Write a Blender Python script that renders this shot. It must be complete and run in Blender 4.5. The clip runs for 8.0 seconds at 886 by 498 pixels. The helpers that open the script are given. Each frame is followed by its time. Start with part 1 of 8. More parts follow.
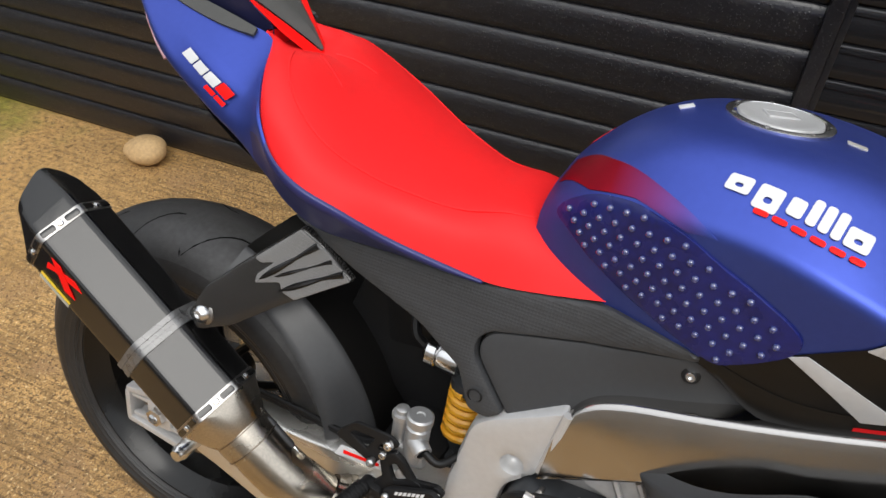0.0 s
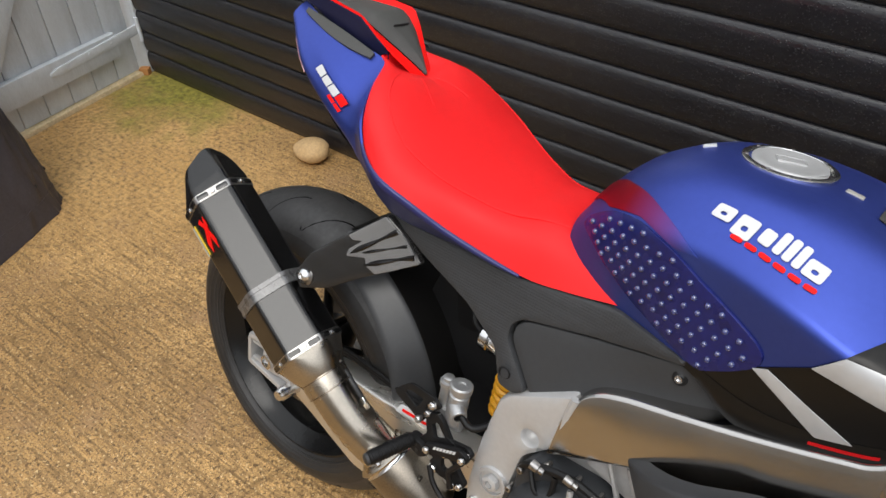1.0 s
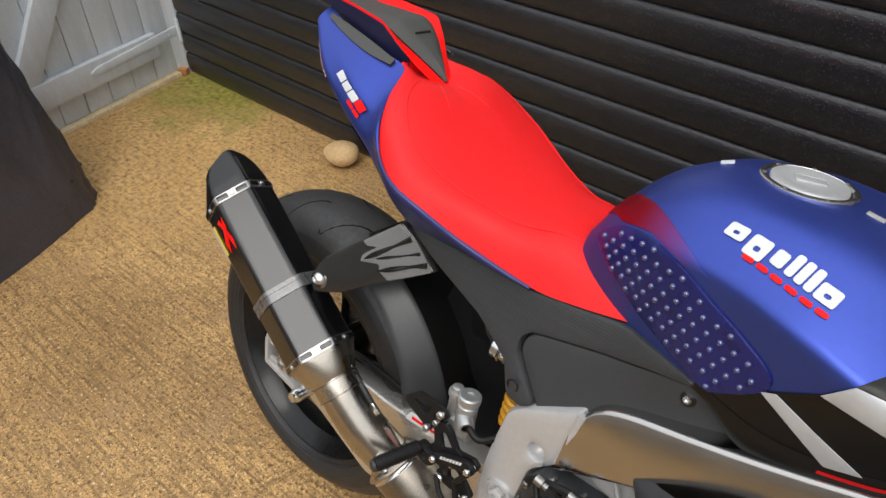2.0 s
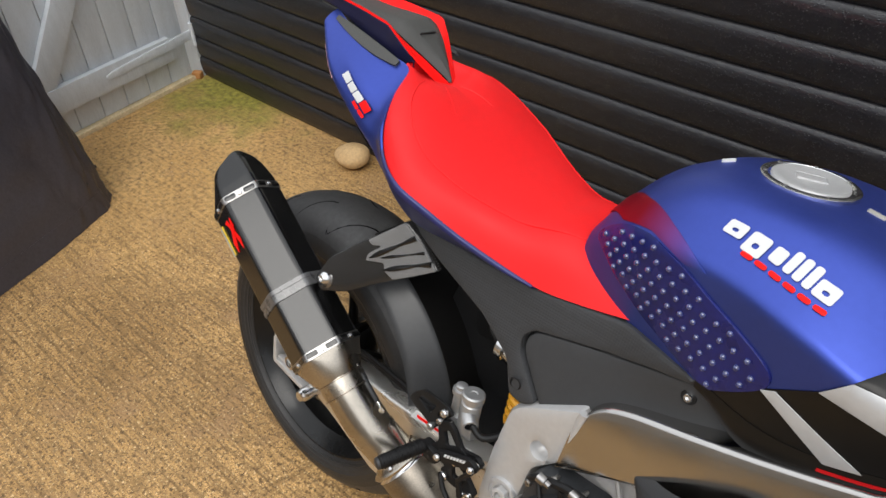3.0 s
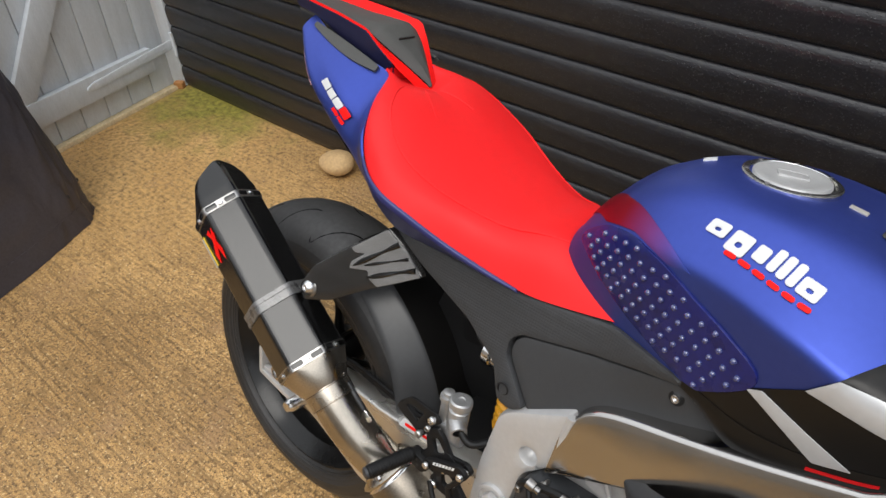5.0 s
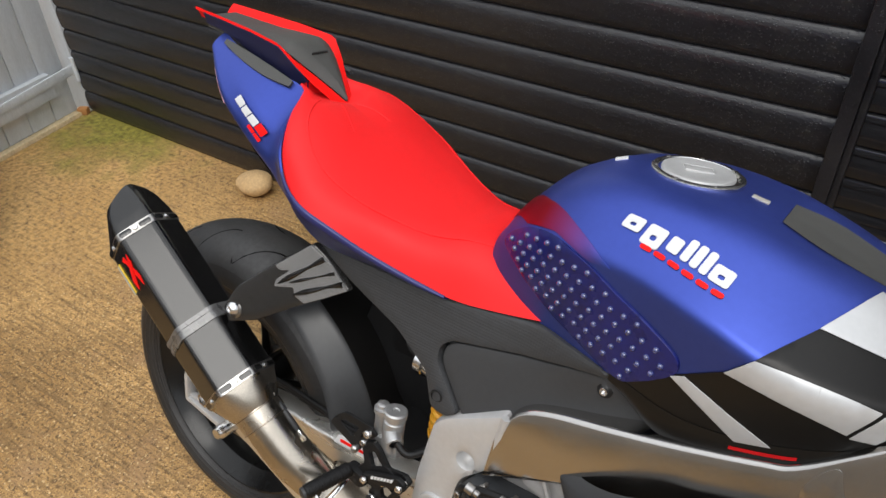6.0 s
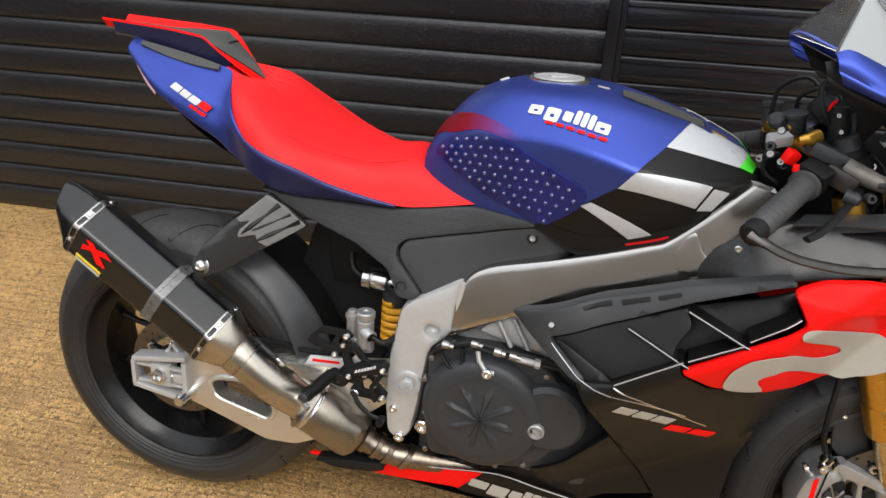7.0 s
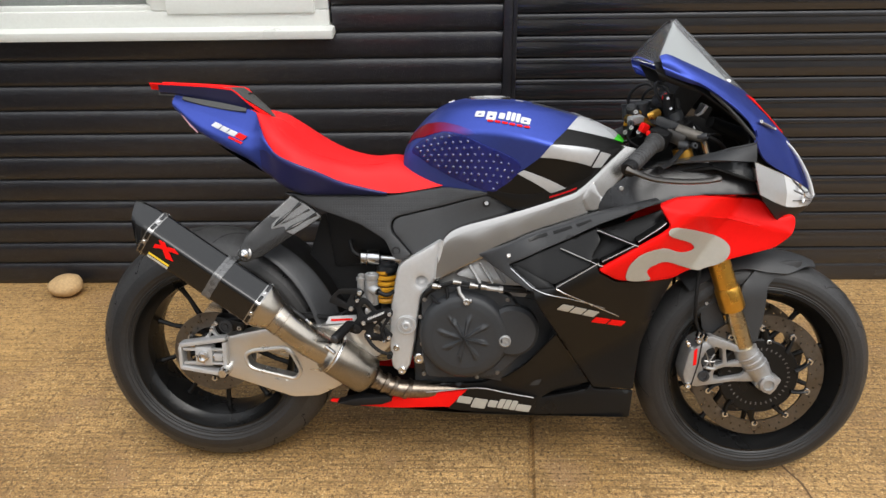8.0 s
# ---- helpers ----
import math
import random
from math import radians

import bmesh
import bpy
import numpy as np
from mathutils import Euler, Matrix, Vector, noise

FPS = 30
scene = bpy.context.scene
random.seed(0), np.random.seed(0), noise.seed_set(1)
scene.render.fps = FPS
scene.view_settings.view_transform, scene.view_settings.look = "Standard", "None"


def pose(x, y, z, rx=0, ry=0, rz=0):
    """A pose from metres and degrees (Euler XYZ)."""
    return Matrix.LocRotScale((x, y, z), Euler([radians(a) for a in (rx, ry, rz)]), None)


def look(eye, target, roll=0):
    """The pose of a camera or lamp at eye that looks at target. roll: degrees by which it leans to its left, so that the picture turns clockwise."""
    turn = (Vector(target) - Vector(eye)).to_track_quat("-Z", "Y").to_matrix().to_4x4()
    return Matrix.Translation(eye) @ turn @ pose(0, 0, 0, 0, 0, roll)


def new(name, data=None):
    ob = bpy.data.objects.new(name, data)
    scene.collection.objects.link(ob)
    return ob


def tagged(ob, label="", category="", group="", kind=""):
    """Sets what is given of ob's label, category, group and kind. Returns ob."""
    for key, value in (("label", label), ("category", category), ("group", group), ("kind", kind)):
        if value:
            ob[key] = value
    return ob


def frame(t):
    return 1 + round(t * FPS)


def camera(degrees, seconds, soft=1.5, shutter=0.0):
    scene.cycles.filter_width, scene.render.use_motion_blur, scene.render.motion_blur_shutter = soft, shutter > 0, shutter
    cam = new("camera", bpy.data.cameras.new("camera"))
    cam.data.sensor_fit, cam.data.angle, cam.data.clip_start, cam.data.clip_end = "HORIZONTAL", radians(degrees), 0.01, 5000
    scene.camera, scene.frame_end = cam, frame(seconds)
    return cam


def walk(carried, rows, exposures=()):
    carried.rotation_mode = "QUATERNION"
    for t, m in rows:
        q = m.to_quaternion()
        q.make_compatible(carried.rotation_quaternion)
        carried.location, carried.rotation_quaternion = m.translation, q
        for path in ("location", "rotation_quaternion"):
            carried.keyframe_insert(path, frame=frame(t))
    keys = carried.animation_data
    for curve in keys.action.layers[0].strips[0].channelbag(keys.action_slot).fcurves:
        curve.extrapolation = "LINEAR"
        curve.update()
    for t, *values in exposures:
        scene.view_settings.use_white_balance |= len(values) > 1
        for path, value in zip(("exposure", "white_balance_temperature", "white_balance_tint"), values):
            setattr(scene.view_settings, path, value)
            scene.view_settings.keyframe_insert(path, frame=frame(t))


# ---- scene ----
cam = camera(61.7, 8.0)
PATH = [
    (0, (0.671, -0.522, 1.355), (0.123, 0.861, 0.019), 2.2),
    (0.2, (0.755, -0.533, 1.387), (0.135, 0.584, 0.266), 0.8),
    (0.5, (0.821, -0.571, 1.411), (-0.022, 0.689, 0.107), -0.5),
    (1, (0.874, -0.589, 1.437), (-0.082, 0.612, 0.154), -1.3),
    (1.5, (0.888, -0.571, 1.437), (-0.117, 0.598, 0.162), -1.3),
    (3, (0.913, -0.56, 1.436), (-0.155, 0.566, 0.175), -2.5),
    (3.5, (0.922, -0.558, 1.434), (-0.147, 0.573, 0.177), -2.7),
    (4, (0.916, -0.554, 1.431), (-0.151, 0.579, 0.176), -3.2),
    (5.5, (0.914, -0.548, 1.431), (-0.104, 0.641, 0.186), -3.0),
    (6, (0.918, -0.557, 1.428), (0.015, 0.738, 0.201), -1.9),
    (6.3, (0.905, -0.610, 1.434), (0.248, 0.573, 0.404), -1.5),
    (6.5, (0.868, -0.71, 1.433), (0.246, 0.768, 0.238), -0.7),
    (6.8, (0.817, -0.886, 1.424), (0.452, 0.444, 0.430), 0.0),
    (7, (0.797, -0.999, 1.443), (0.462, 0.604, 0.295), 0.2),
    (7.3, (0.791, -1.189, 1.440), (0.566, 0.225, 0.523), -0.2),
    (7.5, (0.781, -1.338, 1.442), (0.562, 0.374, 0.431), -0.6),
    (7.7, (0.745, -1.455, 1.475), (0.617, 0.023, 0.645), -0.7),
    (8, (0.665, -1.615, 1.472), (0.624, 0.163, 0.557), -0.9),
]
# the picture brightens a little as the camera draws back from the pale ground
walk(cam, [(t, look(eye, target, roll)) for t, eye, target, roll in PATH], [(0, 0.93), (0.6, 0.88), (6, 0.90), (6.5, 1.02), (7, 1.06), (8, 1.02)])

# ---- daylight: overcast sky, weak wide sun ----
world = bpy.data.worlds.new("overcast_sky")
scene.world = world
world.use_nodes = True
wn, wl = world.node_tree.nodes, world.node_tree.links
sky = wn.new("ShaderNodeTexSky")
sky.sky_type, sky.sun_disc = "NISHITA", False
SUN_EL, SUN_AZ = 55.0, 150.0
sky.sun_elevation, sky.sun_rotation = radians(SUN_EL), radians(SUN_AZ)
grey = wn.new("ShaderNodeHueSaturation")
grey.inputs["Saturation"].default_value = 0.18
wl.new(sky.outputs[0], grey.inputs["Color"])
# cloud cover: brighter overhead than at the horizon
wtc, wsep, wgrad, wmix = (wn.new("ShaderNode" + k) for k in ("TexCoord", "SeparateXYZ", "MapRange", "Mix"))
wl.new(wtc.outputs["Generated"], wsep.inputs[0])
wl.new(wsep.outputs["Z"], wgrad.inputs["Value"])
wgrad.inputs["To Min"].default_value, wgrad.inputs["To Max"].default_value = 2.0, 8.0
wtint = wn.new("ShaderNodeVectorMath")
wtint.operation = "SCALE"
wtint.inputs[0].default_value = (0.97, 1.0, 1.04)
wl.new(wgrad.outputs[0], wtint.inputs["Scale"])
wmix.data_type = "RGBA"
wmix.inputs["Factor"].default_value = 0.7
wl.new(grey.outputs[0], wmix.inputs["A"])
wl.new(wtint.outputs[0], wmix.inputs["B"])
wl.new(wmix.outputs["Result"], wn["Background"].inputs["Color"])
wn["Background"].inputs["Strength"].default_value = 0.15
sun = new("sun", bpy.data.lights.new("sun", "SUN"))
sun.data.energy, sun.data.angle, sun.data.color = 0.8, radians(35), (1.0, 0.96, 0.9)
az, el = radians(SUN_AZ), radians(SUN_EL)
sun.matrix_world = look((3 * math.sin(az) * math.cos(el), 3 * math.cos(az) * math.cos(el), 3 * math.sin(el)), (0, 0, 0))

from mathutils import bvhtree, geometry


# ---- materials ----
def surface(name, color, rough=0.5, metal=0.0, var=0.12, scale=8.0, fine=120.0, bump=0.0, bump_scale=300.0, coat=0.0, spec=0.5, rough_var=0.08, stretch=None):
    m = bpy.data.materials.new(name)
    m.use_nodes = True
    n, l = m.node_tree.nodes, m.node_tree.links
    b = n["Principled BSDF"]
    tc = n.new("ShaderNodeTexCoord")
    src = tc.outputs["Object"]
    if stretch:
        mp = n.new("ShaderNodeMapping")
        mp.inputs["Scale"].default_value = stretch
        l.new(src, mp.inputs["Vector"])
        src = mp.outputs["Vector"]
    n1, n2 = n.new("ShaderNodeTexNoise"), n.new("ShaderNodeTexNoise")
    n1.inputs["Scale"].default_value, n2.inputs["Scale"].default_value = scale, fine
    n1.inputs["Detail"].default_value, n2.inputs["Detail"].default_value = 5, 3
    l.new(src, n1.inputs["Vector"])
    l.new(src, n2.inputs["Vector"])
    add = n.new("ShaderNodeMath")
    add.operation = "ADD"
    l.new(n1.outputs["Fac"], add.inputs[0])
    l.new(n2.outputs["Fac"], add.inputs[1])
    mr = n.new("ShaderNodeMapRange")
    mr.inputs["From Min"].default_value, mr.inputs["From Max"].default_value = 0.6, 1.4
    mr.inputs["To Min"].default_value, mr.inputs["To Max"].default_value = 1 - var, 1 + var
    l.new(add.outputs[0], mr.inputs["Value"])
    mul = n.new("ShaderNodeMix")
    mul.data_type, mul.blend_type = "RGBA", "MULTIPLY"
    mul.inputs["Factor"].default_value = 1.0
    mul.inputs["A"].default_value = (*color, 1)
    l.new(mr.outputs[0], mul.inputs["B"])
    l.new(mul.outputs["Result"], b.inputs["Base Color"])
    rr = n.new("ShaderNodeMapRange")
    rr.inputs["From Min"].default_value, rr.inputs["From Max"].default_value = 0.3, 0.7
    rr.inputs["To Min"].default_value, rr.inputs["To Max"].default_value = max(0.02, rough - rough_var), min(1, rough + rough_var)
    l.new(n1.outputs["Fac"], rr.inputs["Value"])
    l.new(rr.outputs[0], b.inputs["Roughness"])
    b.inputs["Metallic"].default_value = metal
    b.inputs["Coat Weight"].default_value = coat
    b.inputs["Coat Roughness"].default_value = 0.08
    b.inputs["Specular IOR Level"].default_value = spec
    if bump:
        n3 = n.new("ShaderNodeTexNoise")
        n3.inputs["Scale"].default_value, n3.inputs["Detail"].default_value = bump_scale, 3
        l.new(src, n3.inputs["Vector"])
        bp = n.new("ShaderNodeBump")
        bp.inputs["Strength"].default_value, bp.inputs["Distance"].default_value = 0.6, bump
        l.new(n3.outputs["Fac"], bp.inputs["Height"])
        l.new(bp.outputs[0], b.inputs["Normal"])
    return m


BLUE = surface("satin_blue_paint", (0.048, 0.076, 0.345), 0.41, 0.72, 0.06, spec=0.25)
# the tail's blue with the shade of its down-facing side in the colour
SHADEBLUE = surface("shaded_blue_paint", (0.02, 0.024, 0.12), 0.4, 0.2, 0.06, coat=0.1)
RED = surface("red_paint", (0.84, 0.007, 0.006), 0.42, 0, 0.05, spec=0.14)
DASHRED = surface("dark_red_decal", (0.42, 0.006, 0.009), 0.4, 0, 0.06, spec=0.2)
SEATRED = surface("red_vinyl", (0.80, 0.012, 0.014), 0.6, 0, 0.05, bump=0.0004, bump_scale=900, spec=0.3)
PLASTIC = surface("dark_grey_plastic", (0.032, 0.033, 0.035), 0.5, 0, 0.1, bump=0.0003, bump_scale=1200, spec=0.4)
GLOSSGREY = surface("satin_grey_plastic", (0.015, 0.015, 0.016), 0.24, 0, 0.1, bump=0.0002, bump_scale=1200, spec=0.4)
BLACKP = surface("black_satin_plastic", (0.0065, 0.0062, 0.006), 0.34, 0, 0.15, spec=0.25)
RIMBLACK = surface("gloss_black_rim", (0.006, 0.006, 0.006), 0.28, 0, 0.15, spec=0.32)
DUCTGREY = surface("dark_duct_plastic", (0.005, 0.0048, 0.0048), 0.4, 0, 0.15, spec=0.3)
MATBLACK = surface("matt_black", (0.0055, 0.0055, 0.006), 0.55, 0, 0.2, spec=0.3)
GREYPAD = surface("grey_rubber_pad", (0.055, 0.055, 0.052), 0.7, 0, 0.08, bump=0.0004, bump_scale=1500)
FRAMEALU = surface("polished_aluminium", (0.465, 0.450, 0.430), 0.19, 1.0, 0.06, scale=16, fine=400, rough_var=0.05)
CASTALU = surface("cast_aluminium", (0.52, 0.52, 0.52), 0.42, 0.4, 0.06, bump=0.0002, bump_scale=900)
SWINGALU = surface("brushed_aluminium", (0.70, 0.68, 0.64), 0.32, 0.85, 0.06, fine=300, stretch=(1, 1, 6))
TITAN = surface("brushed_titanium", (0.44, 0.40, 0.34), 0.26, 1.0, 0.2, scale=14, fine=400)
DISCSTEEL = surface("disc_steel", (0.16, 0.15, 0.14), 0.34, 1.0, 0.2, scale=25)
STEEL = surface("bright_steel", (0.68, 0.68, 0.68), 0.22, 1.0, 0.08)
DARKMETAL = surface("engine_grey_paint", (0.027, 0.029, 0.032), 0.46, 0.0, 0.15, bump=0.0003, bump_scale=700, spec=0.4)
ALLOY = surface("worn_silver_alloy", (0.40, 0.40, 0.40), 0.38, 0.7, 0.12, scale=40)
DARKNAVY = surface("dark_navy_paint", (0.011, 0.012, 0.045), 0.5, 0, 0.06)
HEADALU = surface("dull_cast_aluminium", (0.38, 0.375, 0.37), 0.45, 0.5, 0.15, bump=0.0004, bump_scale=500)
GREYBAND = surface("grey_carbon_band", (0.13, 0.13, 0.13), 0.3, 0.4, 0.15, scale=60)
DULLSTEEL = surface("dull_steel", (0.34, 0.33, 0.32), 0.32, 1.0, 0.15, scale=30)
CATSTEEL = surface("dull_titanium_can", (0.27, 0.24, 0.20), 0.33, 1.0, 0.25, scale=18, fine=400)
HOTSTEEL = surface("heat_stained_steel", (0.24, 0.20, 0.16), 0.35, 1.0, 0.35, scale=30)
TREADRUBBER = surface("tread_rubber", (0.034, 0.0335, 0.034), 0.46, 0, 0.35, scale=18, bump=0.0005, bump_scale=420, spec=0.4)
RUBBER = surface("tyre_rubber", (0.020, 0.0195, 0.0195), 0.48, 0, 0.3, scale=14, bump=0.0004, bump_scale=500, spec=0.4)
GOLD = surface("gold_anodised", (0.62, 0.34, 0.06), 0.3, 0.9, 0.08)
YELLOW = surface("yellow_spring_paint", (0.75, 0.36, 0.02), 0.35, 0, 0.06, coat=0.3)
WHITE = surface("white_decal", (0.60, 0.61, 0.62), 0.4, 0, 0.04)
STRIPEGREY = surface("silver_white_stripe", (0.47, 0.48, 0.49), 0.34, 0.15, 0.05)
SILVER = surface("silver_grey_decal", (0.42, 0.41, 0.37), 0.42, 0.1, 0.05)
GREEN = surface("green_decal", (0.06, 0.62, 0.03), 0.4, 0, 0.04)
GREYLET = surface("dark_lettering", (0.02, 0.02, 0.02), 0.6)
ORANGE = surface("yellow_label", (0.8, 0.55, 0.03), 0.4, 0, 0.05)
WHITEPVC = surface("white_upvc", (0.67, 0.68, 0.64), 0.35, 0, 0.05, scale=3)
STONE = surface("rounded_cobble", (0.50, 0.335, 0.165), 0.75, 0, 0.25, scale=14, bump=0.002, bump_scale=60)
GATEWOOD = surface("grey_painted_wood", (0.545, 0.58, 0.615), 0.55, 0, 0.14, scale=5, fine=90, bump=0.0012, bump_scale=40, stretch=(6, 6, 0.8))
FABRIC = surface("black_cover_fabric", (0.050, 0.048, 0.060), 0.40, 0, 0.25, scale=6, bump=0.003, bump_scale=30)
BRICK = surface("orange_brick", (0.42, 0.19, 0.06), 0.8, 0, 0.2)
BLOCKWALL = surface("unseen_wall_render", (0.38, 0.36, 0.33), 0.85, 0, 0.25, scale=1.5, fine=30, bump=0.003, bump_scale=60)
ROOMDARK = surface("room_plaster", (0.35, 0.35, 0.34), 0.8, 0, 0.1)


def wall_material():
    m = surface("black_wet_boards", (0.0150, 0.0150, 0.0182), 0.40, 0, 0.4, scale=5, fine=90, bump=0.0014, bump_scale=140, coat=0.16, rough_var=0.14, stretch=(0.35, 1, 1))
    n, l = m.node_tree.nodes, m.node_tree.links
    tc, v = n.new("ShaderNodeTexCoord"), n.new("ShaderNodeTexVoronoi")
    v.inputs["Scale"].default_value = 190
    l.new(tc.outputs["Object"], v.inputs["Vector"])
    # beads of rain of many sizes
    size, cut, drop = n.new("ShaderNodeSeparateColor"), n.new("ShaderNodeMath"), n.new("ShaderNodeMapRange")
    l.new(v.outputs["Color"], size.inputs[0])
    cut.operation = "MULTIPLY"
    cut.inputs[1].default_value = 0.46
    l.new(size.outputs[0], cut.inputs[0])
    l.new(v.outputs["Distance"], drop.inputs["Value"])
    drop.inputs["From Min"].default_value = 0.0
    l.new(cut.outputs[0], drop.inputs["From Max"])
    drop.inputs["To Min"].default_value, drop.inputs["To Max"].default_value = 1.0, 0.0
    bp = n.new("ShaderNodeBump")
    bp.inputs["Strength"].default_value, bp.inputs["Distance"].default_value = 0.8, 0.0014
    old = next(x for x in n if x.bl_idname == "ShaderNodeBump" and x is not bp)
    l.new(drop.outputs[0], bp.inputs["Height"])
    l.new(old.outputs[0], bp.inputs["Normal"])
    l.new(bp.outputs[0], n["Principled BSDF"].inputs["Normal"])
    # dusty grime in blotches and specks
    b = n["Principled BSDF"]
    paint = b.inputs["Base Color"].links[0].from_socket
    for scale, lo, hi, tone in ((38, 0.55, 0.75, (0.028, 0.027, 0.026)), (330, 0.63, 0.72, (0.075, 0.070, 0.068))):
        t, mr, mx = n.new("ShaderNodeTexNoise"), n.new("ShaderNodeMapRange"), n.new("ShaderNodeMix")
        t.inputs["Scale"].default_value, t.inputs["Detail"].default_value = scale, 6
        l.new(tc.outputs["Object"], t.inputs["Vector"])
        mr.inputs["From Min"].default_value, mr.inputs["From Max"].default_value = lo, hi
        mr.inputs["To Max"].default_value = 0.8
        l.new(t.outputs["Fac"], mr.inputs["Value"])
        mx.data_type = "RGBA"
        mx.inputs["B"].default_value = (*tone, 1)
        l.new(mr.outputs[0], mx.inputs["Factor"])
        l.new(paint, mx.inputs["A"])
        paint = mx.outputs["Result"]
    l.new(paint, b.inputs["Base Color"])
    return m


def honeycomb_plastic():
    """Dark grey plastic with fine moulded cells."""
    m = surface("moulded_grey_plastic", (0.030, 0.031, 0.033), 0.5, 0, 0.1, spec=0.4)
    n, l = m.node_tree.nodes, m.node_tree.links
    tc, v, bp = n.new("ShaderNodeTexCoord"), n.new("ShaderNodeTexVoronoi"), n.new("ShaderNodeBump")
    v.inputs["Scale"].default_value, v.inputs["Randomness"].default_value = 250, 0.12
    bp.inputs["Strength"].default_value, bp.inputs["Distance"].default_value = 0.6, 0.0009
    l.new(tc.outputs["Object"], v.inputs["Vector"])
    l.new(v.outputs["Distance"], bp.inputs["Height"])
    l.new(bp.outputs[0], n["Principled BSDF"].inputs["Normal"])
    return m


HONEYCOMB = honeycomb_plastic()
WALLBLACK = wall_material()
LAPBLACK = surface("black_lap_boards", (0.0155, 0.0157, 0.0178), 0.22, 0, 0.4, scale=6, fine=50, bump=0.0006, bump_scale=40, coat=0.6, rough_var=0.1, stretch=(0.3, 1, 1))


def carbon_material(name, dark, light, weave=110):
    m = bpy.data.materials.new(name)
    m.use_nodes = True
    n, l = m.node_tree.nodes, m.node_tree.links
    b = n["Principled BSDF"]
    tc = n.new("ShaderNodeTexCoord")
    mp = n.new("ShaderNodeMapping")
    mp.inputs["Rotation"].default_value = (0.6, 0.5, 0.3)
    l.new(tc.outputs["Object"], mp.inputs["Vector"])
    w1, w2 = n.new("ShaderNodeTexWave"), n.new("ShaderNodeTexWave")
    w1.bands_direction, w2.bands_direction = "X", "Z"
    for w in (w1, w2):
        w.inputs["Scale"].default_value = weave
        w.inputs["Distortion"].default_value = 0
        l.new(mp.outputs["Vector"], w.inputs["Vector"])
    mx = n.new("ShaderNodeMath")
    mx.operation = "MULTIPLY"
    l.new(w1.outputs["Fac"], mx.inputs[0])
    l.new(w2.outputs["Fac"], mx.inputs[1])
    cr = n.new("ShaderNodeMix")
    cr.data_type = "RGBA"
    cr.inputs["A"].default_value, cr.inputs["B"].default_value = (*dark, 1), (*light, 1)
    l.new(mx.outputs[0], cr.inputs["Factor"])
    l.new(cr.outputs["Result"], b.inputs["Base Color"])
    b.inputs["Roughness"].default_value = 0.24
    b.inputs["Specular IOR Level"].default_value = 0.25
    b.inputs["Coat Weight"].default_value = 0.55
    b.inputs["Coat Roughness"].default_value = 0.12
    return m


CARBON = carbon_material("carbon_weave", (0.0015, 0.0015, 0.0015), (0.013, 0.013, 0.0135))
MIDCARBON = carbon_material("grey_carbon_weave", (0.008, 0.008, 0.008), (0.055, 0.053, 0.052), 210)
PALECARBON = carbon_material("pale_carbon_weave", (0.12, 0.12, 0.12), (0.27, 0.27, 0.27), 210)


def glass_material(name, color, rough=0.02, alpha_like=1.0, ior=1.2):
    m = bpy.data.materials.new(name)
    m.use_nodes = True
    b = m.node_tree.nodes["Principled BSDF"]
    b.inputs["Base Color"].default_value = (*color, 1)
    b.inputs["Transmission Weight"].default_value = alpha_like
    b.inputs["Roughness"].default_value = rough
    b.inputs["IOR"].default_value = ior
    return m


SCREEN = glass_material("smoked_screen", (0.72, 0.74, 0.76), 0.06, 0.88, ior=1.35)
LENS = glass_material("clear_lens", (0.95, 0.96, 0.97), 0.05)
PADCLEAR = surface("translucent_grip_pad", (0.009, 0.013, 0.105), 0.26, 0, 0.35, scale=22, coat=0.12, spec=0.3)
NUB = surface("clear_grip_nub", (0.035, 0.045, 0.16), 0.10, 0, 0.05, coat=1.0, spec=1.0)
PANE = glass_material("window_pane", (0.8, 0.83, 0.82), 0.02)


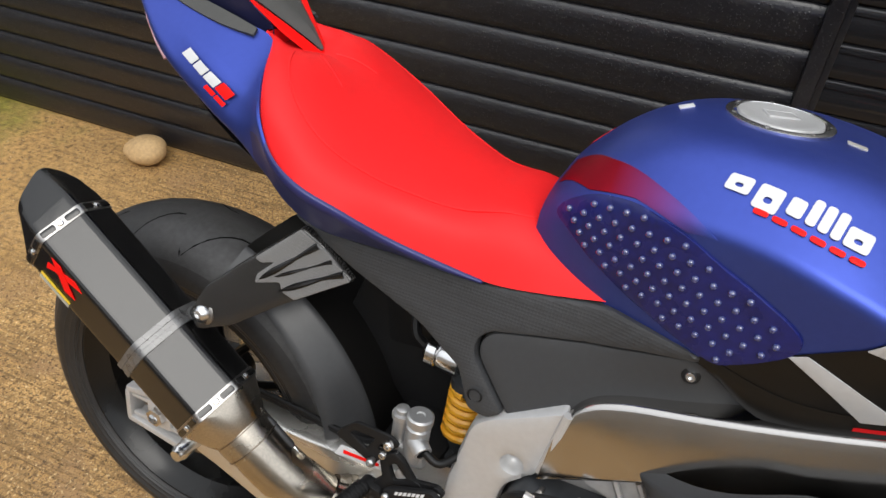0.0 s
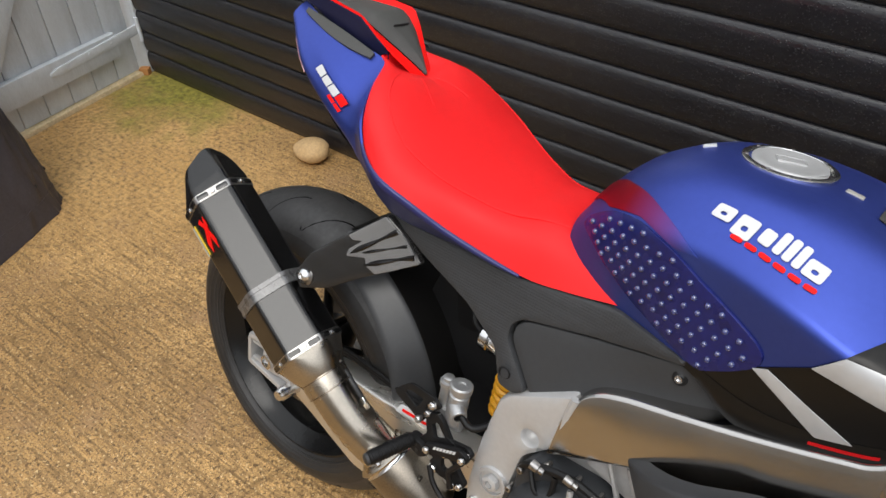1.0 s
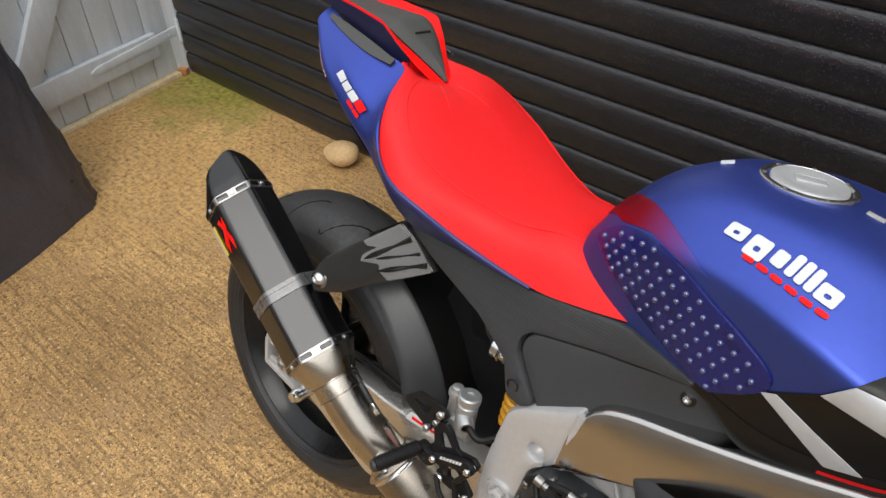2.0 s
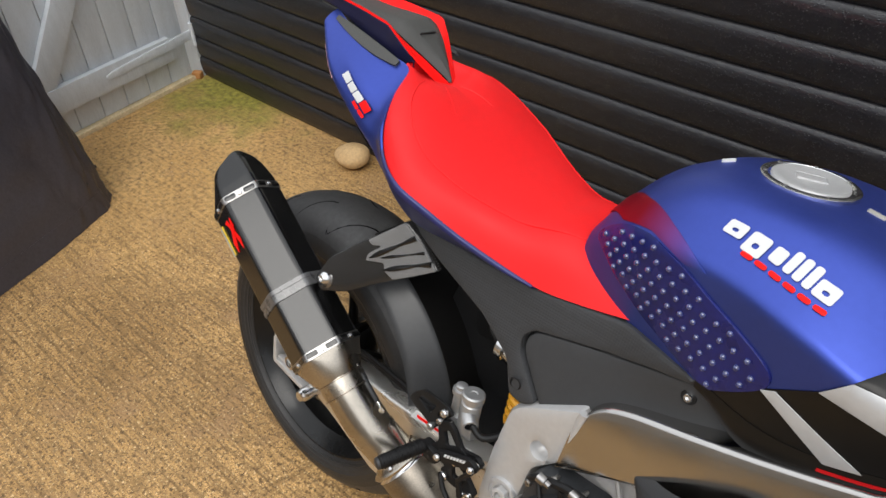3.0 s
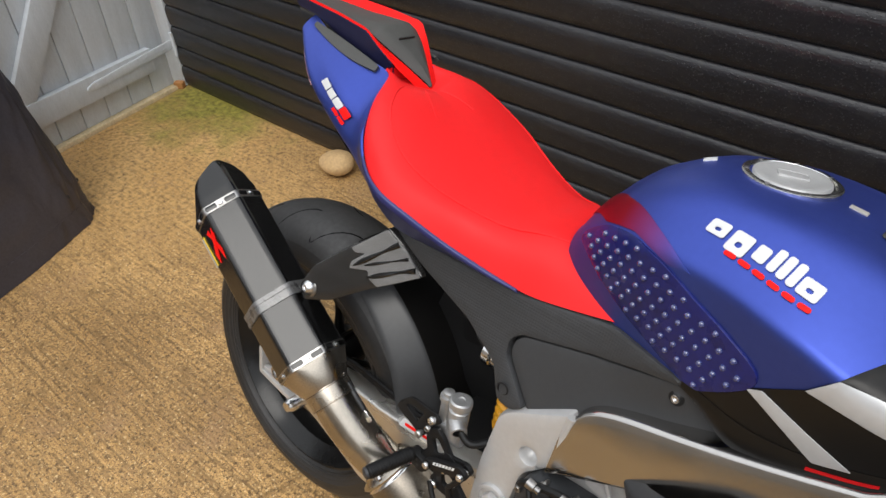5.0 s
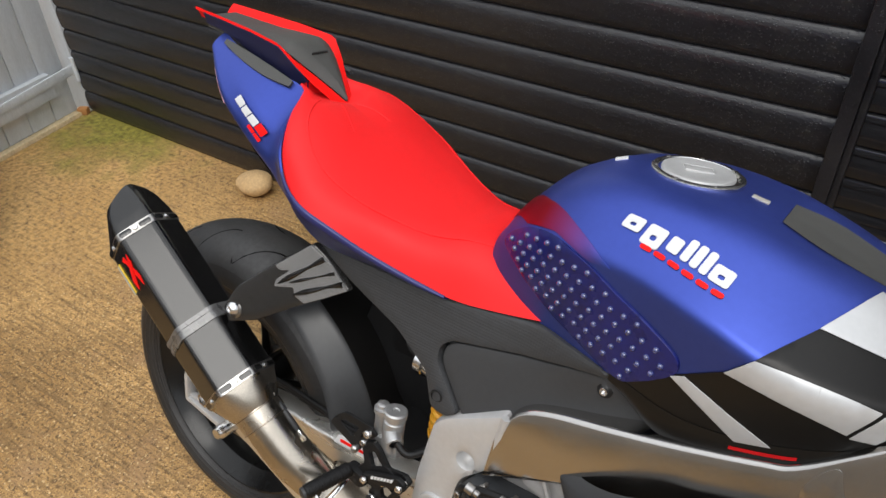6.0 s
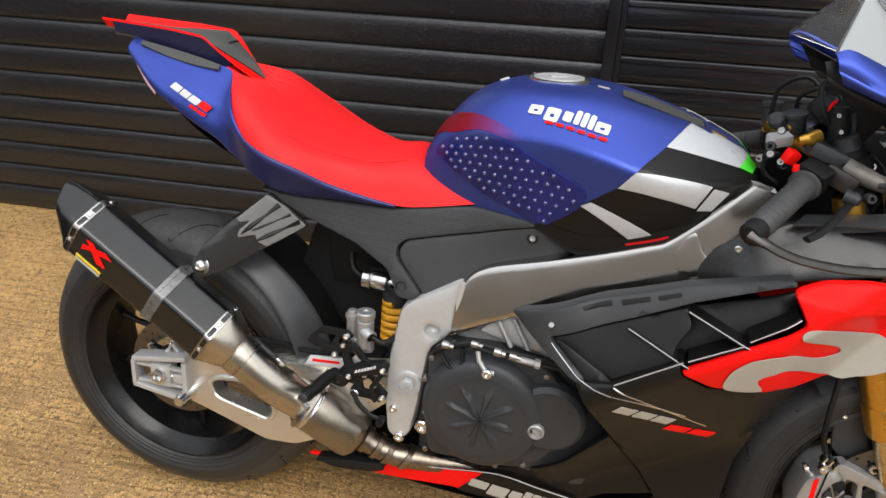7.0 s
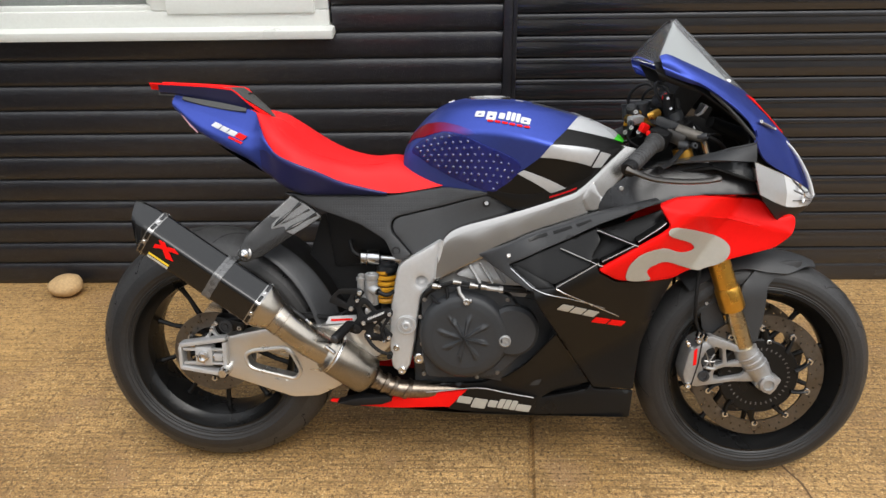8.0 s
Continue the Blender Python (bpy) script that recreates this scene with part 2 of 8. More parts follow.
def concrete_material():
    m = bpy.data.materials.new("brushed_concrete")
    m.use_nodes = True
    n, l = m.node_tree.nodes, m.node_tree.links
    b = n["Principled BSDF"]
    tc = n.new("ShaderNodeTexCoord")

    def noise_tex(scale, detail=4, stretch=(1, 1, 1)):
        mp, t = n.new("ShaderNodeMapping"), n.new("ShaderNodeTexNoise")
        mp.inputs["Scale"].default_value = stretch
        t.inputs["Scale"].default_value, t.inputs["Detail"].default_value = scale, detail
        l.new(tc.outputs["Object"], mp.inputs["Vector"])
        l.new(mp.outputs["Vector"], t.inputs["Vector"])
        return t.outputs["Fac"]

    def mix(fac, a, bb, lo=0.35, hi=0.65):
        mr, mx = n.new("ShaderNodeMapRange"), n.new("ShaderNodeMix")
        mr.inputs["From Min"].default_value, mr.inputs["From Max"].default_value = lo, hi
        l.new(fac, mr.inputs["Value"])
        mx.data_type = "RGBA"
        l.new(mr.outputs[0], mx.inputs["Factor"])
        for socket, val in (("A", a), ("B", bb)):
            if isinstance(val, tuple):
                mx.inputs[socket].default_value = (*val, 1)
            else:
                l.new(val, mx.inputs[socket])
        return mx.outputs["Result"]

    base = mix(noise_tex(2.3, 6), (0.49, 0.285, 0.100), (0.69, 0.422, 0.164))
    grain = mix(noise_tex(230, 4), (0.20, 0.120, 0.048), base, 0.32, 0.55)
    lines = mix(noise_tex(8.0, 6, (0.5, 13.0, 1)), (0.205, 0.120, 0.047), grain, 0.33, 0.51)
    blot = mix(noise_tex(16, 6), (0.28, 0.165, 0.060), lines, 0.31, 0.47)
    blot = mix(noise_tex(75, 4), (0.165, 0.093, 0.036), blot, 0.345, 0.465)
    blot = mix(noise_tex(34, 5, (0.7, 1.3, 1)), (0.30, 0.180, 0.070), blot, 0.30, 0.50)
    blot = mix(noise_tex(5.0, 7), (0.36, 0.215, 0.098), blot, 0.33, 0.45)
    pits = mix(noise_tex(110, 5), (0.125, 0.072, 0.030), blot, 0.355, 0.43)
    pale = mix(noise_tex(120, 3), pits, (0.76, 0.55, 0.28), 0.60, 0.70)
    pale = mix(noise_tex(170, 2), (0.15, 0.088, 0.036), pale, 0.32, 0.41)
    pale = mix(noise_tex(300, 2), pale, (0.84, 0.66, 0.40), 0.70, 0.76)
    # broad damp and dry areas
    wet = mix(noise_tex(1.3, 5, (0.8, 1.2, 1)), (0.72, 0.70, 0.68), (1.05, 1.05, 1.05), 0.36, 0.62)
    tone = n.new("ShaderNodeMix")
    tone.data_type, tone.blend_type = "RGBA", "MULTIPLY"
    tone.inputs["Factor"].default_value = 0.8
    l.new(pale, tone.inputs["A"])
    l.new(wet, tone.inputs["B"])
    pale = tone.outputs["Result"]
    # smoother by the gate, and brightened in colour against the corner's shade
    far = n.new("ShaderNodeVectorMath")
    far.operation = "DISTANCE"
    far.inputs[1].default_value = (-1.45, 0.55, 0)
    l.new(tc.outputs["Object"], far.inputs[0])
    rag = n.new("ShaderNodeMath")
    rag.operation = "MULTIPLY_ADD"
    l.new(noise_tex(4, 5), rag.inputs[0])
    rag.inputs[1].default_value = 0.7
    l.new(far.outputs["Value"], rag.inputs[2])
    gate_lift = mix(noise_tex(60, 5), mix(noise_tex(3, 5), (0.55, 0.325, 0.115), (0.68, 0.42, 0.165)), pale, 0.40, 0.62)
    pale = mix(rag.outputs[0], gate_lift, pale, 0.60, 1.20)
    # mossy corner by the gate
    sep = n.new("ShaderNodeVectorMath")
    sep.operation = "DISTANCE"
    sep.inputs[1].default_value = (-1.70, 1.04, 0)
    l.new(tc.outputs["Object"], sep.inputs[0])
    ma = n.new("ShaderNodeMath")
    ma.operation = "MULTIPLY_ADD"
    l.new(noise_tex(9, 5), ma.inputs[0])
    ma.inputs[1].default_value = 0.62
    l.new(sep.outputs["Value"], ma.inputs[2])
    moss = mix(ma.outputs[0], mix(noise_tex(45, 5), (0.15, 0.13, 0.024), (0.34, 0.30, 0.060)), pale, 0.50, 0.82)
    l.new(moss, b.inputs["Base Color"])
    rm = n.new("ShaderNodeMapRange")
    rm.inputs["From Min"].default_value, rm.inputs["From Max"].default_value = 0.35, 0.65
    rm.inputs["To Min"].default_value, rm.inputs["To Max"].default_value = 0.45, 0.8
    l.new(noise_tex(2.2, 4), rm.inputs["Value"])
    l.new(rm.outputs[0], b.inputs["Roughness"])
    b1, b2 = n.new("ShaderNodeBump"), n.new("ShaderNodeBump")
    b1.inputs["Distance"].default_value, b2.inputs["Distance"].default_value = 0.005, 0.005
    b1.inputs["Strength"].default_value, b2.inputs["Strength"].default_value = 0.7, 0.7
    l.new(noise_tex(8.0, 6, (0.5, 13.0, 1)), b1.inputs["Height"])
    l.new(noise_tex(95, 5), b2.inputs["Height"])
    l.new(b1.outputs[0], b2.inputs["Normal"])
    l.new(b2.outputs[0], b.inputs["Normal"])
    return m


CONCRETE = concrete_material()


# ---- mesh helpers ----
def part(name, bm, material, parent=None, label="", smooth=True):
    me = bpy.data.meshes.new(name)
    bm.normal_update()
    bm.to_mesh(me)
    bm.free()
    me.materials.append(material)
    if smooth:
        me.polygons.foreach_set("use_smooth", [True] * len(me.polygons))
        me.set_sharp_from_angle(angle=radians(38))
    ob = new(name, me)
    if parent:
        ob.parent = parent
    if label:
        ob["label"] = label
    return ob


def spline(pts, n=6, closed=False):
    """Catmull-Rom through the points."""
    p = [Vector(q) for q in pts]
    out, k = [], len(p)
    for i in range(k if closed else k - 1):
        a, b, c, d = (p[(i - 1) % k], p[i], p[(i + 1) % k], p[(i + 2) % k]) if closed else (p[max(i - 1, 0)], p[i], p[i + 1], p[min(i + 2, k - 1)])
        for j in range(n):
            t = j / n
            out.append(0.5 * (2 * b + (c - a) * t + (2 * a - 5 * b + 4 * c - d) * t * t + (3 * b - a - 3 * c + d) * t ** 3))
    if not closed:
        out.append(p[-1])
    return out


def rounded(pts, r=0.01, n=4):
    """A closed 2D outline with its corners rounded."""
    p, out = [Vector(q) for q in pts], []
    for i, c in enumerate(p):
        a, b = p[i - 1], p[(i + 1) % len(p)]
        ra = min(r, (a - c).length * 0.45)
        rb = min(r, (b - c).length * 0.45)
        s, e = c + (a - c).normalized() * ra, c + (b - c).normalized() * rb
        for j in range(n + 1):
            t = j / n
            out.append(s.lerp(c, t).lerp(c.lerp(e, t), t))
    return out


def inside(p, poly):
    hit, j = False, len(poly) - 1
    for i in range(len(poly)):
        a, b = poly[i], poly[j]
        if (a[1] > p[1]) != (b[1] > p[1]) and p[0] < (b[0] - a[0]) * (p[1] - a[1]) / (b[1] - a[1]) + a[0]:
            hit = not hit
        j = i
    return hit


def edge_distance(p, poly):
    best = 9.0
    for i in range(len(poly)):
        a, b = poly[i - 1], poly[i]
        ab = b - a
        t = max(0, min(1, (p - a).dot(ab) / max(ab.length_squared, 1e-12)))
        best = min(best, (p - a - ab * t).length)
    return best


def even(poly, step):
    out = []
    for i in range(len(poly)):
        a, b = poly[i], poly[(i + 1) % len(poly)]
        k = max(1, round((b - a).length / step))
        out += [a.lerp(b, j / k) for j in range(k)]
    return out


def panel(outline, hw, thick=0.004, r=0.003, side=-1, step=0.02, holes=(), corner=0.006, place=None):
    """A shell over a side-view outline (x, z), at the half width hw(x, z), with rounded rim; place(x, z, depth) may lay it elsewhere."""
    width = hw if callable(hw) else (lambda x, z: hw)
    place = place or (lambda x, z, d: Vector((x, side * (width(x, z) - d), z)))
    loops = [even(rounded(o, corner), step) for o in (outline, *holes)]
    pts, edges = [], []
    for loop in loops:
        k = len(pts)
        pts += loop
        edges += [(k + i, k + (i + 1) % len(loop)) for i in range(len(loop))]
    for loop in loops:
        for i, c in enumerate(loop):
            t = (loop[(i + 1) % len(loop)] - loop[i - 1])
            if t.length < 1e-9:
                continue
            nrm = Vector((-t.y, t.x)).normalized()
            for off in (0.35 * r, 1.1 * r):
                for s in (1, -1):
                    q = c + nrm * off * s
                    if inside(q, loops[0]) and not any(inside(q, h) for h in loops[1:]) and min(edge_distance(q, lp) for lp in loops) > off * 0.8:
                        pts.append(q)
    xs, zs = [p.x for p in loops[0]], [p.y for p in loops[0]]
    x = min(xs) + step / 2
    row = 0
    while x < max(xs):
        z = min(zs) + step * (0.25 if row % 2 else 0.75)
        while z < max(zs):
            q = Vector((x, z))
            if inside(q, loops[0]) and not any(inside(q, h) for h in loops[1:]) and min(edge_distance(q, lp) for lp in loops) > max(1.6 * r, step * 0.45):
                pts.append(q)
            z += step
        x += step * 0.87
        row += 1
    v2, _, tris, *_ = geometry.delaunay_2d_cdt([Vector(p) for p in pts], edges, [], 1, 1e-6)
    tris = [t for t in tris if not any(inside(sum((v2[i] for i in t), Vector((0, 0))) / 3, h) for h in loops[1:])]
    bm = bmesh.new()
    front, back = [], []
    for p in v2:
        d = min(edge_distance(p, lp) for lp in loops)
        drop = r * (1 - math.sqrt(max(0, 1 - max(0, 1 - d / r) ** 2))) if r > 0 and d < r else 0
        front.append(bm.verts.new(place(p.x, p.y, drop)))
        back.append(bm.verts.new(place(p.x, p.y, thick + r)))
    count = {}
    for t in tris:
        t = list(t)
        a, b, c = (v2[i] for i in t)
        if ((b - a).cross(c - a) > 0) != (side < 0):
            t.reverse()
        bm.faces.new([front[i] for i in t])
        bm.faces.new([back[i] for i in reversed(t)])
        for i in range(3):
            e = (t[i], t[(i + 1) % 3])
            count[e] = count.get(e, 0) + 1
    for a, b in count:
        if (b, a) not in count:
            bm.faces.new([front[b], front[a], back[a], back[b]])
    return bm


def grid(rows, bm=None, flip=False, closed=False):
    bm = bm or bmesh.new()
    vs = [[bm.verts.new(p) for p in row] for row in rows]
    for a, b in zip(vs, vs[1:]):
        k = len(a)
        for i in range(k if closed else k - 1):
            q = [a[i], a[(i + 1) % k], b[(i + 1) % k], b[i]]
            bm.faces.new(q[::-1] if flip else q)
    return bm


def shell(bm, thick):
    """Gives an open sheet a thickness inwards."""
    bm.normal_update()
    bmesh.ops.recalc_face_normals(bm, faces=bm.faces)
    geo = bmesh.ops.solidify(bm, geom=bm.faces[:], thickness=thick)
    return bm


def corner_line(pts, radii, n=4):
    """An open line with its inner corners rounded."""
    out = [pts[0]]
    for i in range(1, len(pts) - 1):
        a, c, b = pts[i - 1], pts[i], pts[i + 1]
        s = c + (a - c).normalized() * min(radii[i - 1], (a - c).length * 0.45)
        e = c + (b - c).normalized() * min(radii[i - 1], (b - c).length * 0.45)
        out += [s.lerp(c, j / n).lerp(c.lerp(e, j / n), j / n) for j in range(n + 1)]
    return out + [pts[-1]]


def loft(sections, n_along=4, n_across=4, mirror=True, cap=True, radii=None, middle=0.0):
    """Sections of (half width, z) at x: a body symmetric about the middle plane, or its right half alone."""
    cols = list(zip(*[[Vector((x, -h, z)) for h, z in pts] for x, pts in sections]))
    cols = [spline(c, n_along) for c in cols]
    rows = [corner_line(list(r), radii) if radii else spline(r, n_across) for r in zip(*cols)]
    if mirror:
        rows = [[Vector((p.x, 2 * middle * clamp(-p.y / 0.1) - p.y, p.z)) for p in reversed(r[1:])] + r for r in rows] if abs(rows[0][0].y) < 1e-6 else rows
    bm = grid(rows)
    if cap:
        bm.verts.ensure_lookup_table()
        k = len(rows[0])
        for first in (0, (len(rows) - 1) * k):
            try:
                bm.faces.new([bm.verts[first + i] for i in range(k)])
            except ValueError:
                pass
    bmesh.ops.remove_doubles(bm, verts=bm.verts, dist=1e-5)
    bmesh.ops.recalc_face_normals(bm, faces=bm.faces)
    return bm


def mirrored(bm, middle=0.0):
    other = bm.copy()
    for v in other.verts:
        v.co.y = 2 * middle - v.co.y
    bmesh.ops.reverse_faces(other, faces=other.faces)
    return other


def tube(pts, radius, seg=12, caps=True, flat=1.0, bm=None):
    bm = bm or bmesh.new()
    p = [Vector(q) for q in pts]
    radii = radius if isinstance(radius, (list, tuple)) else [radius] * len(p)
    rings, up = [], None
    for i, c in enumerate(p):
        t = (p[min(i + 1, len(p) - 1)] - p[max(i - 1, 0)]).normalized()
        if up is None:
            up = t.orthogonal().normalized() if abs(t.z) > 0.9 else Vector((0, 0, 1))
        sidev = t.cross(up).normalized()
        up = sidev.cross(t).normalized()
        rings.append([bm.verts.new(c + (sidev * math.cos(a) + up * math.sin(a) * flat) * radii[i]) for a in (math.tau * k / seg for k in range(seg))])
    for a, b in zip(rings, rings[1:]):
        for k in range(seg):
            bm.faces.new([a[k], a[(k + 1) % seg], b[(k + 1) % seg], b[k]])
    if caps:
        bm.faces.new(rings[0][::-1])
        bm.faces.new(rings[-1])
    bmesh.ops.recalc_face_normals(bm, faces=bm.faces)
    return bm


def lathe(profile, origin=(0, 0, 0), axis=(0, -1, 0), seg=24, bm=None, closed=False):
    """Profile of (distance along the axis, radius), turned about the axis."""
    bm = bm or bmesh.new()
    ax = Vector(axis).normalized()
    u = ax.orthogonal().normalized()
    w = ax.cross(u)
    o = Vector(origin)
    rings = [[bm.verts.new(o + ax * a + (u * math.cos(t) + w * math.sin(t)) * max(r, 1e-5)) for t in (math.tau * k / seg for k in range(seg))] for a, r in profile]
    pairs = list(zip(rings, rings[1:])) + ([(rings[-1], rings[0])] if closed else [])
    for a, b in pairs:
        for k in range(seg):
            bm.faces.new([a[k], a[(k + 1) % seg], b[(k + 1) % seg], b[k]])
    bmesh.ops.remove_doubles(bm, verts=bm.verts, dist=2e-5)
    bmesh.ops.recalc_face_normals(bm, faces=bm.faces)
    return bm


def block(size, m=None, bevel=0.003, bm=None, seg=2):
    own = bmesh.new()
    bmesh.ops.create_cube(own, size=1.0, matrix=Matrix.Diagonal((*size, 1)))
    if bevel:
        bmesh.ops.bevel(own, geom=own.edges[:], offset=bevel, segments=seg, affect="EDGES", profile=0.6)
    if m is not None:
        bmesh.ops.transform(own, matrix=m, verts=own.verts)
    if bm is None:
        return own
    return join(bm, own)


def join(bm, other):
    me = bpy.data.meshes.new("tmp")
    other.to_mesh(me)
    other.free()
    bm.from_mesh(me)
    bpy.data.meshes.remove(me)
    return bm


def bolt(parent, p, r=0.006, axis=(0, -1, 0), material=None, name="bolt", h=0.004):
    bm = lathe([(-0.01, r * 0.6), (0, r * 0.6), (0, r), (h * 0.7, r), (h, r * 0.8), (h, r * 0.45), (h * 0.3, r * 0.42), (h * 0.3, 0)], p, axis, 12)
    return part(name, bm, material or STEEL, parent)


def smooth_value(x, table):
    """Cubic-eased value of a table of (x, value)."""
    if x <= table[0][0]:
        return table[0][1]
    for (a, va), (b, vb) in zip(table, table[1:]):
        if x <= b:
            return va + (vb - va) * (x - a) / (b - a)
    return table[-1][1]


def clamp(v, a=0.0, b=1.0):
    return max(a, min(b, v))


def smooth_step(v, lo, hi):
    f = clamp((v - lo) / (hi - lo))
    return f * f * (3 - 2 * f)


# ---- the yard ----
WALL_Y = 0.971
GATE_CORNER, GATE_TURN = Vector((-1.967, 0.935, 0)), -81.5


def ground():
    """One sheet with a saw-cut joint in it."""
    bm = bmesh.new()
    xs = [-220, -30, -6, -3, 0.858, 0.866, 0.872, 0.880, 4, 8, 30, 220]
    ys = [-220, -30, -6, -3, -1.5, -0.5, 0.2, 0.98, 6, 30, 220]
    rows = []
    for y in ys:
        lean = 0.078 * clamp(y, -3, 0.98)
        rows.append([(x + (lean if 4 <= i <= 7 else 0), y, -0.012 if i in (5, 6) and -6 < y < 1 else 0) for i, x in enumerate(xs)])
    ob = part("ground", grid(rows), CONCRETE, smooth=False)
    tagged(ob, "ochre brushed concrete yard, damp and stained", "ground", kind="structure")
    return ob


ground()


def crack():
    pts = [(1.545, -0.05, 0.0006), (1.556, -0.085, 0.0006), (1.575, -0.13, 0.0006), (1.582, -0.19, 0.0006), (1.60, -0.25, 0.0006)]
    ob = part("ground_crack", tube(spline(pts, 4), 0.0032, 6, flat=0.2), surface("crack_dirt", (0.13, 0.075, 0.036), 0.9, 0, 0.4, scale=60))
    return tagged(ob, "thin dark crack in the concrete yard", "crack", kind="structure")


crack()


def wall():
    body = part("wall_back", block((8.6, 0.12, 2.7), pose(2.3, WALL_Y + 0.115, 1.35), 0), MATBLACK, smooth=False)
    # opening for the window
    cut = block((1.215, 0.4, 1.06), pose(-0.3725, WALL_Y + 0.115, 1.535), 0)
    bm = bmesh.new()
    for x0, x1, z0, z1 in ((-2.2, -0.98, 0, 2.7), (0.235, 6.6, 0, 2.7), (-0.98, 0.235, 0, 1.0), (-0.98, 0.235, 2.06, 2.7)):
        block((x1 - x0, 0.12, z1 - z0), pose((x0 + x1) / 2, WALL_Y + 0.115, (z0 + z1) / 2), 0, bm)
    cut.free()
    bm.to_mesh(body.data)
    bm.free()
    body.data.materials.clear()
    body.data.materials.append(MATBLACK)
    tagged(body, "black timber-clad outbuilding wall with wet boards", "wall", kind="structure")
    return body


WALL = wall()


def board_mesh(x0, x1, profile, name, material=None):
    n = max(2, int((x1 - x0) / 0.25))
    rows = [[(x0 + (x1 - x0) * i / n, WALL_Y - d, z) for d, z in profile] for i in range(n + 1)]
    bm = grid(rows)
    bm.verts.ensure_lookup_table()
    k = len(profile)
    bm.faces.new([bm.verts[i] for i in range(k)])
    bm.faces.new([bm.verts[n * k + i] for i in range(k)])
    bmesh.ops.recalc_face_normals(bm, faces=bm.faces)
    me = bpy.data.meshes.new(name)
    bm.to_mesh(me)
    bm.free()
    me.materials.append(material or WALLBLACK)
    me.polygons.foreach_set("use_smooth", [True] * len(me.polygons))
    me.set_sharp_from_angle(angle=radians(40))
    return me


def boards():
    p = 0.0885
    # each board: a rounded nose, then a flank that falls back towards the next
    log = [(-0.04, 0.0), (0.006, 0.0)] + [(0.008 + 0.0135 * math.sin(radians(a)), -0.029 * (1 - math.cos(radians(a)))) for a in (10, 22, 34, 46, 57, 68, 79, 90)] + [(0.0208, -0.042), (0.0196, -0.056), (0.0180, -0.070), (0.0150, -0.080), (0.0105, -0.0862), (-0.04, -0.0875)]
    full, right, left = board_mesh(-2.02, 0.820, log, "board"), board_mesh(0.245, 0.820, log, "board"), board_mesh(-2.02, -0.99, log, "board")
    k = 1
    while 0.004 + p * k < 2.68:
        top = 0.004 + p * k
        hits = top > 1.0 and top - p < 2.07
        for me in ((right, left) if hits else (full,)):
            ob = new("board", me)
            ob.location.z = top
            ob.parent = WALL
        k += 1
    q = 0.0738
    lap = [(-0.04, 0.0), (0.006, 0.0), (0.012, -0.002), (0.014, -0.006), (0.0145, -0.016), (0.011, -0.018), (0.011, -0.021), (0.013, -0.026), (0.0132, -0.046), (0.0124, -0.060), (0.0095, -0.0695), (-0.04, -0.073)]
    me = board_mesh(0.868, 6.6, lap, "board", LAPBLACK)
    k = 1
    while -0.002 + q * k < 2.68:
        ob = new("board", me)
        ob.location.z = -0.002 + q * k
        ob.parent = WALL
        k += 1
    post = part("corner_trim", block((0.030, 0.06, 2.68), pose(0.836, WALL_Y - 0.01, 1.34), 0.003), WALLBLACK)
    post2 = part("corner_trim", block((0.014, 0.045, 2.68), pose(0.8595, WALL_Y - 0.004, 1.34), 0.002), WALLBLACK)
    plinth = part("baseboard", block((8.6, 0.03, 0.088), pose(2.3, WALL_Y + 0.006, 0.044), 0.003), WALLBLACK)
    for ob in (post, post2):
        tagged(ob, "black upright trim between two runs of boards", "trim", kind="structure")
    tagged(plinth, "black board set back at the foot of the wall", "baseboard", kind="structure")


boards()


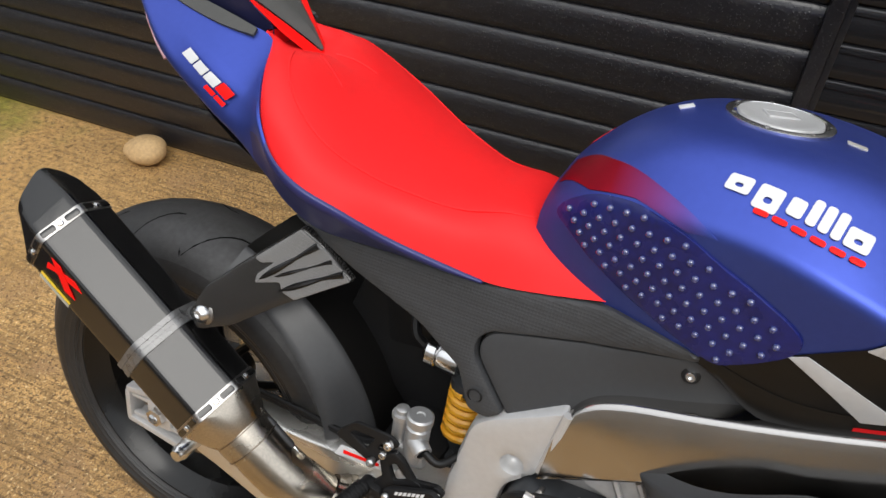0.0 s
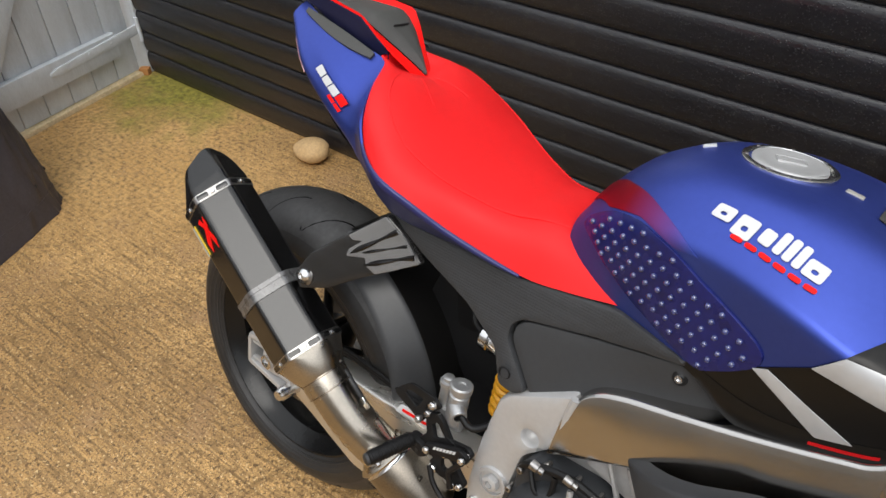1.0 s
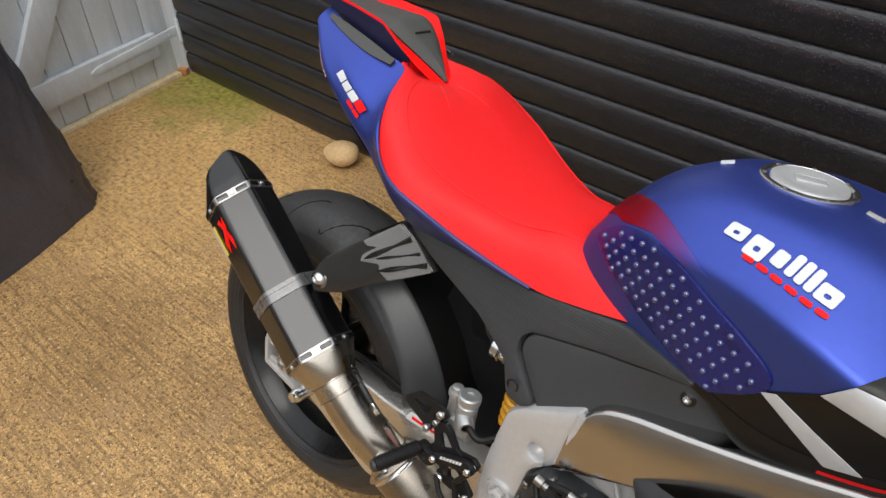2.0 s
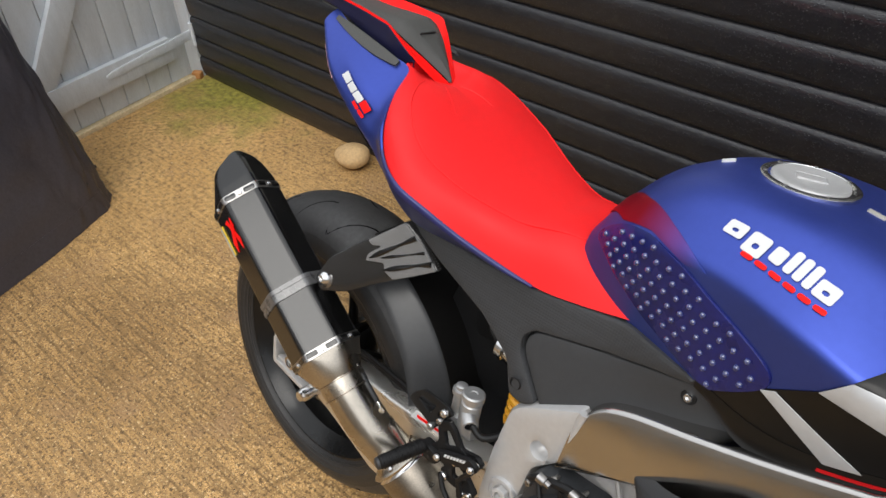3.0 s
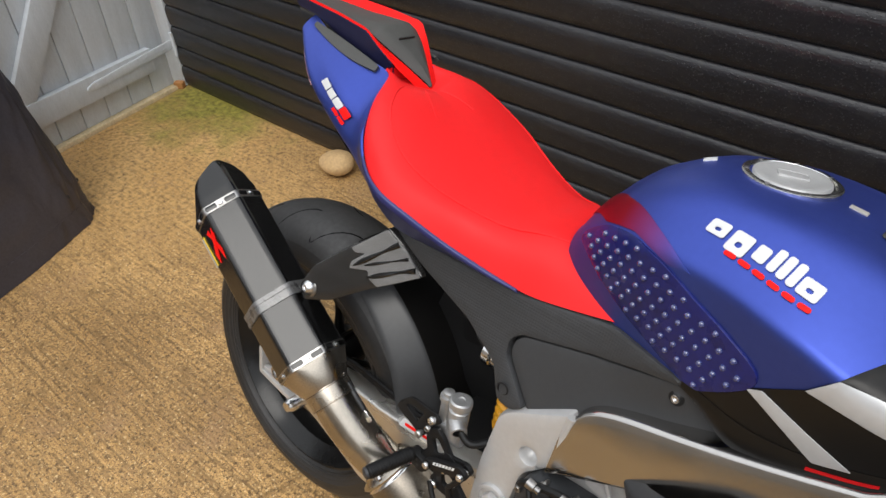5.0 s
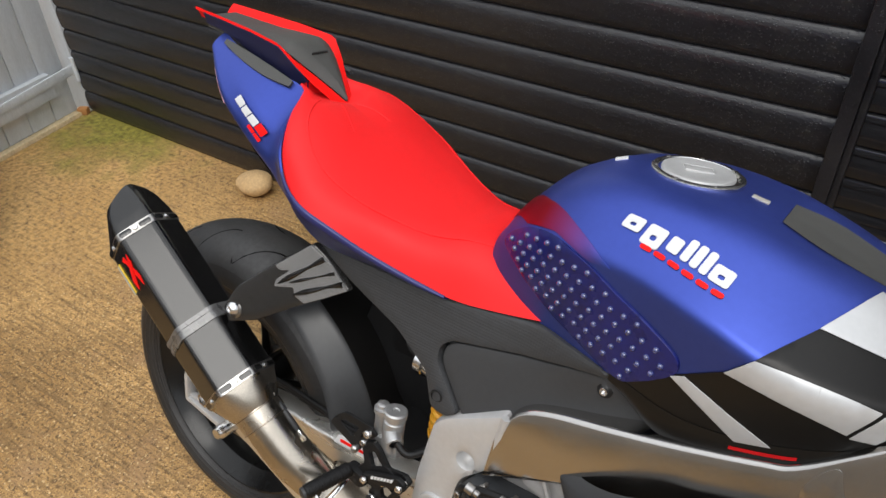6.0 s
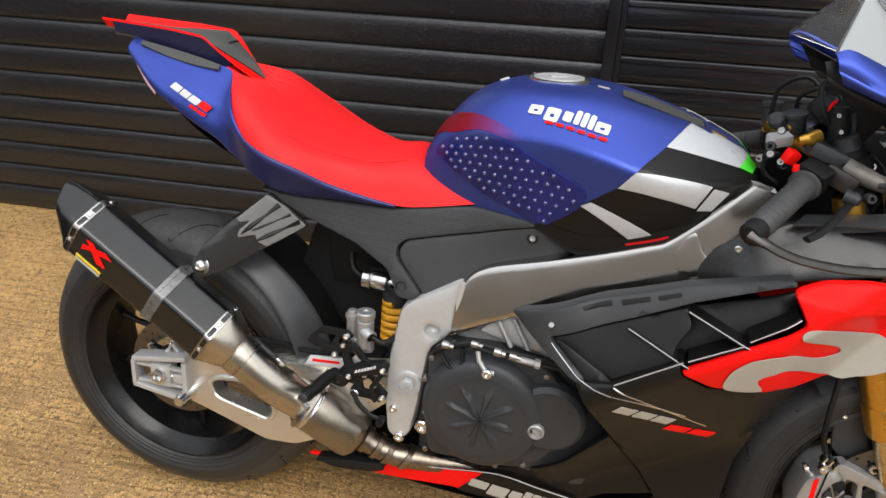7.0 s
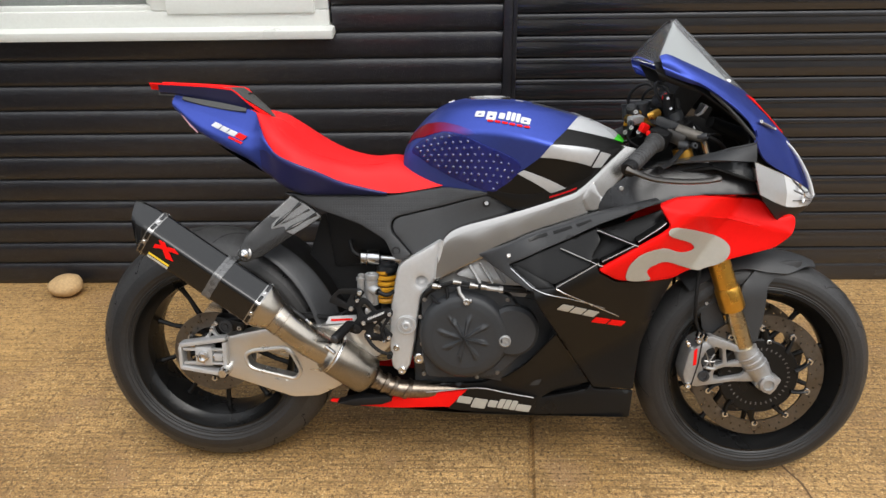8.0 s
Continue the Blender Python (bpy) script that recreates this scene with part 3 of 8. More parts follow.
def window():
    x0, x1, z0, z1 = -0.98, 0.235, 1.0, 2.06
    y = WALL_Y - 0.012
    root = tagged(new("window_1"), "white plastic double window with a fixed light and a casement", "window", kind="structure")

    def ring(name, a0, a1, b0, b1, w, depth, yy, parent, bevel=0.006):
        bm = bmesh.new()
        for sx, sz, cx, cz in ((a1 - a0, w, (a0 + a1) / 2, b0 + w / 2), (a1 - a0, w, (a0 + a1) / 2, b1 - w / 2), (w, b1 - b0 - 2 * w, a0 + w / 2, (b0 + b1) / 2), (w, b1 - b0 - 2 * w, a1 - w / 2, (b0 + b1) / 2)):
            block((sx, depth, sz), pose(cx, yy, cz), bevel, bm)
        return part(name, bm, WHITEPVC, parent)

    ring("window_frame", x0, x1, z0, z1, 0.055, 0.07, y + 0.03, root)
    part("mullion", block((0.06, 0.07, z1 - z0 - 0.11), pose(-0.335, y + 0.029, (z0 + z1) / 2), 0.006), WHITEPVC, root)
    cas = ring("casement", -0.31, 0.19, z0 + 0.045, z1 - 0.05, 0.06, 0.055, y + 0.012, root, 0.009)
    ring("glazing_bead", -0.253, 0.133, z0 + 0.102, z1 - 0.107, 0.016, 0.03, y + 0.018, cas, 0.006)
    ring("glazing_bead", -0.927, -0.362, z0 + 0.052, z1 - 0.052, 0.02, 0.03, y + 0.024, root, 0.007)
    for a0, a1, b0, b1 in ((-0.91, -0.38, z0 + 0.07, z1 - 0.07), (-0.24, 0.12, z0 + 0.115, z1 - 0.12)):
        pane = part("pane", block((a1 - a0, 0.006, b1 - b0), pose((a0 + a1) / 2, y + 0.03, (b0 + b1) / 2), 0), PANE, root, smooth=False)
        pane.visible_shadow = False
    part("window_sill", block((x1 - x0 + 0.03, 0.11, 0.030), pose((x0 + x1) / 2 + 0.002, y - 0.012, z0 - 0.013) @ pose(0, 0, 0, 4), 0.006), WHITEPVC, root, "white projecting window sill")
    room = bmesh.new()
    for size, c in (((1.6, 0.02, 1.5), (-0.37, 2.2, 1.5)), ((0.02, 1.2, 1.5), (-1.15, 1.65, 1.5)), ((0.02, 1.2, 1.5), (0.42, 1.65, 1.5)), ((1.6, 1.2, 0.02), (-0.37, 1.65, 0.78)), ((1.6, 1.2, 0.02), (-0.37, 1.65, 2.24))):
        block(size, pose(*c), 0, room)
    tagged(part("wall_room", room, ROOMDARK, smooth=False), "plain dim room behind the window", "room", kind="structure")
    blind = tagged(part("roller_blind", block((0.52, 0.004, 1.0), pose(-0.06, y + 0.12, 1.55), 0), WHITEPVC, smooth=False), "pale roller blind drawn down behind the casement", "blind")
    tagged(part("roller_blind", block((0.58, 0.004, 1.0), pose(-0.645, y + 0.10, 1.55), 0), ROOMDARK, smooth=False), "grey roller blind drawn down behind the fixed light", "blind")
    return root


window()


def gate():
    m = pose(*GATE_CORNER, 0, 0, GATE_TURN)
    root = tagged(new("gate"), "grey painted ledged and braced timber gate, shut", "gate")
    root.matrix_world = m
    s, k = 0.02, 0
    random.seed(4)
    while s < 2.2:
        w = 0.113
        bm = block((w - 0.004, 0.022, 1.775), pose(s + w / 2, random.uniform(-0.001, 0.001), 0.9075), 0.003)
        part("plank", bm, GATEWOOD, root)
        s += w
    for z in (0.172, 0.95, 1.62):
        part("rail", block((2.08, 0.03, 0.10), pose(1.15, 0.0265, z), 0.004), GATEWOOD, root)
    # braces rise towards the hinges
    for s0, z0, s1, z1 in ((0.72, 0.175, 0.19, 0.93), (0.72, 0.955, 0.28, 1.60)):
        length, ang = math.hypot(s1 - s0, z1 - z0), math.degrees(math.atan2(z1 - z0, s0 - s1))
        part("brace", block((length, 0.026, 0.095), pose((s0 + s1) / 2, 0.0245, (z0 + z1) / 2, 0, ang, 0), 0.004), GATEWOOD, root)
    strap = [(0.0, 0.218), (0.06, 0.215), (0.40, 0.196), (0.432, 0.185), (0.432, 0.172), (0.40, 0.166), (0.06, 0.174), (0.0, 0.178)]
    hinge = part("strap_hinge", panel(strap, 0, 0.005, 0.002, place=lambda u, z, d: Vector((u, 0.0468 - d, z))), GATEWOOD, root, "grey painted tapered strap hinge")
    for sx in (0.05, 0.14, 0.25, 0.35):
        part("screw", lathe([(0, 0.006), (0.002, 0.005), (0.003, 0)], (sx, 0.0465, 0.192), (0, 1, 0), 10), GATEWOOD, hinge)
    part("hinge_knuckle", lathe([(-0.05, 0.0), (-0.05, 0.010), (0.05, 0.010), (0.05, 0.0)], (-0.004, 0.045, 0.195), (0, 0, 1), 12), GATEWOOD, hinge)
    part("gate_post", block((0.06, 0.09, 1.85), pose(-0.035, 0.0, 0.925), 0.004), GATEWOOD, root)
    part("threshold", block((2.3, 0.05, 0.03), pose(1.1, 0.014, 0.004), 0.008), surface("pale_threshold", (0.62, 0.50, 0.31), 0.85, 0, 0.3, scale=20, bump=0.002, bump_scale=80), root, "pale worn concrete threshold strip")
    return root


gate()


def cobble():
    bm = bmesh.new()
    bmesh.ops.create_icosphere(bm, subdivisions=4, radius=1)
    for v in bm.verts:
        k = 1 + 0.10 * noise.noise(v.co * 1.3) + 0.02 * noise.noise(v.co * 5)
        v.co = Vector((v.co.x * 0.066, v.co.y * 0.056, v.co.z * 0.042)) * k
    bmesh.ops.transform(bm, matrix=pose(-0.868, 0.872, 0.042, 0, -6, 10), verts=bm.verts)
    return tagged(part("cobble_stone", bm, STONE), "smooth rounded tan cobble lying against the wall", "stone")


cobble()


def brick_bit():
    bm = block((0.042, 0.032, 0.030), pose(-1.93, 0.925, 0.015, 0, 0, 30), 0.006)
    return tagged(part("brick_piece", bm, BRICK), "small broken piece of orange brick by the gate post", "brick")


brick_bit()


def cover():
    """A black fabric cover over something, hanging to the ground."""
    bm = bmesh.new()
    rows = []
    turn = radians(18)
    for i in range(61):
        v = i / 60
        row = []
        for j in range(289):
            a = math.tau * j / 288
            # footprint: a rounded box that leans in a little as it rises
            e = 0.34
            cx, sx = math.cos(a), math.sin(a)
            fx = abs(cx) ** e * (1 if cx > 0 else -1)
            fy = abs(sx) ** e * (1 if sx > 0 else -1)
            w = 1 - 0.25 * v - 0.35 * max(0, v - 0.75) ** 1.2
            fold = 1 + (0.012 * math.sin(11 * a + 2 * v) + 0.010 * noise.noise(Vector((cx * 3, sx * 3, v * 2))) + 0.028 * noise.noise(Vector((cx * 7 + v * 4, sx * 7, v * 9))) + 0.030 * (abs(noise.noise(Vector((cx * 9 + v * 14, sx * 9 - v * 6, v * 7)))) - 0.2) * math.exp(-3 * v)) * (1 - 0.5 * v)
            bx, by = fx * 0.20 * w * fold, fy * 0.56 * w * fold
            row.append((-1.337 - 0.07 * v + bx * math.cos(turn) - by * math.sin(turn), -0.368 + bx * math.sin(turn) + by * math.cos(turn), 0.002 + 1.05 * v - 0.04 * v * v))
        rows.append(row)
    grid(rows, bm)
    bm.verts.ensure_lookup_table()
    bm.faces.new([bm.verts[60 * 289 + j] for j in range(288)])
    bmesh.ops.remove_doubles(bm, verts=bm.verts, dist=1e-4)
    bmesh.ops.recalc_face_normals(bm, faces=bm.faces)
    ob = tagged(part("fabric_cover", bm, FABRIC), "black fabric cover draped to the ground beside the gate", "cover")
    hem = [[Vector(p) + Vector((p[0] + 1.337, p[1] + 0.368, 0)).normalized() * 0.0025 for p in rows[i]] for i in (0, 1, 2, 3, 4)]
    part("hem", shell(grid(hem), 0.0015), FABRIC, ob, "stitched double hem")
    # brass-rimmed eyelets just above the hem
    for j in range(0, 288, 29):
        p = Vector(rows[7][j])
        out = Vector((p.x + 1.337, p.y + 0.368, 0)).normalized()
        part("eyelet", lathe([(0, 0.007), (0.0025, 0.006), (0.0025, 0.0035), (0, 0.003)], p + out * 0.003, out, 12), DARKMETAL, ob)
    return ob


cover()

# unseen walls, added out of view to dim side light and shape reflections
for size, at in (((16.0, 0.22, 2.8), (2.0, -5.2, 1.4)), ((0.22, 6.0, 2.3), (8.2, -2.1, 1.15))):
    tagged(part("light_blocking_wall", block(size, pose(*at), 0.01), BLOCKWALL), "unseen plain grey-brown wall, added to cut side light", "wall", kind="structure")

# side-view outlines (x, z), and outlines on the tank (section, rib)
SHOULDER = [(0.714, 0.618), (0.826, 0.673), (0.905, 0.701), (0.985, 0.731), (1.12, 0.768), (1.125, 0.760), (1.095, 0.750), (0.993, 0.709), (0.910, 0.667), (0.786, 0.609), (0.851, 0.561), (0.832, 0.556)]
VENT_PANEL = [(0.788, 0.607), (0.910, 0.664), (0.985, 0.698), (0.994, 0.672), (0.976, 0.642), (0.972, 0.618), (0.890, 0.571)]
VENT_FLOOR = [(0.774, 0.592), (0.935, 0.663), (1.14, 0.739), (1.189, 0.691), (1.057, 0.557), (0.893, 0.553)]
SLAT_A = [(0.904, 0.652), (0.996, 0.620)]
SLAT_B = [(0.986, 0.696), (1.073, 0.667)]
SLAT_C = [(0.894, 0.569), (0.988, 0.627)]
SLAT_D = [(0.994, 0.63), (1.066, 0.67)]
SLAT_E = [(1.072, 0.677), (1.134, 0.719)]
SIDE_PANEL = [(0.832, 0.562), (0.851, 0.56), (0.894, 0.568), (0.985, 0.624), (0.988, 0.607), (1.032, 0.577), (1.185, 0.567), (1.155, 0.486), (1.120, 0.386), (1.109, 0.264), (1.009, 0.268), (0.954, 0.351), (0.904, 0.438)]
WEDGE = [(0.791, 0.603), (0.803, 0.609), (0.894, 0.567), (0.849, 0.558)]
LINE_A = [(0.791, 0.602), (0.819, 0.58), (0.851, 0.559), (0.929, 0.537), (1.015, 0.502)]
LINE_B = [(0.894, 0.565), (0.914, 0.554), (0.986, 0.513), (1.053, 0.475)]
SIDE_MARK = [(0.898, 0.51), (0.993, 0.477)]
SIDE_MARK_B = [(0.986, 0.464), (1.068, 0.442)]
LOWER = [(0.575, 0.263), (0.723, 0.271), (0.787, 0.296), (0.841, 0.35), (0.905, 0.432), (0.956, 0.343), (1.01, 0.262), (1.111, 0.258), (1.105, 0.183), (0.862, 0.185), (0.716, 0.249)]
LOW_VENT = [(0.879, 0.234), (0.917, 0.257), (1.009, 0.281), (0.996, 0.259)]
BELLY = [(0.33, 0.208), (0.338, 0.216), (0.415, 0.212), (0.444, 0.213), (0.489, 0.226), (0.716, 0.256), (0.861, 0.232), (0.858, 0.185), (0.738, 0.187), (0.628, 0.2), (0.533, 0.194), (0.488, 0.193), (0.414, 0.197)]
BELLY_TRIM = [(0.49, 0.23), (0.607, 0.245), (0.716, 0.259), (0.795, 0.245), (0.86, 0.234)]
BELLY_MARK = [(0.662, 0.217), (0.852, 0.191)]
BELLY_BLACK = [(0.697, 0.262), (0.716, 0.263), (0.868, 0.238), (0.863, 0.181), (0.738, 0.183), (0.639, 0.196)]
INNER_FAIRING = [(0.979, 0.709), (0.994, 0.743), (1.014, 0.776), (1.058, 0.811), (1.11, 0.83), (1.238, 0.843), (1.343, 0.845), (1.36, 0.771), (1.236, 0.771), (1.126, 0.751)]
RED_PANEL = [(1.115, 0.759), (1.161, 0.772), (1.227, 0.774), (1.339, 0.759), (1.379, 0.754), (1.42, 0.709), (1.447, 0.72), (1.46, 0.714), (1.461, 0.69), (1.448, 0.663), (1.419, 0.637), (1.314, 0.606), (1.177, 0.565), (1.037, 0.58), (0.984, 0.612), (1.145, 0.711)]
RIDGE = [(1.123, 0.752), (1.412, 0.685)]
RED_TOP = [(1.123, 0.755), (1.163, 0.768), (1.227, 0.769), (1.34, 0.754), (1.374, 0.749), (1.403, 0.717), (1.379, 0.689), (1.251, 0.719)]
SWOOSH = [(1.057, 0.581), (1.055, 0.615), (1.068, 0.637), (1.088, 0.652), (1.131, 0.661), (1.184, 0.639), (1.22, 0.641), (1.205, 0.661), (1.14, 0.692), (1.159, 0.709), (1.265, 0.673), (1.306, 0.65), (1.315, 0.626), (1.301, 0.603), (1.262, 0.588), (1.229, 0.583), (1.148, 0.621), (1.112, 0.616), (1.101, 0.601), (1.112, 0.578)]
GUSSET = [(0.957, 0.756), (0.971, 0.786), (0.984, 0.797), (0.996, 0.766), (1.015, 0.752), (1.005, 0.727), (0.987, 0.719), (0.966, 0.727)]
SLOT_A = [(0.829, 0.669), (0.873, 0.685), (0.876, 0.678), (0.834, 0.663)]
SLOT_B = [(0.886, 0.688), (0.928, 0.703), (0.931, 0.697), (0.89, 0.681)]
SLOT_C = [(0.938, 0.706), (0.972, 0.719), (0.974, 0.714), (0.942, 0.7)]
BEAM_TOP = [(0.618, 0.629), (0.637, 0.662), (0.675, 0.684), (0.759, 0.709), (0.839, 0.734), (0.918, 0.762), (0.947, 0.776), (0.995, 0.82), (1.052, 0.876)]
BEAM_LOW = [(0.61, 0.543), (0.672, 0.578), (0.739, 0.612), (0.787, 0.625), (0.834, 0.64), (0.926, 0.674), (0.996, 0.702), (1.023, 0.761), (1.087, 0.869)]
CAST = [(0.516, 0.578), (0.533, 0.597), (0.626, 0.652), (0.612, 0.547), (0.574, 0.507), (0.564, 0.44), (0.559, 0.395), (0.545, 0.319), (0.525, 0.297), (0.499, 0.315), (0.492, 0.394), (0.499, 0.484)]
COVER = [(0.23, 0.756), (0.315, 0.751), (0.487, 0.752), (0.635, 0.773), (0.742, 0.766), (0.736, 0.757), (0.683, 0.745), (0.628, 0.728), (0.56, 0.712), (0.512, 0.700), (0.499, 0.686), (0.501, 0.665), (0.552, 0.610), (0.534, 0.5970), (0.508, 0.600), (0.485, 0.645), (0.424, 0.681), (0.322, 0.716)]
INSET = [(0.503, 0.684), (0.514, 0.698), (0.56, 0.7095), (0.628, 0.7255), (0.683, 0.7425), (0.737, 0.757), (0.820, 0.715), (0.822, 0.692), (0.75, 0.672), (0.66, 0.645), (0.60, 0.628), (0.560, 0.604), (0.552, 0.612), (0.504, 0.666)]
NOSE_TOP = [(1.106, 0.161, 1.079), (1.125, 0.157, 1.084), (1.17, 0.144, 1.067), (1.227, 0.122, 1.044), (1.279, 0.097, 1.023), (1.312, 0.057, 1.011), (1.35, 0.0, 1.001)]
NOSE_MID = [(1.112, 0.171, 1.058), (1.152, 0.174, 1.042), (1.196, 0.174, 1.023), (1.275, 0.165, 0.979), (1.343, 0.139, 0.942), (1.405, 0.083, 0.912), (1.469, 0.0, 0.878)]
NOSE_LOW = [(1.122, 0.165, 1.04), (1.167, 0.17, 1.024), (1.221, 0.167, 1.004), (1.316, 0.165, 0.931), (1.355, 0.152, 0.857), (1.446, 0.087, 0.806), (1.531, 0.0, 0.76)]
RIM_LINE = [(1.222, 0.165, 1.003), (1.264, 0.165, 0.968), (1.305, 0.164, 0.927), (1.331, 0.162, 0.896), (1.317, 0.158, 0.885), (1.284, 0.148, 0.877), (1.247, 0.135, 0.863), (1.186, 0.122, 0.849)]
LEDGE_LOW = [(1.334, 0.165, 0.85), (1.286, 0.167, 0.851), (1.225, 0.165, 0.849), (1.164, 0.158, 0.844), (1.11, 0.148, 0.833)]
LEDGE_TOP = [(1.334, 0.159, 0.893), (1.291, 0.146, 0.878), (1.249, 0.131, 0.863), (1.187, 0.118, 0.848), (1.132, 0.109, 0.838)]
LAMP_TOP = [(1.334, 0.167, 0.849), (1.382, 0.131, 0.83), (1.438, 0.091, 0.807), (1.488, 0.052, 0.782), (1.527, 0.009, 0.76)]
LAMP_MID = [(1.342, 0.169, 0.811), (1.391, 0.135, 0.786), (1.446, 0.097, 0.769), (1.498, 0.056, 0.757), (1.537, 0.009, 0.746)]
LAMP_LOW = [(1.354, 0.162, 0.775), (1.399, 0.131, 0.753), (1.445, 0.096, 0.736), (1.492, 0.057, 0.73), (1.531, 0.009, 0.729)]
CHIN_LOW = [(1.365, 0.153, 0.759), (1.394, 0.131, 0.729), (1.424, 0.104, 0.703), (1.47, 0.061, 0.705), (1.514, 0.009, 0.709)]
STRIP = [(1.443, 0.035, 0.885), (1.462, 0.035, 0.867), (1.482, 0.033, 0.842), (1.501, 0.03, 0.812), (1.517, 0.026, 0.781), (1.527, 0.023, 0.752)]
MIRROR_PLUG = [(1.341, 0.145, 0.938), (1.386, 0.109, 0.919)]
SCREEN_TOP = [(1.158, 0.039, 1.157), (1.175, 0.0, 1.168)]
SCREEN_FOOT = [(1.342, 0.0, 1.005)]
MUD_ARM = [(1.382, 0.503), (1.387, 0.532), (1.414, 0.566), (1.442, 0.583), (1.53, 0.593), (1.529, 0.579), (1.499, 0.556), (1.465, 0.549), (1.449, 0.526), (1.453, 0.452), (1.449, 0.377), (1.423, 0.374), (1.406, 0.422)]
T_BLACK = [(0.961, 0.049), (1.006, 0.069), (1.056, 0.071), (1.073, 0.075), (1.073, 0.299), (1.017, 0.3), (0.975, 0.3), (0.92, 0.3), (0.83, 0.296), (0.737, 0.295), (0.805, 0.245), (0.857, 0.211), (0.88, 0.187), (0.919, 0.14)]
T_STRIPE_A = [(0.961, 0.049), (1.006, 0.069), (1.056, 0.071), (1.034, 0.187), (0.972, 0.15), (0.919, 0.14)]
T_GREEN = [(1.056, 0.071), (1.073, 0.0), (1.055, 0.217), (1.034, 0.187)]
T_STRIPE_B = [(0.88, 0.187), (0.939, 0.197), (0.993, 0.223), (0.974, 0.258), (0.915, 0.223), (0.857, 0.211)]
T_STRIPE_C = [(0.996, 0.228), (1.021, 0.256), (0.999, 0.28), (0.977, 0.264)]
T_STRIPE_D = [(0.805, 0.245), (0.82, 0.237), (0.872, 0.258), (0.919, 0.292), (0.885, 0.294), (0.845, 0.264)]
T_PAD = [(0.548, 0.197), (0.556, 0.171), (0.587, 0.154), (0.633, 0.157), (0.685, 0.173), (0.726, 0.193), (0.767, 0.206), (0.797, 0.216), (0.812, 0.226), (0.812, 0.241), (0.788, 0.263), (0.748, 0.295), (0.7, 0.285), (0.641, 0.266), (0.593, 0.24)]
T_LOGO = [(0.702, 0.1245), (0.836, 0.1405), (0.842, 0.1155), (0.708, 0.1025)]
T_SUB = [(0.732, 0.1395), (0.834, 0.1495), (0.835, 0.1445), (0.733, 0.1345)]
T_FLASH = [(0.537, 0.116), (0.548, 0.061), (0.593, 0.103), (0.651, 0.137), (0.713, 0.17), (0.684, 0.171), (0.629, 0.153), (0.578, 0.15)]

# ---- the motorcycle: x forward, y to its left, z up, from the rear tyre's foot; it leans on its stand ----
BIKE = tagged(new("motorcycle"), "blue, red and black sports motorcycle leaning on its side stand", "motorcycle")
BIKE.matrix_world = pose(0, 0.02, 0, -13.5, 0, -2.2)
REAR, FRONT = (0.016, 0.320), (1.431, 0.290)
REAR_Y, FRONT_Y = -0.012, -0.030


def fairing_hw(x, z):
    """Half width of the side fairing: widest along a rising crease."""
    dz = z - 0.565 - 0.587 * (x - 0.89)
    w = 0.275 - (0.45 + 0.05 * clamp((x - 1.0) / 0.1)) * max(0, dz) * clamp((x - 0.70) / 0.16) - 0.5 * max(0, -dz - 0.02)
    return max(0.145, w - 0.5 * max(0, x - 1.12) - 5.7 * max(0, 0.845 - x) ** 2)


def cover_hw(x, z):
    return 0.12 + 0.25 * (0.755 - z) + 0.026 * clamp((x - 0.62) / 0.12) * clamp((z - 0.625 - 0.47 * (x - 0.61)) / 0.09)


def inner_hw(x, z):
    return 0.165 + 0.5 * clamp(0.83 - z, 0, 0.1) * clamp((x - 0.98) / 0.1) - 0.5 * max(0, x - 1.2) ** 2


def beam_hw(x, z):
    """The beam's face leans in a little towards its top."""
    d = z - 0.545 - 0.47 * (x - 0.61)
    return 0.168 + 0.005 * clamp((x - 0.63) / 0.08) - (0.07 + 0.055 * clamp((x - 0.63) / 0.08)) * d - 1.2 * (1 - 0.7 * clamp((x - 0.86) / 0.14)) * max(0, d - 0.05) ** 2


CAST_HW = 0.160


def lifted(hw, d):
    return lambda x, z: hw(x, z) + d


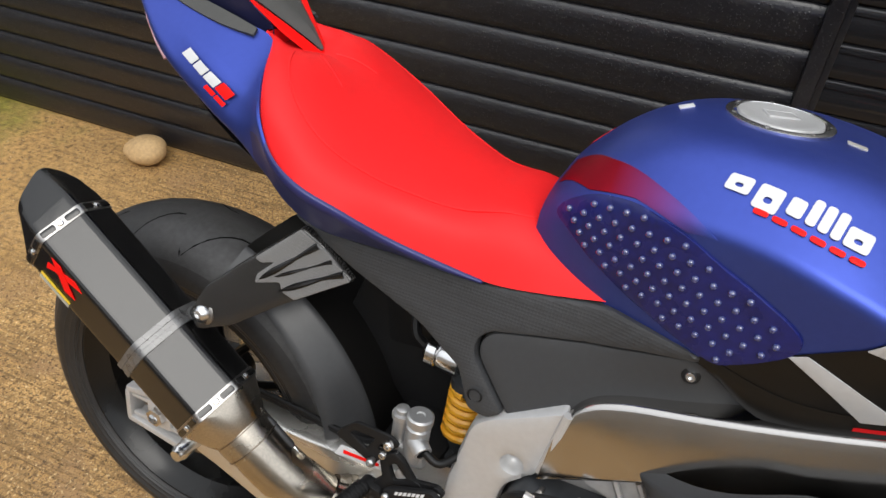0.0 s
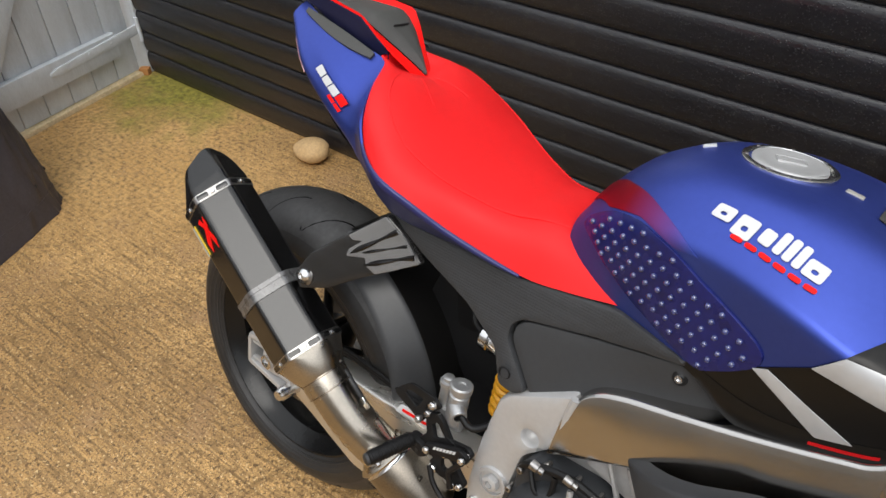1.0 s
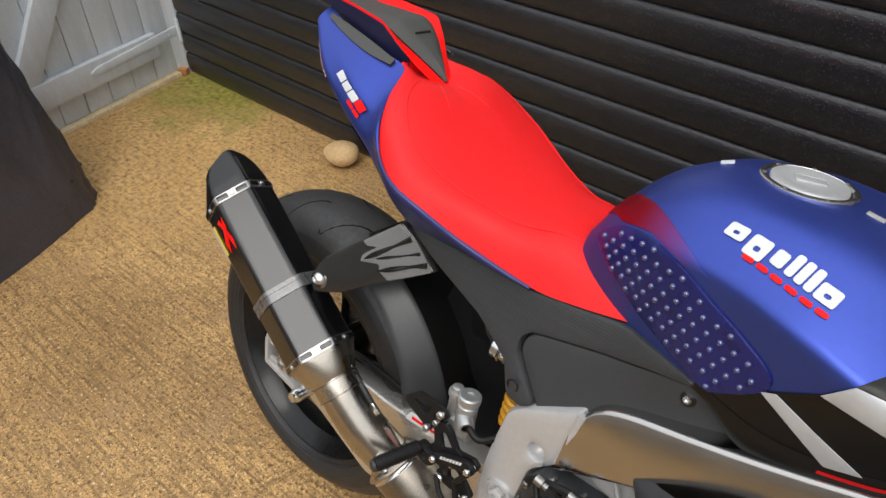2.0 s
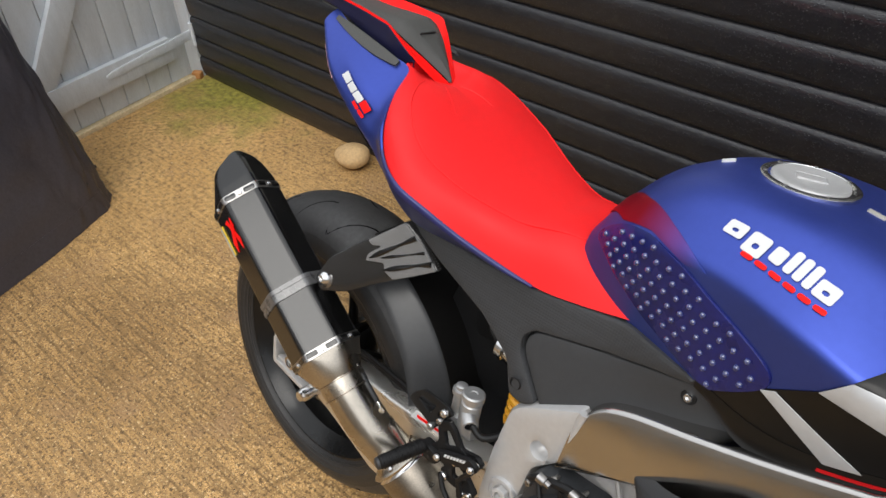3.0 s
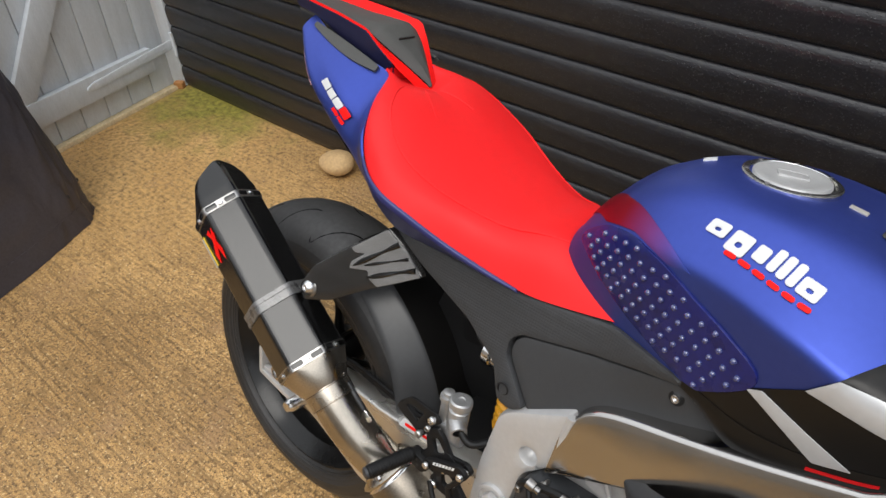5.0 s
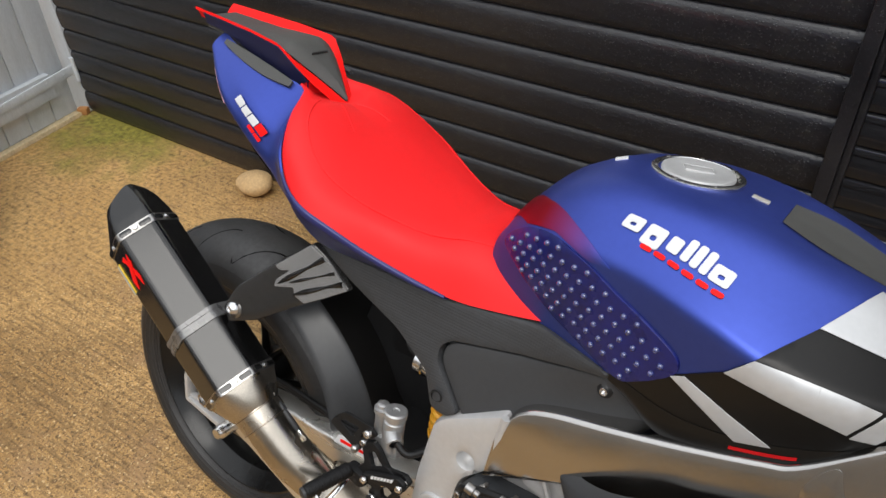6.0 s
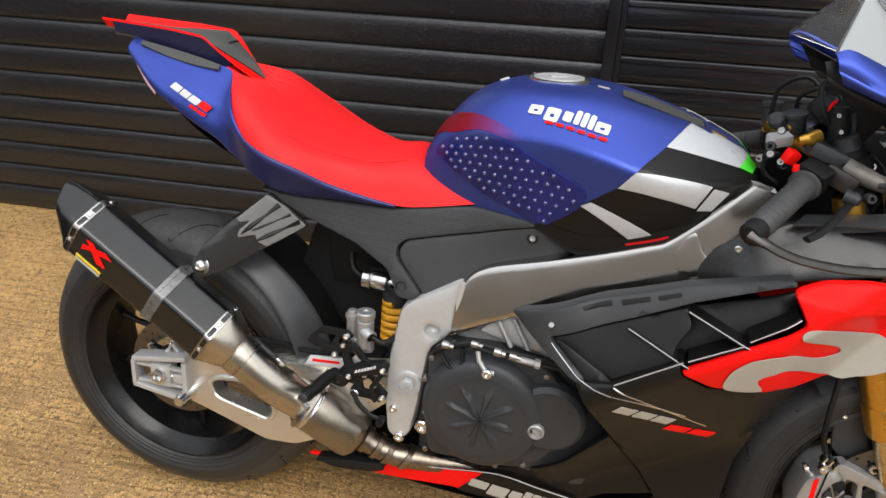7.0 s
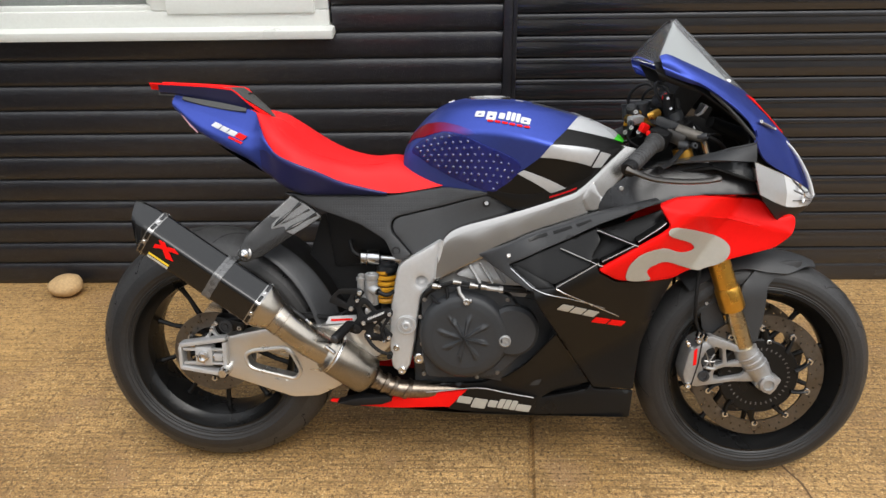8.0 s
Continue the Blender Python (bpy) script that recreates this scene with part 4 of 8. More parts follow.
# wheels
def wheel(name, c, cy, big, rc, width, rim_w, label):
    o = (c[0], cy, c[1])
    arc = [(rc * math.sin(a), big - rc + rc * math.cos(a)) for a in (radians(d) for d in range(-72, 73, 6))]
    y0, r0 = arc[-1]
    sidewall = []
    for k in range(13):
        f = (k + 1) / 13
        r = r0 - 0.003 + (0.221 - r0 + 0.003) * f
        ridge = {1: 0.0012, 2: 0.0008, 5: 0.0010, 8: 0.0020, 10: 0.0024}.get(k, 0.0)
        sidewall.append((y0 + (rim_w + 0.004 - y0) * f ** 1.6 + ridge, r))
    sidewall.append((rim_w - 0.006, 0.214))
    walls = [arc[0:3], arc[-3:]]
    band = arc[2:-2]
    prof = [(-a, r) for a, r in reversed(sidewall)] + walls[0]
    prof_far = walls[1] + sidewall
    w = rim_w
    rim = lathe([(-w, 0.2225), (-w - 0.0045, 0.2215), (-w - 0.005, 0.217), (-w + 0.004, 0.212), (-w + 0.016, 0.204), (-w + 0.026, 0.193), (-0.012, 0.188), (0.012, 0.188), (w - 0.026, 0.193), (w - 0.016, 0.204), (w - 0.004, 0.212), (w + 0.005, 0.217), (w + 0.0045, 0.2215), (w, 0.2225), (w - 0.012, 0.218), (0, 0.200), (-w + 0.012, 0.218)], o, (0, -1, 0), 96, closed=True)
    root = part(name, rim, RIMBLACK, BIKE, label)
    tyre = part("tyre", lathe(prof_far, o, (0, -1, 0), 144, lathe(prof, o, (0, -1, 0), 144)), RUBBER, root, "black rubber sports tyre")
    part("tread_band", lathe(band, o, (0, -1, 0), 144), TREADRUBBER, tyre, "tread band, paler than the sidewalls")
    part("hub", lathe([(-0.055, 0.018), (-0.055, 0.040), (-0.03, 0.050), (0.03, 0.050), (0.055, 0.040), (0.055, 0.018)], o, (0, -1, 0), 32), BLACKP, root)
    for i in range(10):
        a = radians(-90 + 36 * i)
        d = Vector((math.cos(a), 0, math.sin(a)))
        t = Vector((-d.z, 0, d.x)) * (0.012 if i % 2 else -0.012)
        pts = [Vector(o) + d * 0.042 - t, Vector(o) + d * 0.10 - t * 0.5, Vector(o) + d * 0.15, Vector(o) + d * 0.180, Vector(o) + d * 0.196]
        part("spoke", tube(pts, [0.012, 0.008, 0.0065, 0.007, 0.013], 8, flat=1.0), BLACKP, root)
    return root


GROOVE = surface("deep_groove_rubber", (0.004, 0.004, 0.004), 0.95, 0, 0.1, spec=0.05)


def tread(root, c, cy, big, rc, n, material):
    """Curved tread grooves, seen as dark cuts along the shoulders."""
    bm = bmesh.new()
    widths = [0.001, 0.003, 0.0042, 0.0045, 0.0042, 0.003, 0.001]
    for i in range(n):
        for s in (-1, 1):
            a0 = math.tau * (i + (0.5 if s > 0 else 0)) / n
            pts = []
            for k in range(7):
                f = k / 6
                a, th = a0 + 0.26 * f, s * radians(14 + 38 * f * f)
                rr = rc + 0.0007 - widths[k]
                r = big - rc + rr * math.cos(th)
                pts.append((c[0] + r * math.cos(a), cy - rr * math.sin(th), c[1] + r * math.sin(a)))
            tube(pts, widths, 6, bm=bm)
            hook = []
            for f in (0.0, 0.5, 1.0):
                a, th = a0 + 0.30 - 0.05 * f, s * radians(40 + 20 * f)
                rr = rc - 0.0026
                r = big - rc + rr * math.cos(th)
                hook.append((c[0] + r * math.cos(a), cy - rr * math.sin(th), c[1] + r * math.sin(a)))
            tube(hook, [0.0022, 0.0034, 0.0022], 6, bm=bm)
    ob = part("tread_groove", bm, material, root, "dark tread cuts")
    ob["kind"] = "stuff"


def disc(root, c, y, r0, r1, holes, arms=6):
    """A drilled brake disc with its carrier."""
    o = (c[0], y, c[1])
    s = -1 if y < 0 else 1
    # real drillings: cells left out of a fine ring
    around, across = holes * 3, 9
    bm = bmesh.new()
    rings = [[bm.verts.new((c[0] + r * math.cos(t), y - s * 0.0025, c[1] + r * math.sin(t))) for t in (math.tau * k / around for k in range(around))] for r in (r0 + (r1 - r0) * j / across for j in range(across + 1))]
    for j in range(across):
        for k in range(around):
            if k % 3 == 1 and j == (1, 4, 7, 4)[(k // 3) % 4]:
                continue
            bm.faces.new([rings[j][k], rings[j][(k + 1) % around], rings[j + 1][(k + 1) % around], rings[j + 1][k]])
    part("brake_disc", shell(bm, 0.005), DISCSTEEL, root, "drilled steel brake disc")
    inner = r0 * 0.80
    part("disc_carrier", lathe([(-0.004, 0.03), (-0.004, inner - 0.004), (0.0, inner), (0.004, inner - 0.004), (0.004, 0.03)], o, (0, -1, 0), 48, closed=True), BLACKP, root, "dark disc carrier")
    # slotted sensor ring on the carrier
    for i in range(36):
        a = math.tau * i / 36
        mid = inner * 0.74
        part("sensor_slot", block((0.0065, 0.0014, 0.0030), Matrix.Translation((c[0] + mid * math.cos(a), y + s * 0.0045, c[1] + mid * math.sin(a))) @ Matrix.Rotation(-a, 4, "Y"), 0), GREYBAND, root)
    for i in range(arms):
        a = math.tau * (i + 0.3) / arms
        part("carrier_arm", tube([(c[0] + r * math.cos(a + da), y, c[1] + r * math.sin(a + da)) for r, da in ((inner - 0.01, 0), ((inner + r0) / 2, 0.06), (r0 + 0.006, 0.14))], [0.014, 0.0085, 0.009], 8, flat=0.5), BLACKP, root)
        b = a + 0.14
        part("rivet", lathe([(0, 0.0085), (0.004, 0.0075), (0.004, 0.004), (0.002, 0.0035), (0.002, 0)], (c[0] + (r0 + 0.004) * math.cos(b), y + s * 0.002, c[1] + (r0 + 0.004) * math.sin(b)), (0, s, 0), 14), STEEL, root)


rear_wheel = wheel("rear_wheel", REAR, REAR_Y, 0.326, 0.100, 0.19, 0.078, "black alloy rear wheel with ten thin spokes")
tread(rear_wheel, REAR, REAR_Y, 0.326, 0.100, 17, GROOVE)
disc(rear_wheel, REAR, -0.088, 0.070, 0.110, 48)
part("sprocket", lathe([(0.0, 0.03), (0.0, 0.105), (0.006, 0.105), (0.006, 0.03)], (REAR[0], 0.085, REAR[1]), (0, 1, 0), 42, closed=True), STEEL, rear_wheel)
front_wheel = wheel("front_wheel", FRONT, FRONT_Y, 0.300, 0.064, 0.12, 0.050, "black alloy front wheel with ten thin spokes")
tread(front_wheel, FRONT, FRONT_Y, 0.300, 0.064, 13, MATBLACK)
for yy in (FRONT_Y - 0.072, FRONT_Y + 0.072):
    disc(front_wheel, FRONT, yy, 0.126, 0.164, 72, 10)

# swingarm
SWING_OUT = [(-0.005, 0.372), (0.064, 0.378), (0.17, 0.404), (0.272, 0.41), (0.40, 0.43), (0.52, 0.45), (0.52, 0.39), (0.42, 0.30), (0.364, 0.255), (0.302, 0.222), (0.234, 0.215), (0.086, 0.258), (0.0, 0.285)]
SWING_HOLE = [(0.110, 0.329), (0.129, 0.341), (0.218, 0.354), (0.237, 0.339), (0.26, 0.292), (0.244, 0.268), (0.133, 0.29), (0.118, 0.3)]


def swing_hw(x, z):
    return 0.125 + 0.02 * clamp((x - 0.1) / 0.3)


swingarm = part("swingarm", panel([(0.05, 0.378)] + SWING_OUT[1:-1] + [(0.055, 0.268)], swing_hw, 0.03, 0.007, holes=[SWING_HOLE], corner=0.012), SWINGALU, BIKE, "brushed aluminium swingarm with a cut-out")
part("swingarm_far_side", panel(SWING_OUT, swing_hw, 0.03, 0.007, side=1, corner=0.012), SWINGALU, BIKE)
rim_loop = even(rounded(SWING_HOLE, 0.012), 0.02)
part("hole_lip", tube([(p.x, -swing_hw(p.x, p.y) - 0.0005, p.y) for p in rim_loop + rim_loop[:2]], 0.0055, 8, caps=False), SWINGALU, swingarm)
part("swingarm_bridge", block((0.10, 0.24, 0.10), pose(0.42, 0.02, 0.39), 0.02), MATBLACK, BIKE)
# axle end: an open box with the axle and its adjuster
adjuster = bmesh.new()
for sx, sz, cx, cz, ry in ((0.125, 0.012, 0.005, 0.367, -9), (0.125, 0.012, 0.003, 0.288, 9), (0.012, 0.085, 0.062, 0.325, 0), (0.010, 0.06, -0.055, 0.325, 0)):
    block((sx, 0.034, sz), pose(cx, -0.128, cz, 0, ry, 0), 0.004, adjuster)
adj = part("axle_bracket", adjuster, CASTALU, swingarm, "cast aluminium axle end bracket")
part("axle_block", block((0.046, 0.03, 0.052), pose(0.006, -0.128, 0.328), 0.006), CASTALU, adj)
for z in (0.308, 0.346):
    part("bracket_web", block((0.105, 0.010, 0.007), pose(0.004, -0.136, z, 0, 0, 0), 0.002), CASTALU, adj)
part("adjuster_screw", lathe([(0, 0.006), (0.045, 0.006), (0.046, 0.009), (0.054, 0.009), (0.055, 0.0)], (0.012, -0.134, 0.327), (1, 0, 0), 6), STEEL, adj)
part("axle_nut", lathe([(0, 0.017), (0.010, 0.016), (0.012, 0.010), (0.004, 0.009), (0.004, 0)], (0.006, -0.143, 0.330), (0, -1, 0), 6), STEEL, adj)
part("adjuster_block", block((0.022, 0.022, 0.022), pose(0.043, -0.13, 0.325), 0.004), CASTALU, adj)
part("pinch_bolt", lathe([(-0.03, 0.014), (0.012, 0.014), (0.016, 0.011), (0.02, 0.010), (0.02, 0.0)], (0.062, -0.150, 0.292), (0, -1, 0), 14), STEEL, adj)
# rear brake
cal = part("rear_caliper", block((0.080, 0.045, 0.032), pose(0.070, -0.096, 0.408, 0, 12, 0), 0.012), BLACKP, BIKE, "small black rear brake caliper")
part("piston_cap", lathe([(0, 0.019), (0.004, 0.018), (0.005, 0.013), (0.003, 0.012), (0.003, 0.007), (0.006, 0.006), (0.006, 0)], (0.062, -0.118, 0.404), (0, -1, 0), 24), DARKMETAL, cal, "round caliper cap")
bolt(cal, (0.035, -0.116, 0.410), 0.006)
bolt(cal, (0.096, -0.116, 0.398), 0.006)
# forked bracket that carries it on the axle
CARRIER = [(0.020, 0.401), (0.028, 0.402), (0.034, 0.385), (0.052, 0.371), (0.050, 0.362), (0.004, 0.366), (0.006, 0.376), (0.016, 0.384)]
part("caliper_bracket", panel(CARRIER, 0.122, 0.008, 0.002, step=0.006, holes=[[(0.022, 0.388), (0.036, 0.374), (0.016, 0.373)]], corner=0.003), CASTALU, BIKE, "cast aluminium caliper bracket")
bolt(BIKE, (0.024, -0.122, 0.396), 0.0045, name="bracket_bolt")

# exhaust
AX = (Vector((0.178, -0.213, 0.500)) - Vector((-0.064, -0.202, 0.666))).normalized()
SIDE = Vector((0, -1, 0))
UPV = SIDE.cross(AX).normalized()
if UPV.z < 0:
    UPV = -UPV
CAN0 = Vector((-0.064, -0.202, 0.666))


TWIST = 24.0


def hexring(d, r, slant=0.0, soft=0.13, sq=(1.0, 1.0)):
    c = CAN0 + AX * d
    pts = [Vector((math.cos(radians(60 * k + TWIST)) * r * sq[0], math.sin(radians(60 * k + TWIST)) * r * sq[1])) for k in range(6)]
    return [c + SIDE * p.x + UPV * p.y - AX * slant * p.y for p in rounded(pts, r * soft, 4)]


def hexloft(rows):
    bm = grid(rows, closed=True)
    bmesh.ops.recalc_face_normals(bm, faces=bm.faces)
    return bm


muffler = part("muffler", hexloft([hexring(d, 0.0625) for d in (0.0, 0.03, 0.15, 0.27, 0.302)]), CARBON, BIKE, "black carbon muffler with a hexagonal section", smooth=False)
capr = hexloft([hexring(0.0, 0.0625), hexring(-0.014, 0.0615, 0.2), hexring(-0.030, 0.057, 0.55, 0.2), hexring(-0.040, 0.0515, 0.78, 0.3), hexring(-0.040, 0.0475, 0.78, 0.3), hexring(-0.02, 0.046, 0.4), hexring(0.02, 0.040)])
part("end_cap", capr, CARBON, muffler, "slanted carbon end cap", smooth=False)
core = hexloft([hexring(0.02, 0.044), hexring(0.021, 0.022)])
part("inner_baffle", core, MATBLACK, muffler)
for d in (0.0, 0.300):
    band = part("band", hexloft([hexring(d - 0.0070, 0.0630), hexring(d - 0.0066, 0.0640), hexring(d + 0.0066, 0.0640), hexring(d + 0.0070, 0.0630)]), DULLSTEEL, muffler, "steel riveted band")
    for k in range(6):
        a = radians(60 * k + 30 + TWIST)
        nrm = SIDE * math.cos(a) + UPV * math.sin(a)
        turn = Matrix((nrm.cross(AX), AX, nrm)).transposed().to_4x4()
        part("rivet", lathe([(0, 0.0044), (0.0012, 0.0042), (0.0022, 0.0030), (0.0022, 0.0016), (0.0010, 0.0014), (0.0010, 0)], CAN0 + AX * d + nrm * 0.0560, nrm, 14), STEEL, band)
        for off in (-0.0175, 0.0175):
            slot = panel([(off - 0.0100, -0.0042), (off + 0.0100, -0.0042), (off + 0.0100, 0.0042), (off - 0.0100, 0.0042)], 0, 0.0008, 0.0003, -1, 0.008, corner=0.0030, place=lambda u, v, dd, base=CAN0 + AX * d, q=nrm: base + q.cross(AX) * u + AX * v + q * (0.0563 - dd))
            bmesh.ops.recalc_face_normals(slot, faces=slot.faces)
            part("slot", slot, CARBON, band)
part("cone", hexloft([hexring(0.305, 0.0620), hexring(0.318, 0.060, soft=0.4), hexring(0.340, 0.050, soft=0.5), hexring(0.352, 0.0415, soft=0.5)]), TITAN, muffler, "brushed titanium inlet cone")
strap = part("strap", hexloft([hexring(0.176, 0.0626), hexring(0.1765, 0.0652), hexring(0.184, 0.0652), hexring(0.1845, 0.064), hexring(0.190, 0.064), hexring(0.1905, 0.0652), hexring(0.198, 0.0652), hexring(0.1985, 0.0626)]), GREYBAND, muffler, "carbon clamp strap")
part("strap_ear", tube([CAN0 + AX * 0.187 + UPV * 0.045 - SIDE * 0.03, (0.150, -0.188, 0.610), (0.156, -0.187, 0.626)], [0.014, 0.018, 0.016], 12, flat=0.5), GREYBAND, strap)
part("strap_washer", lathe([(0, 0.017), (0.003, 0.017), (0.004, 0.0155), (0.004, 0)], (0.151, -0.196, 0.619), (0, -1, 0.25), 24), DULLSTEEL, strap)
part("strap_bolt", lathe([(0.003, 0.0125), (0.007, 0.0115), (0.011, 0.008), (0.0125, 0.005), (0.010, 0.0045), (0.010, 0)], (0.151, -0.196, 0.619), (0, -1, 0.25), 20), STEEL, strap, "domed steel strap bolt")
# maker's mark on the sleeve, drawn as a plain crossed shape
NRM = (SIDE * math.cos(radians(-30 + TWIST)) + UPV * math.sin(radians(-30 + TWIST)))
ACR = NRM.cross(AX)


def on_sleeve(quads, material, name):
    bm = bmesh.new()
    for q in quads:
        vs = [bm.verts.new(CAN0 + AX * a + NRM * 0.0549 + ACR * b) for a, b in q]
        bm.faces.new(vs)
    bmesh.ops.recalc_face_normals(bm, faces=bm.faces)
    shell(bm, 0.0008)
    return part(name, bm, material, muffler, smooth=False)


s_ = -1 if ACR.z < 0 else 1
on_sleeve([[(0.0275, s_ * 0.0256), (0.0431, s_ * 0.0279), (0.0821, s_ * -0.0017), (0.0634, s_ * -0.0056)], [(0.0259, s_ * -0.0017), (0.0384, s_ * 0.0069), (0.0860, s_ * 0.0217), (0.0696, s_ * 0.0279), (0.0244, s_ * 0.0100)]], RED, "maker_mark")
on_sleeve([[(0.022, s_ * -0.016), (0.078, s_ * -0.016), (0.078, s_ * -0.021), (0.022, s_ * -0.021)]], ORANGE, "label_strip")
on_sleeve([[(0.022, s_ * -0.023), (0.078, s_ * -0.023), (0.078, s_ * -0.0285), (0.022, s_ * -0.0285)]], SILVER, "label_strip")
# pipes
link = [(0.212, -0.2145, 0.476), (0.240, -0.212, 0.452), (0.285, -0.204, 0.410), (0.318, -0.192, 0.382), (0.347, -0.181, 0.361)]
pipe = part("link_pipe", tube(spline(link, 6), 0.0372, 28), TITAN, BIKE, "brushed titanium link pipe")
part("pipe_sleeve", tube([Vector(link[0]).lerp(Vector(link[1]), f) for f in (0.0, 0.3, 0.7, 1.05)], [0.0392, 0.0395, 0.0395, 0.0388], 28), TITAN, pipe)
for f, r in ((0.62, 0.0380),):
    pts = spline(link, 12)
    i = int(f * (len(pts) - 2))
    part("weld_ring", tube([pts[i], pts[i] + (pts[i + 1] - pts[i]).normalized() * 0.004], r, 24), TITAN, pipe)
for f in (0.34, 1.02):
    c0 = Vector(link[0]).lerp(Vector(link[1]), f)
    way = (Vector(link[1]) - Vector(link[0])).normalized()
    part("joint_line", lathe([(-0.0010, 0.0392), (-0.0008, 0.0402), (0.0008, 0.0402), (0.0010, 0.0392)], c0, way, 28), HOTSTEEL, pipe)
part("flared_lip", lathe([(-0.010, 0.038), (-0.004, 0.041), (0.002, 0.046), (0.006, 0.0525), (0.009, 0.0545), (0.012, 0.0525)], (0.342, -0.181, 0.366), (0.78, 0.2, -0.6), 32), TITAN, pipe, "bright flared pipe lip")
part("catalyst", tube([(0.335, -0.182, 0.372), (0.342, -0.18, 0.366), (0.355, -0.176, 0.355), (0.425, -0.155, 0.298), (0.436, -0.152, 0.289), (0.445, -0.15, 0.282)], [0.036, 0.046, 0.051, 0.051, 0.048, 0.034], 28), CATSTEEL, BIKE, "brushed titanium catalyst can")
part("clamp_ring", lathe([(-0.006, 0.046), (-0.005, 0.052), (-0.002, 0.050), (0.002, 0.050), (0.005, 0.052), (0.006, 0.046)], (0.352, -0.177, 0.358), (0.78, 0.2, -0.6), 32), STEEL, pipe, "bright clamp ring")
part("clamp_bolt", tube([(0.345, -0.222, 0.395), (0.365, -0.222, 0.378)], 0.005, 8), STEEL, pipe)
tail_pipe = part("collector_pipe", tube(spline([(0.438, -0.15, 0.288), (0.47, -0.145, 0.268), (0.51, -0.14, 0.252), (0.56, -0.13, 0.245), (0.66, -0.11, 0.24), (0.75, -0.09, 0.25)], 5), 0.023, 18), HOTSTEEL, BIKE, "heat-stained collector pipe")
for t0 in ((0.455, -0.147, 0.278), (0.478, -0.144, 0.266), (0.50, -0.141, 0.256), (0.535, -0.136, 0.248)):
    part("pipe_clamp", lathe([(-0.006, 0.026), (-0.005, 0.028), (0.005, 0.027), (0.006, 0.025)], t0, (0.85, 0.1, -0.5), 18), HOTSTEEL, tail_pipe)
# a spring in its black sleeve hooks the sleeve to the pipe
s0, s1 = Vector((0.236, -0.196, 0.497)), Vector((0.302, -0.190, 0.440))
part("spring_sleeve", tube([s0.lerp(s1, f) for f in (0.18, 0.24, 0.76, 0.82)], [0.003, 0.0055, 0.0055, 0.003], 12), PLASTIC, pipe, "black sleeve over a retaining spring")
for p0, p1, lift in ((s0, s0.lerp(s1, 0.2), -0.006), (s0.lerp(s1, 0.8), s1, -0.010)):
    part("spring_hook", tube(spline([p0 + Vector((0, 0, lift)), p0 + Vector((-0.003, 0, 0.002)), p0.lerp(p1, 0.5) + Vector((0, 0, 0.003)), p1], 5), 0.0017, 8), STEEL, pipe)
    part("hook_lug", block((0.010, 0.004, 0.012), pose(*(p0 if p0 is s0 else p1), 0, 40, 0), 0.002), TITAN, pipe)

# carbon hanger
HANG = [(0.256, 0.753), (0.33, 0.700), (0.292, 0.674), (0.240, 0.644), (0.190, 0.610), (0.150, 0.598), (0.132, 0.616), (0.152, 0.658), (0.195, 0.70)]


def hang_hw(x, z):
    return 0.134 + 0.052 * clamp((0.29 - x) / 0.14) + 0.22 * clamp(0.70 - z, -0.06, 0.1)


hanger = part("muffler_hanger", panel(HANG, hang_hw, 0.006, 0.004), MIDCARBON, BIKE, "carbon muffler hanger bracket")
FACE = [(0.2545, 0.7505), (0.2070, 0.7070), (0.2150, 0.7010), (0.2300, 0.7040), (0.2120, 0.6860), (0.2110, 0.6740), (0.2400, 0.6790), (0.2440, 0.6670), (0.2600, 0.6580), (0.2910, 0.6755), (0.3270, 0.7000)]
part("hanger_face", panel(FACE, lifted(hang_hw, 0.0022), 0.0014, 0.001, -1, 0.006, corner=0.003), PALECARBON, hanger, "pale glossy carbon face")
# dark tubes draw the shade of pressed creases fanning out from the bolt
for a, b, wide in (((0.215, 0.679), (0.277, 0.733), 0.0042), ((0.230, 0.684), (0.298, 0.7165), 0.0026), ((0.240, 0.667), (0.316, 0.7060), 0.0042)):
    pts = [(a[0] + (b[0] - a[0]) * k / 8, a[1] + (b[1] - a[1]) * k / 8) for k in range(9)]
    part("crease_shade", tube([(x, -hang_hw(x, z) - 0.0012, z) for x, z in pts], [wide * v for v in (0.2, 0.8, 1.1, 1.0, 0.85, 0.6, 0.7, 1.0, 1.2)], 8, flat=1.0), CARBON, hanger)

HUGGERGREY = surface("satin_hugger_plastic", (0.030, 0.031, 0.033), 0.36, 0, 0.12, spec=0.5)
# rear hugger between tyre and shock
# a slanted flank, a crease, then a flat top
HUG = [(-0.130, 0.290), (-0.128, 0.296), (-0.122, 0.304), (-0.100, 0.323), (-0.080, 0.340), (-0.0745, 0.3448), (-0.070, 0.3465), (-0.055, 0.348), (0.0, 0.350), (0.045, 0.348), (0.060, 0.345), (0.092, 0.322), (0.104, 0.300)]
hug = []
for i in range(19):
    a = radians(72 - 65 * i / 18)
    grow = 0.008 * i / 18
    # the flank widens downwards
    wide = 0.55 + 0.45 * i / 18
    ring = [(-0.0745 + (w + 0.0745) * wide, 0.3448 + (r - 0.3448) * wide) if w < -0.0745 else (w, r) for w, r in HUG]
    hug.append([(REAR[0] + (r + grow) * math.cos(a), w, REAR[1] + (r + grow) * math.sin(a)) for w, r in ring])
hugger = part("rear_hugger", shell(grid([row[:7] for row in hug]), 0.003), HUGGERGREY, BIKE, "dark grey plastic rear mudguard")
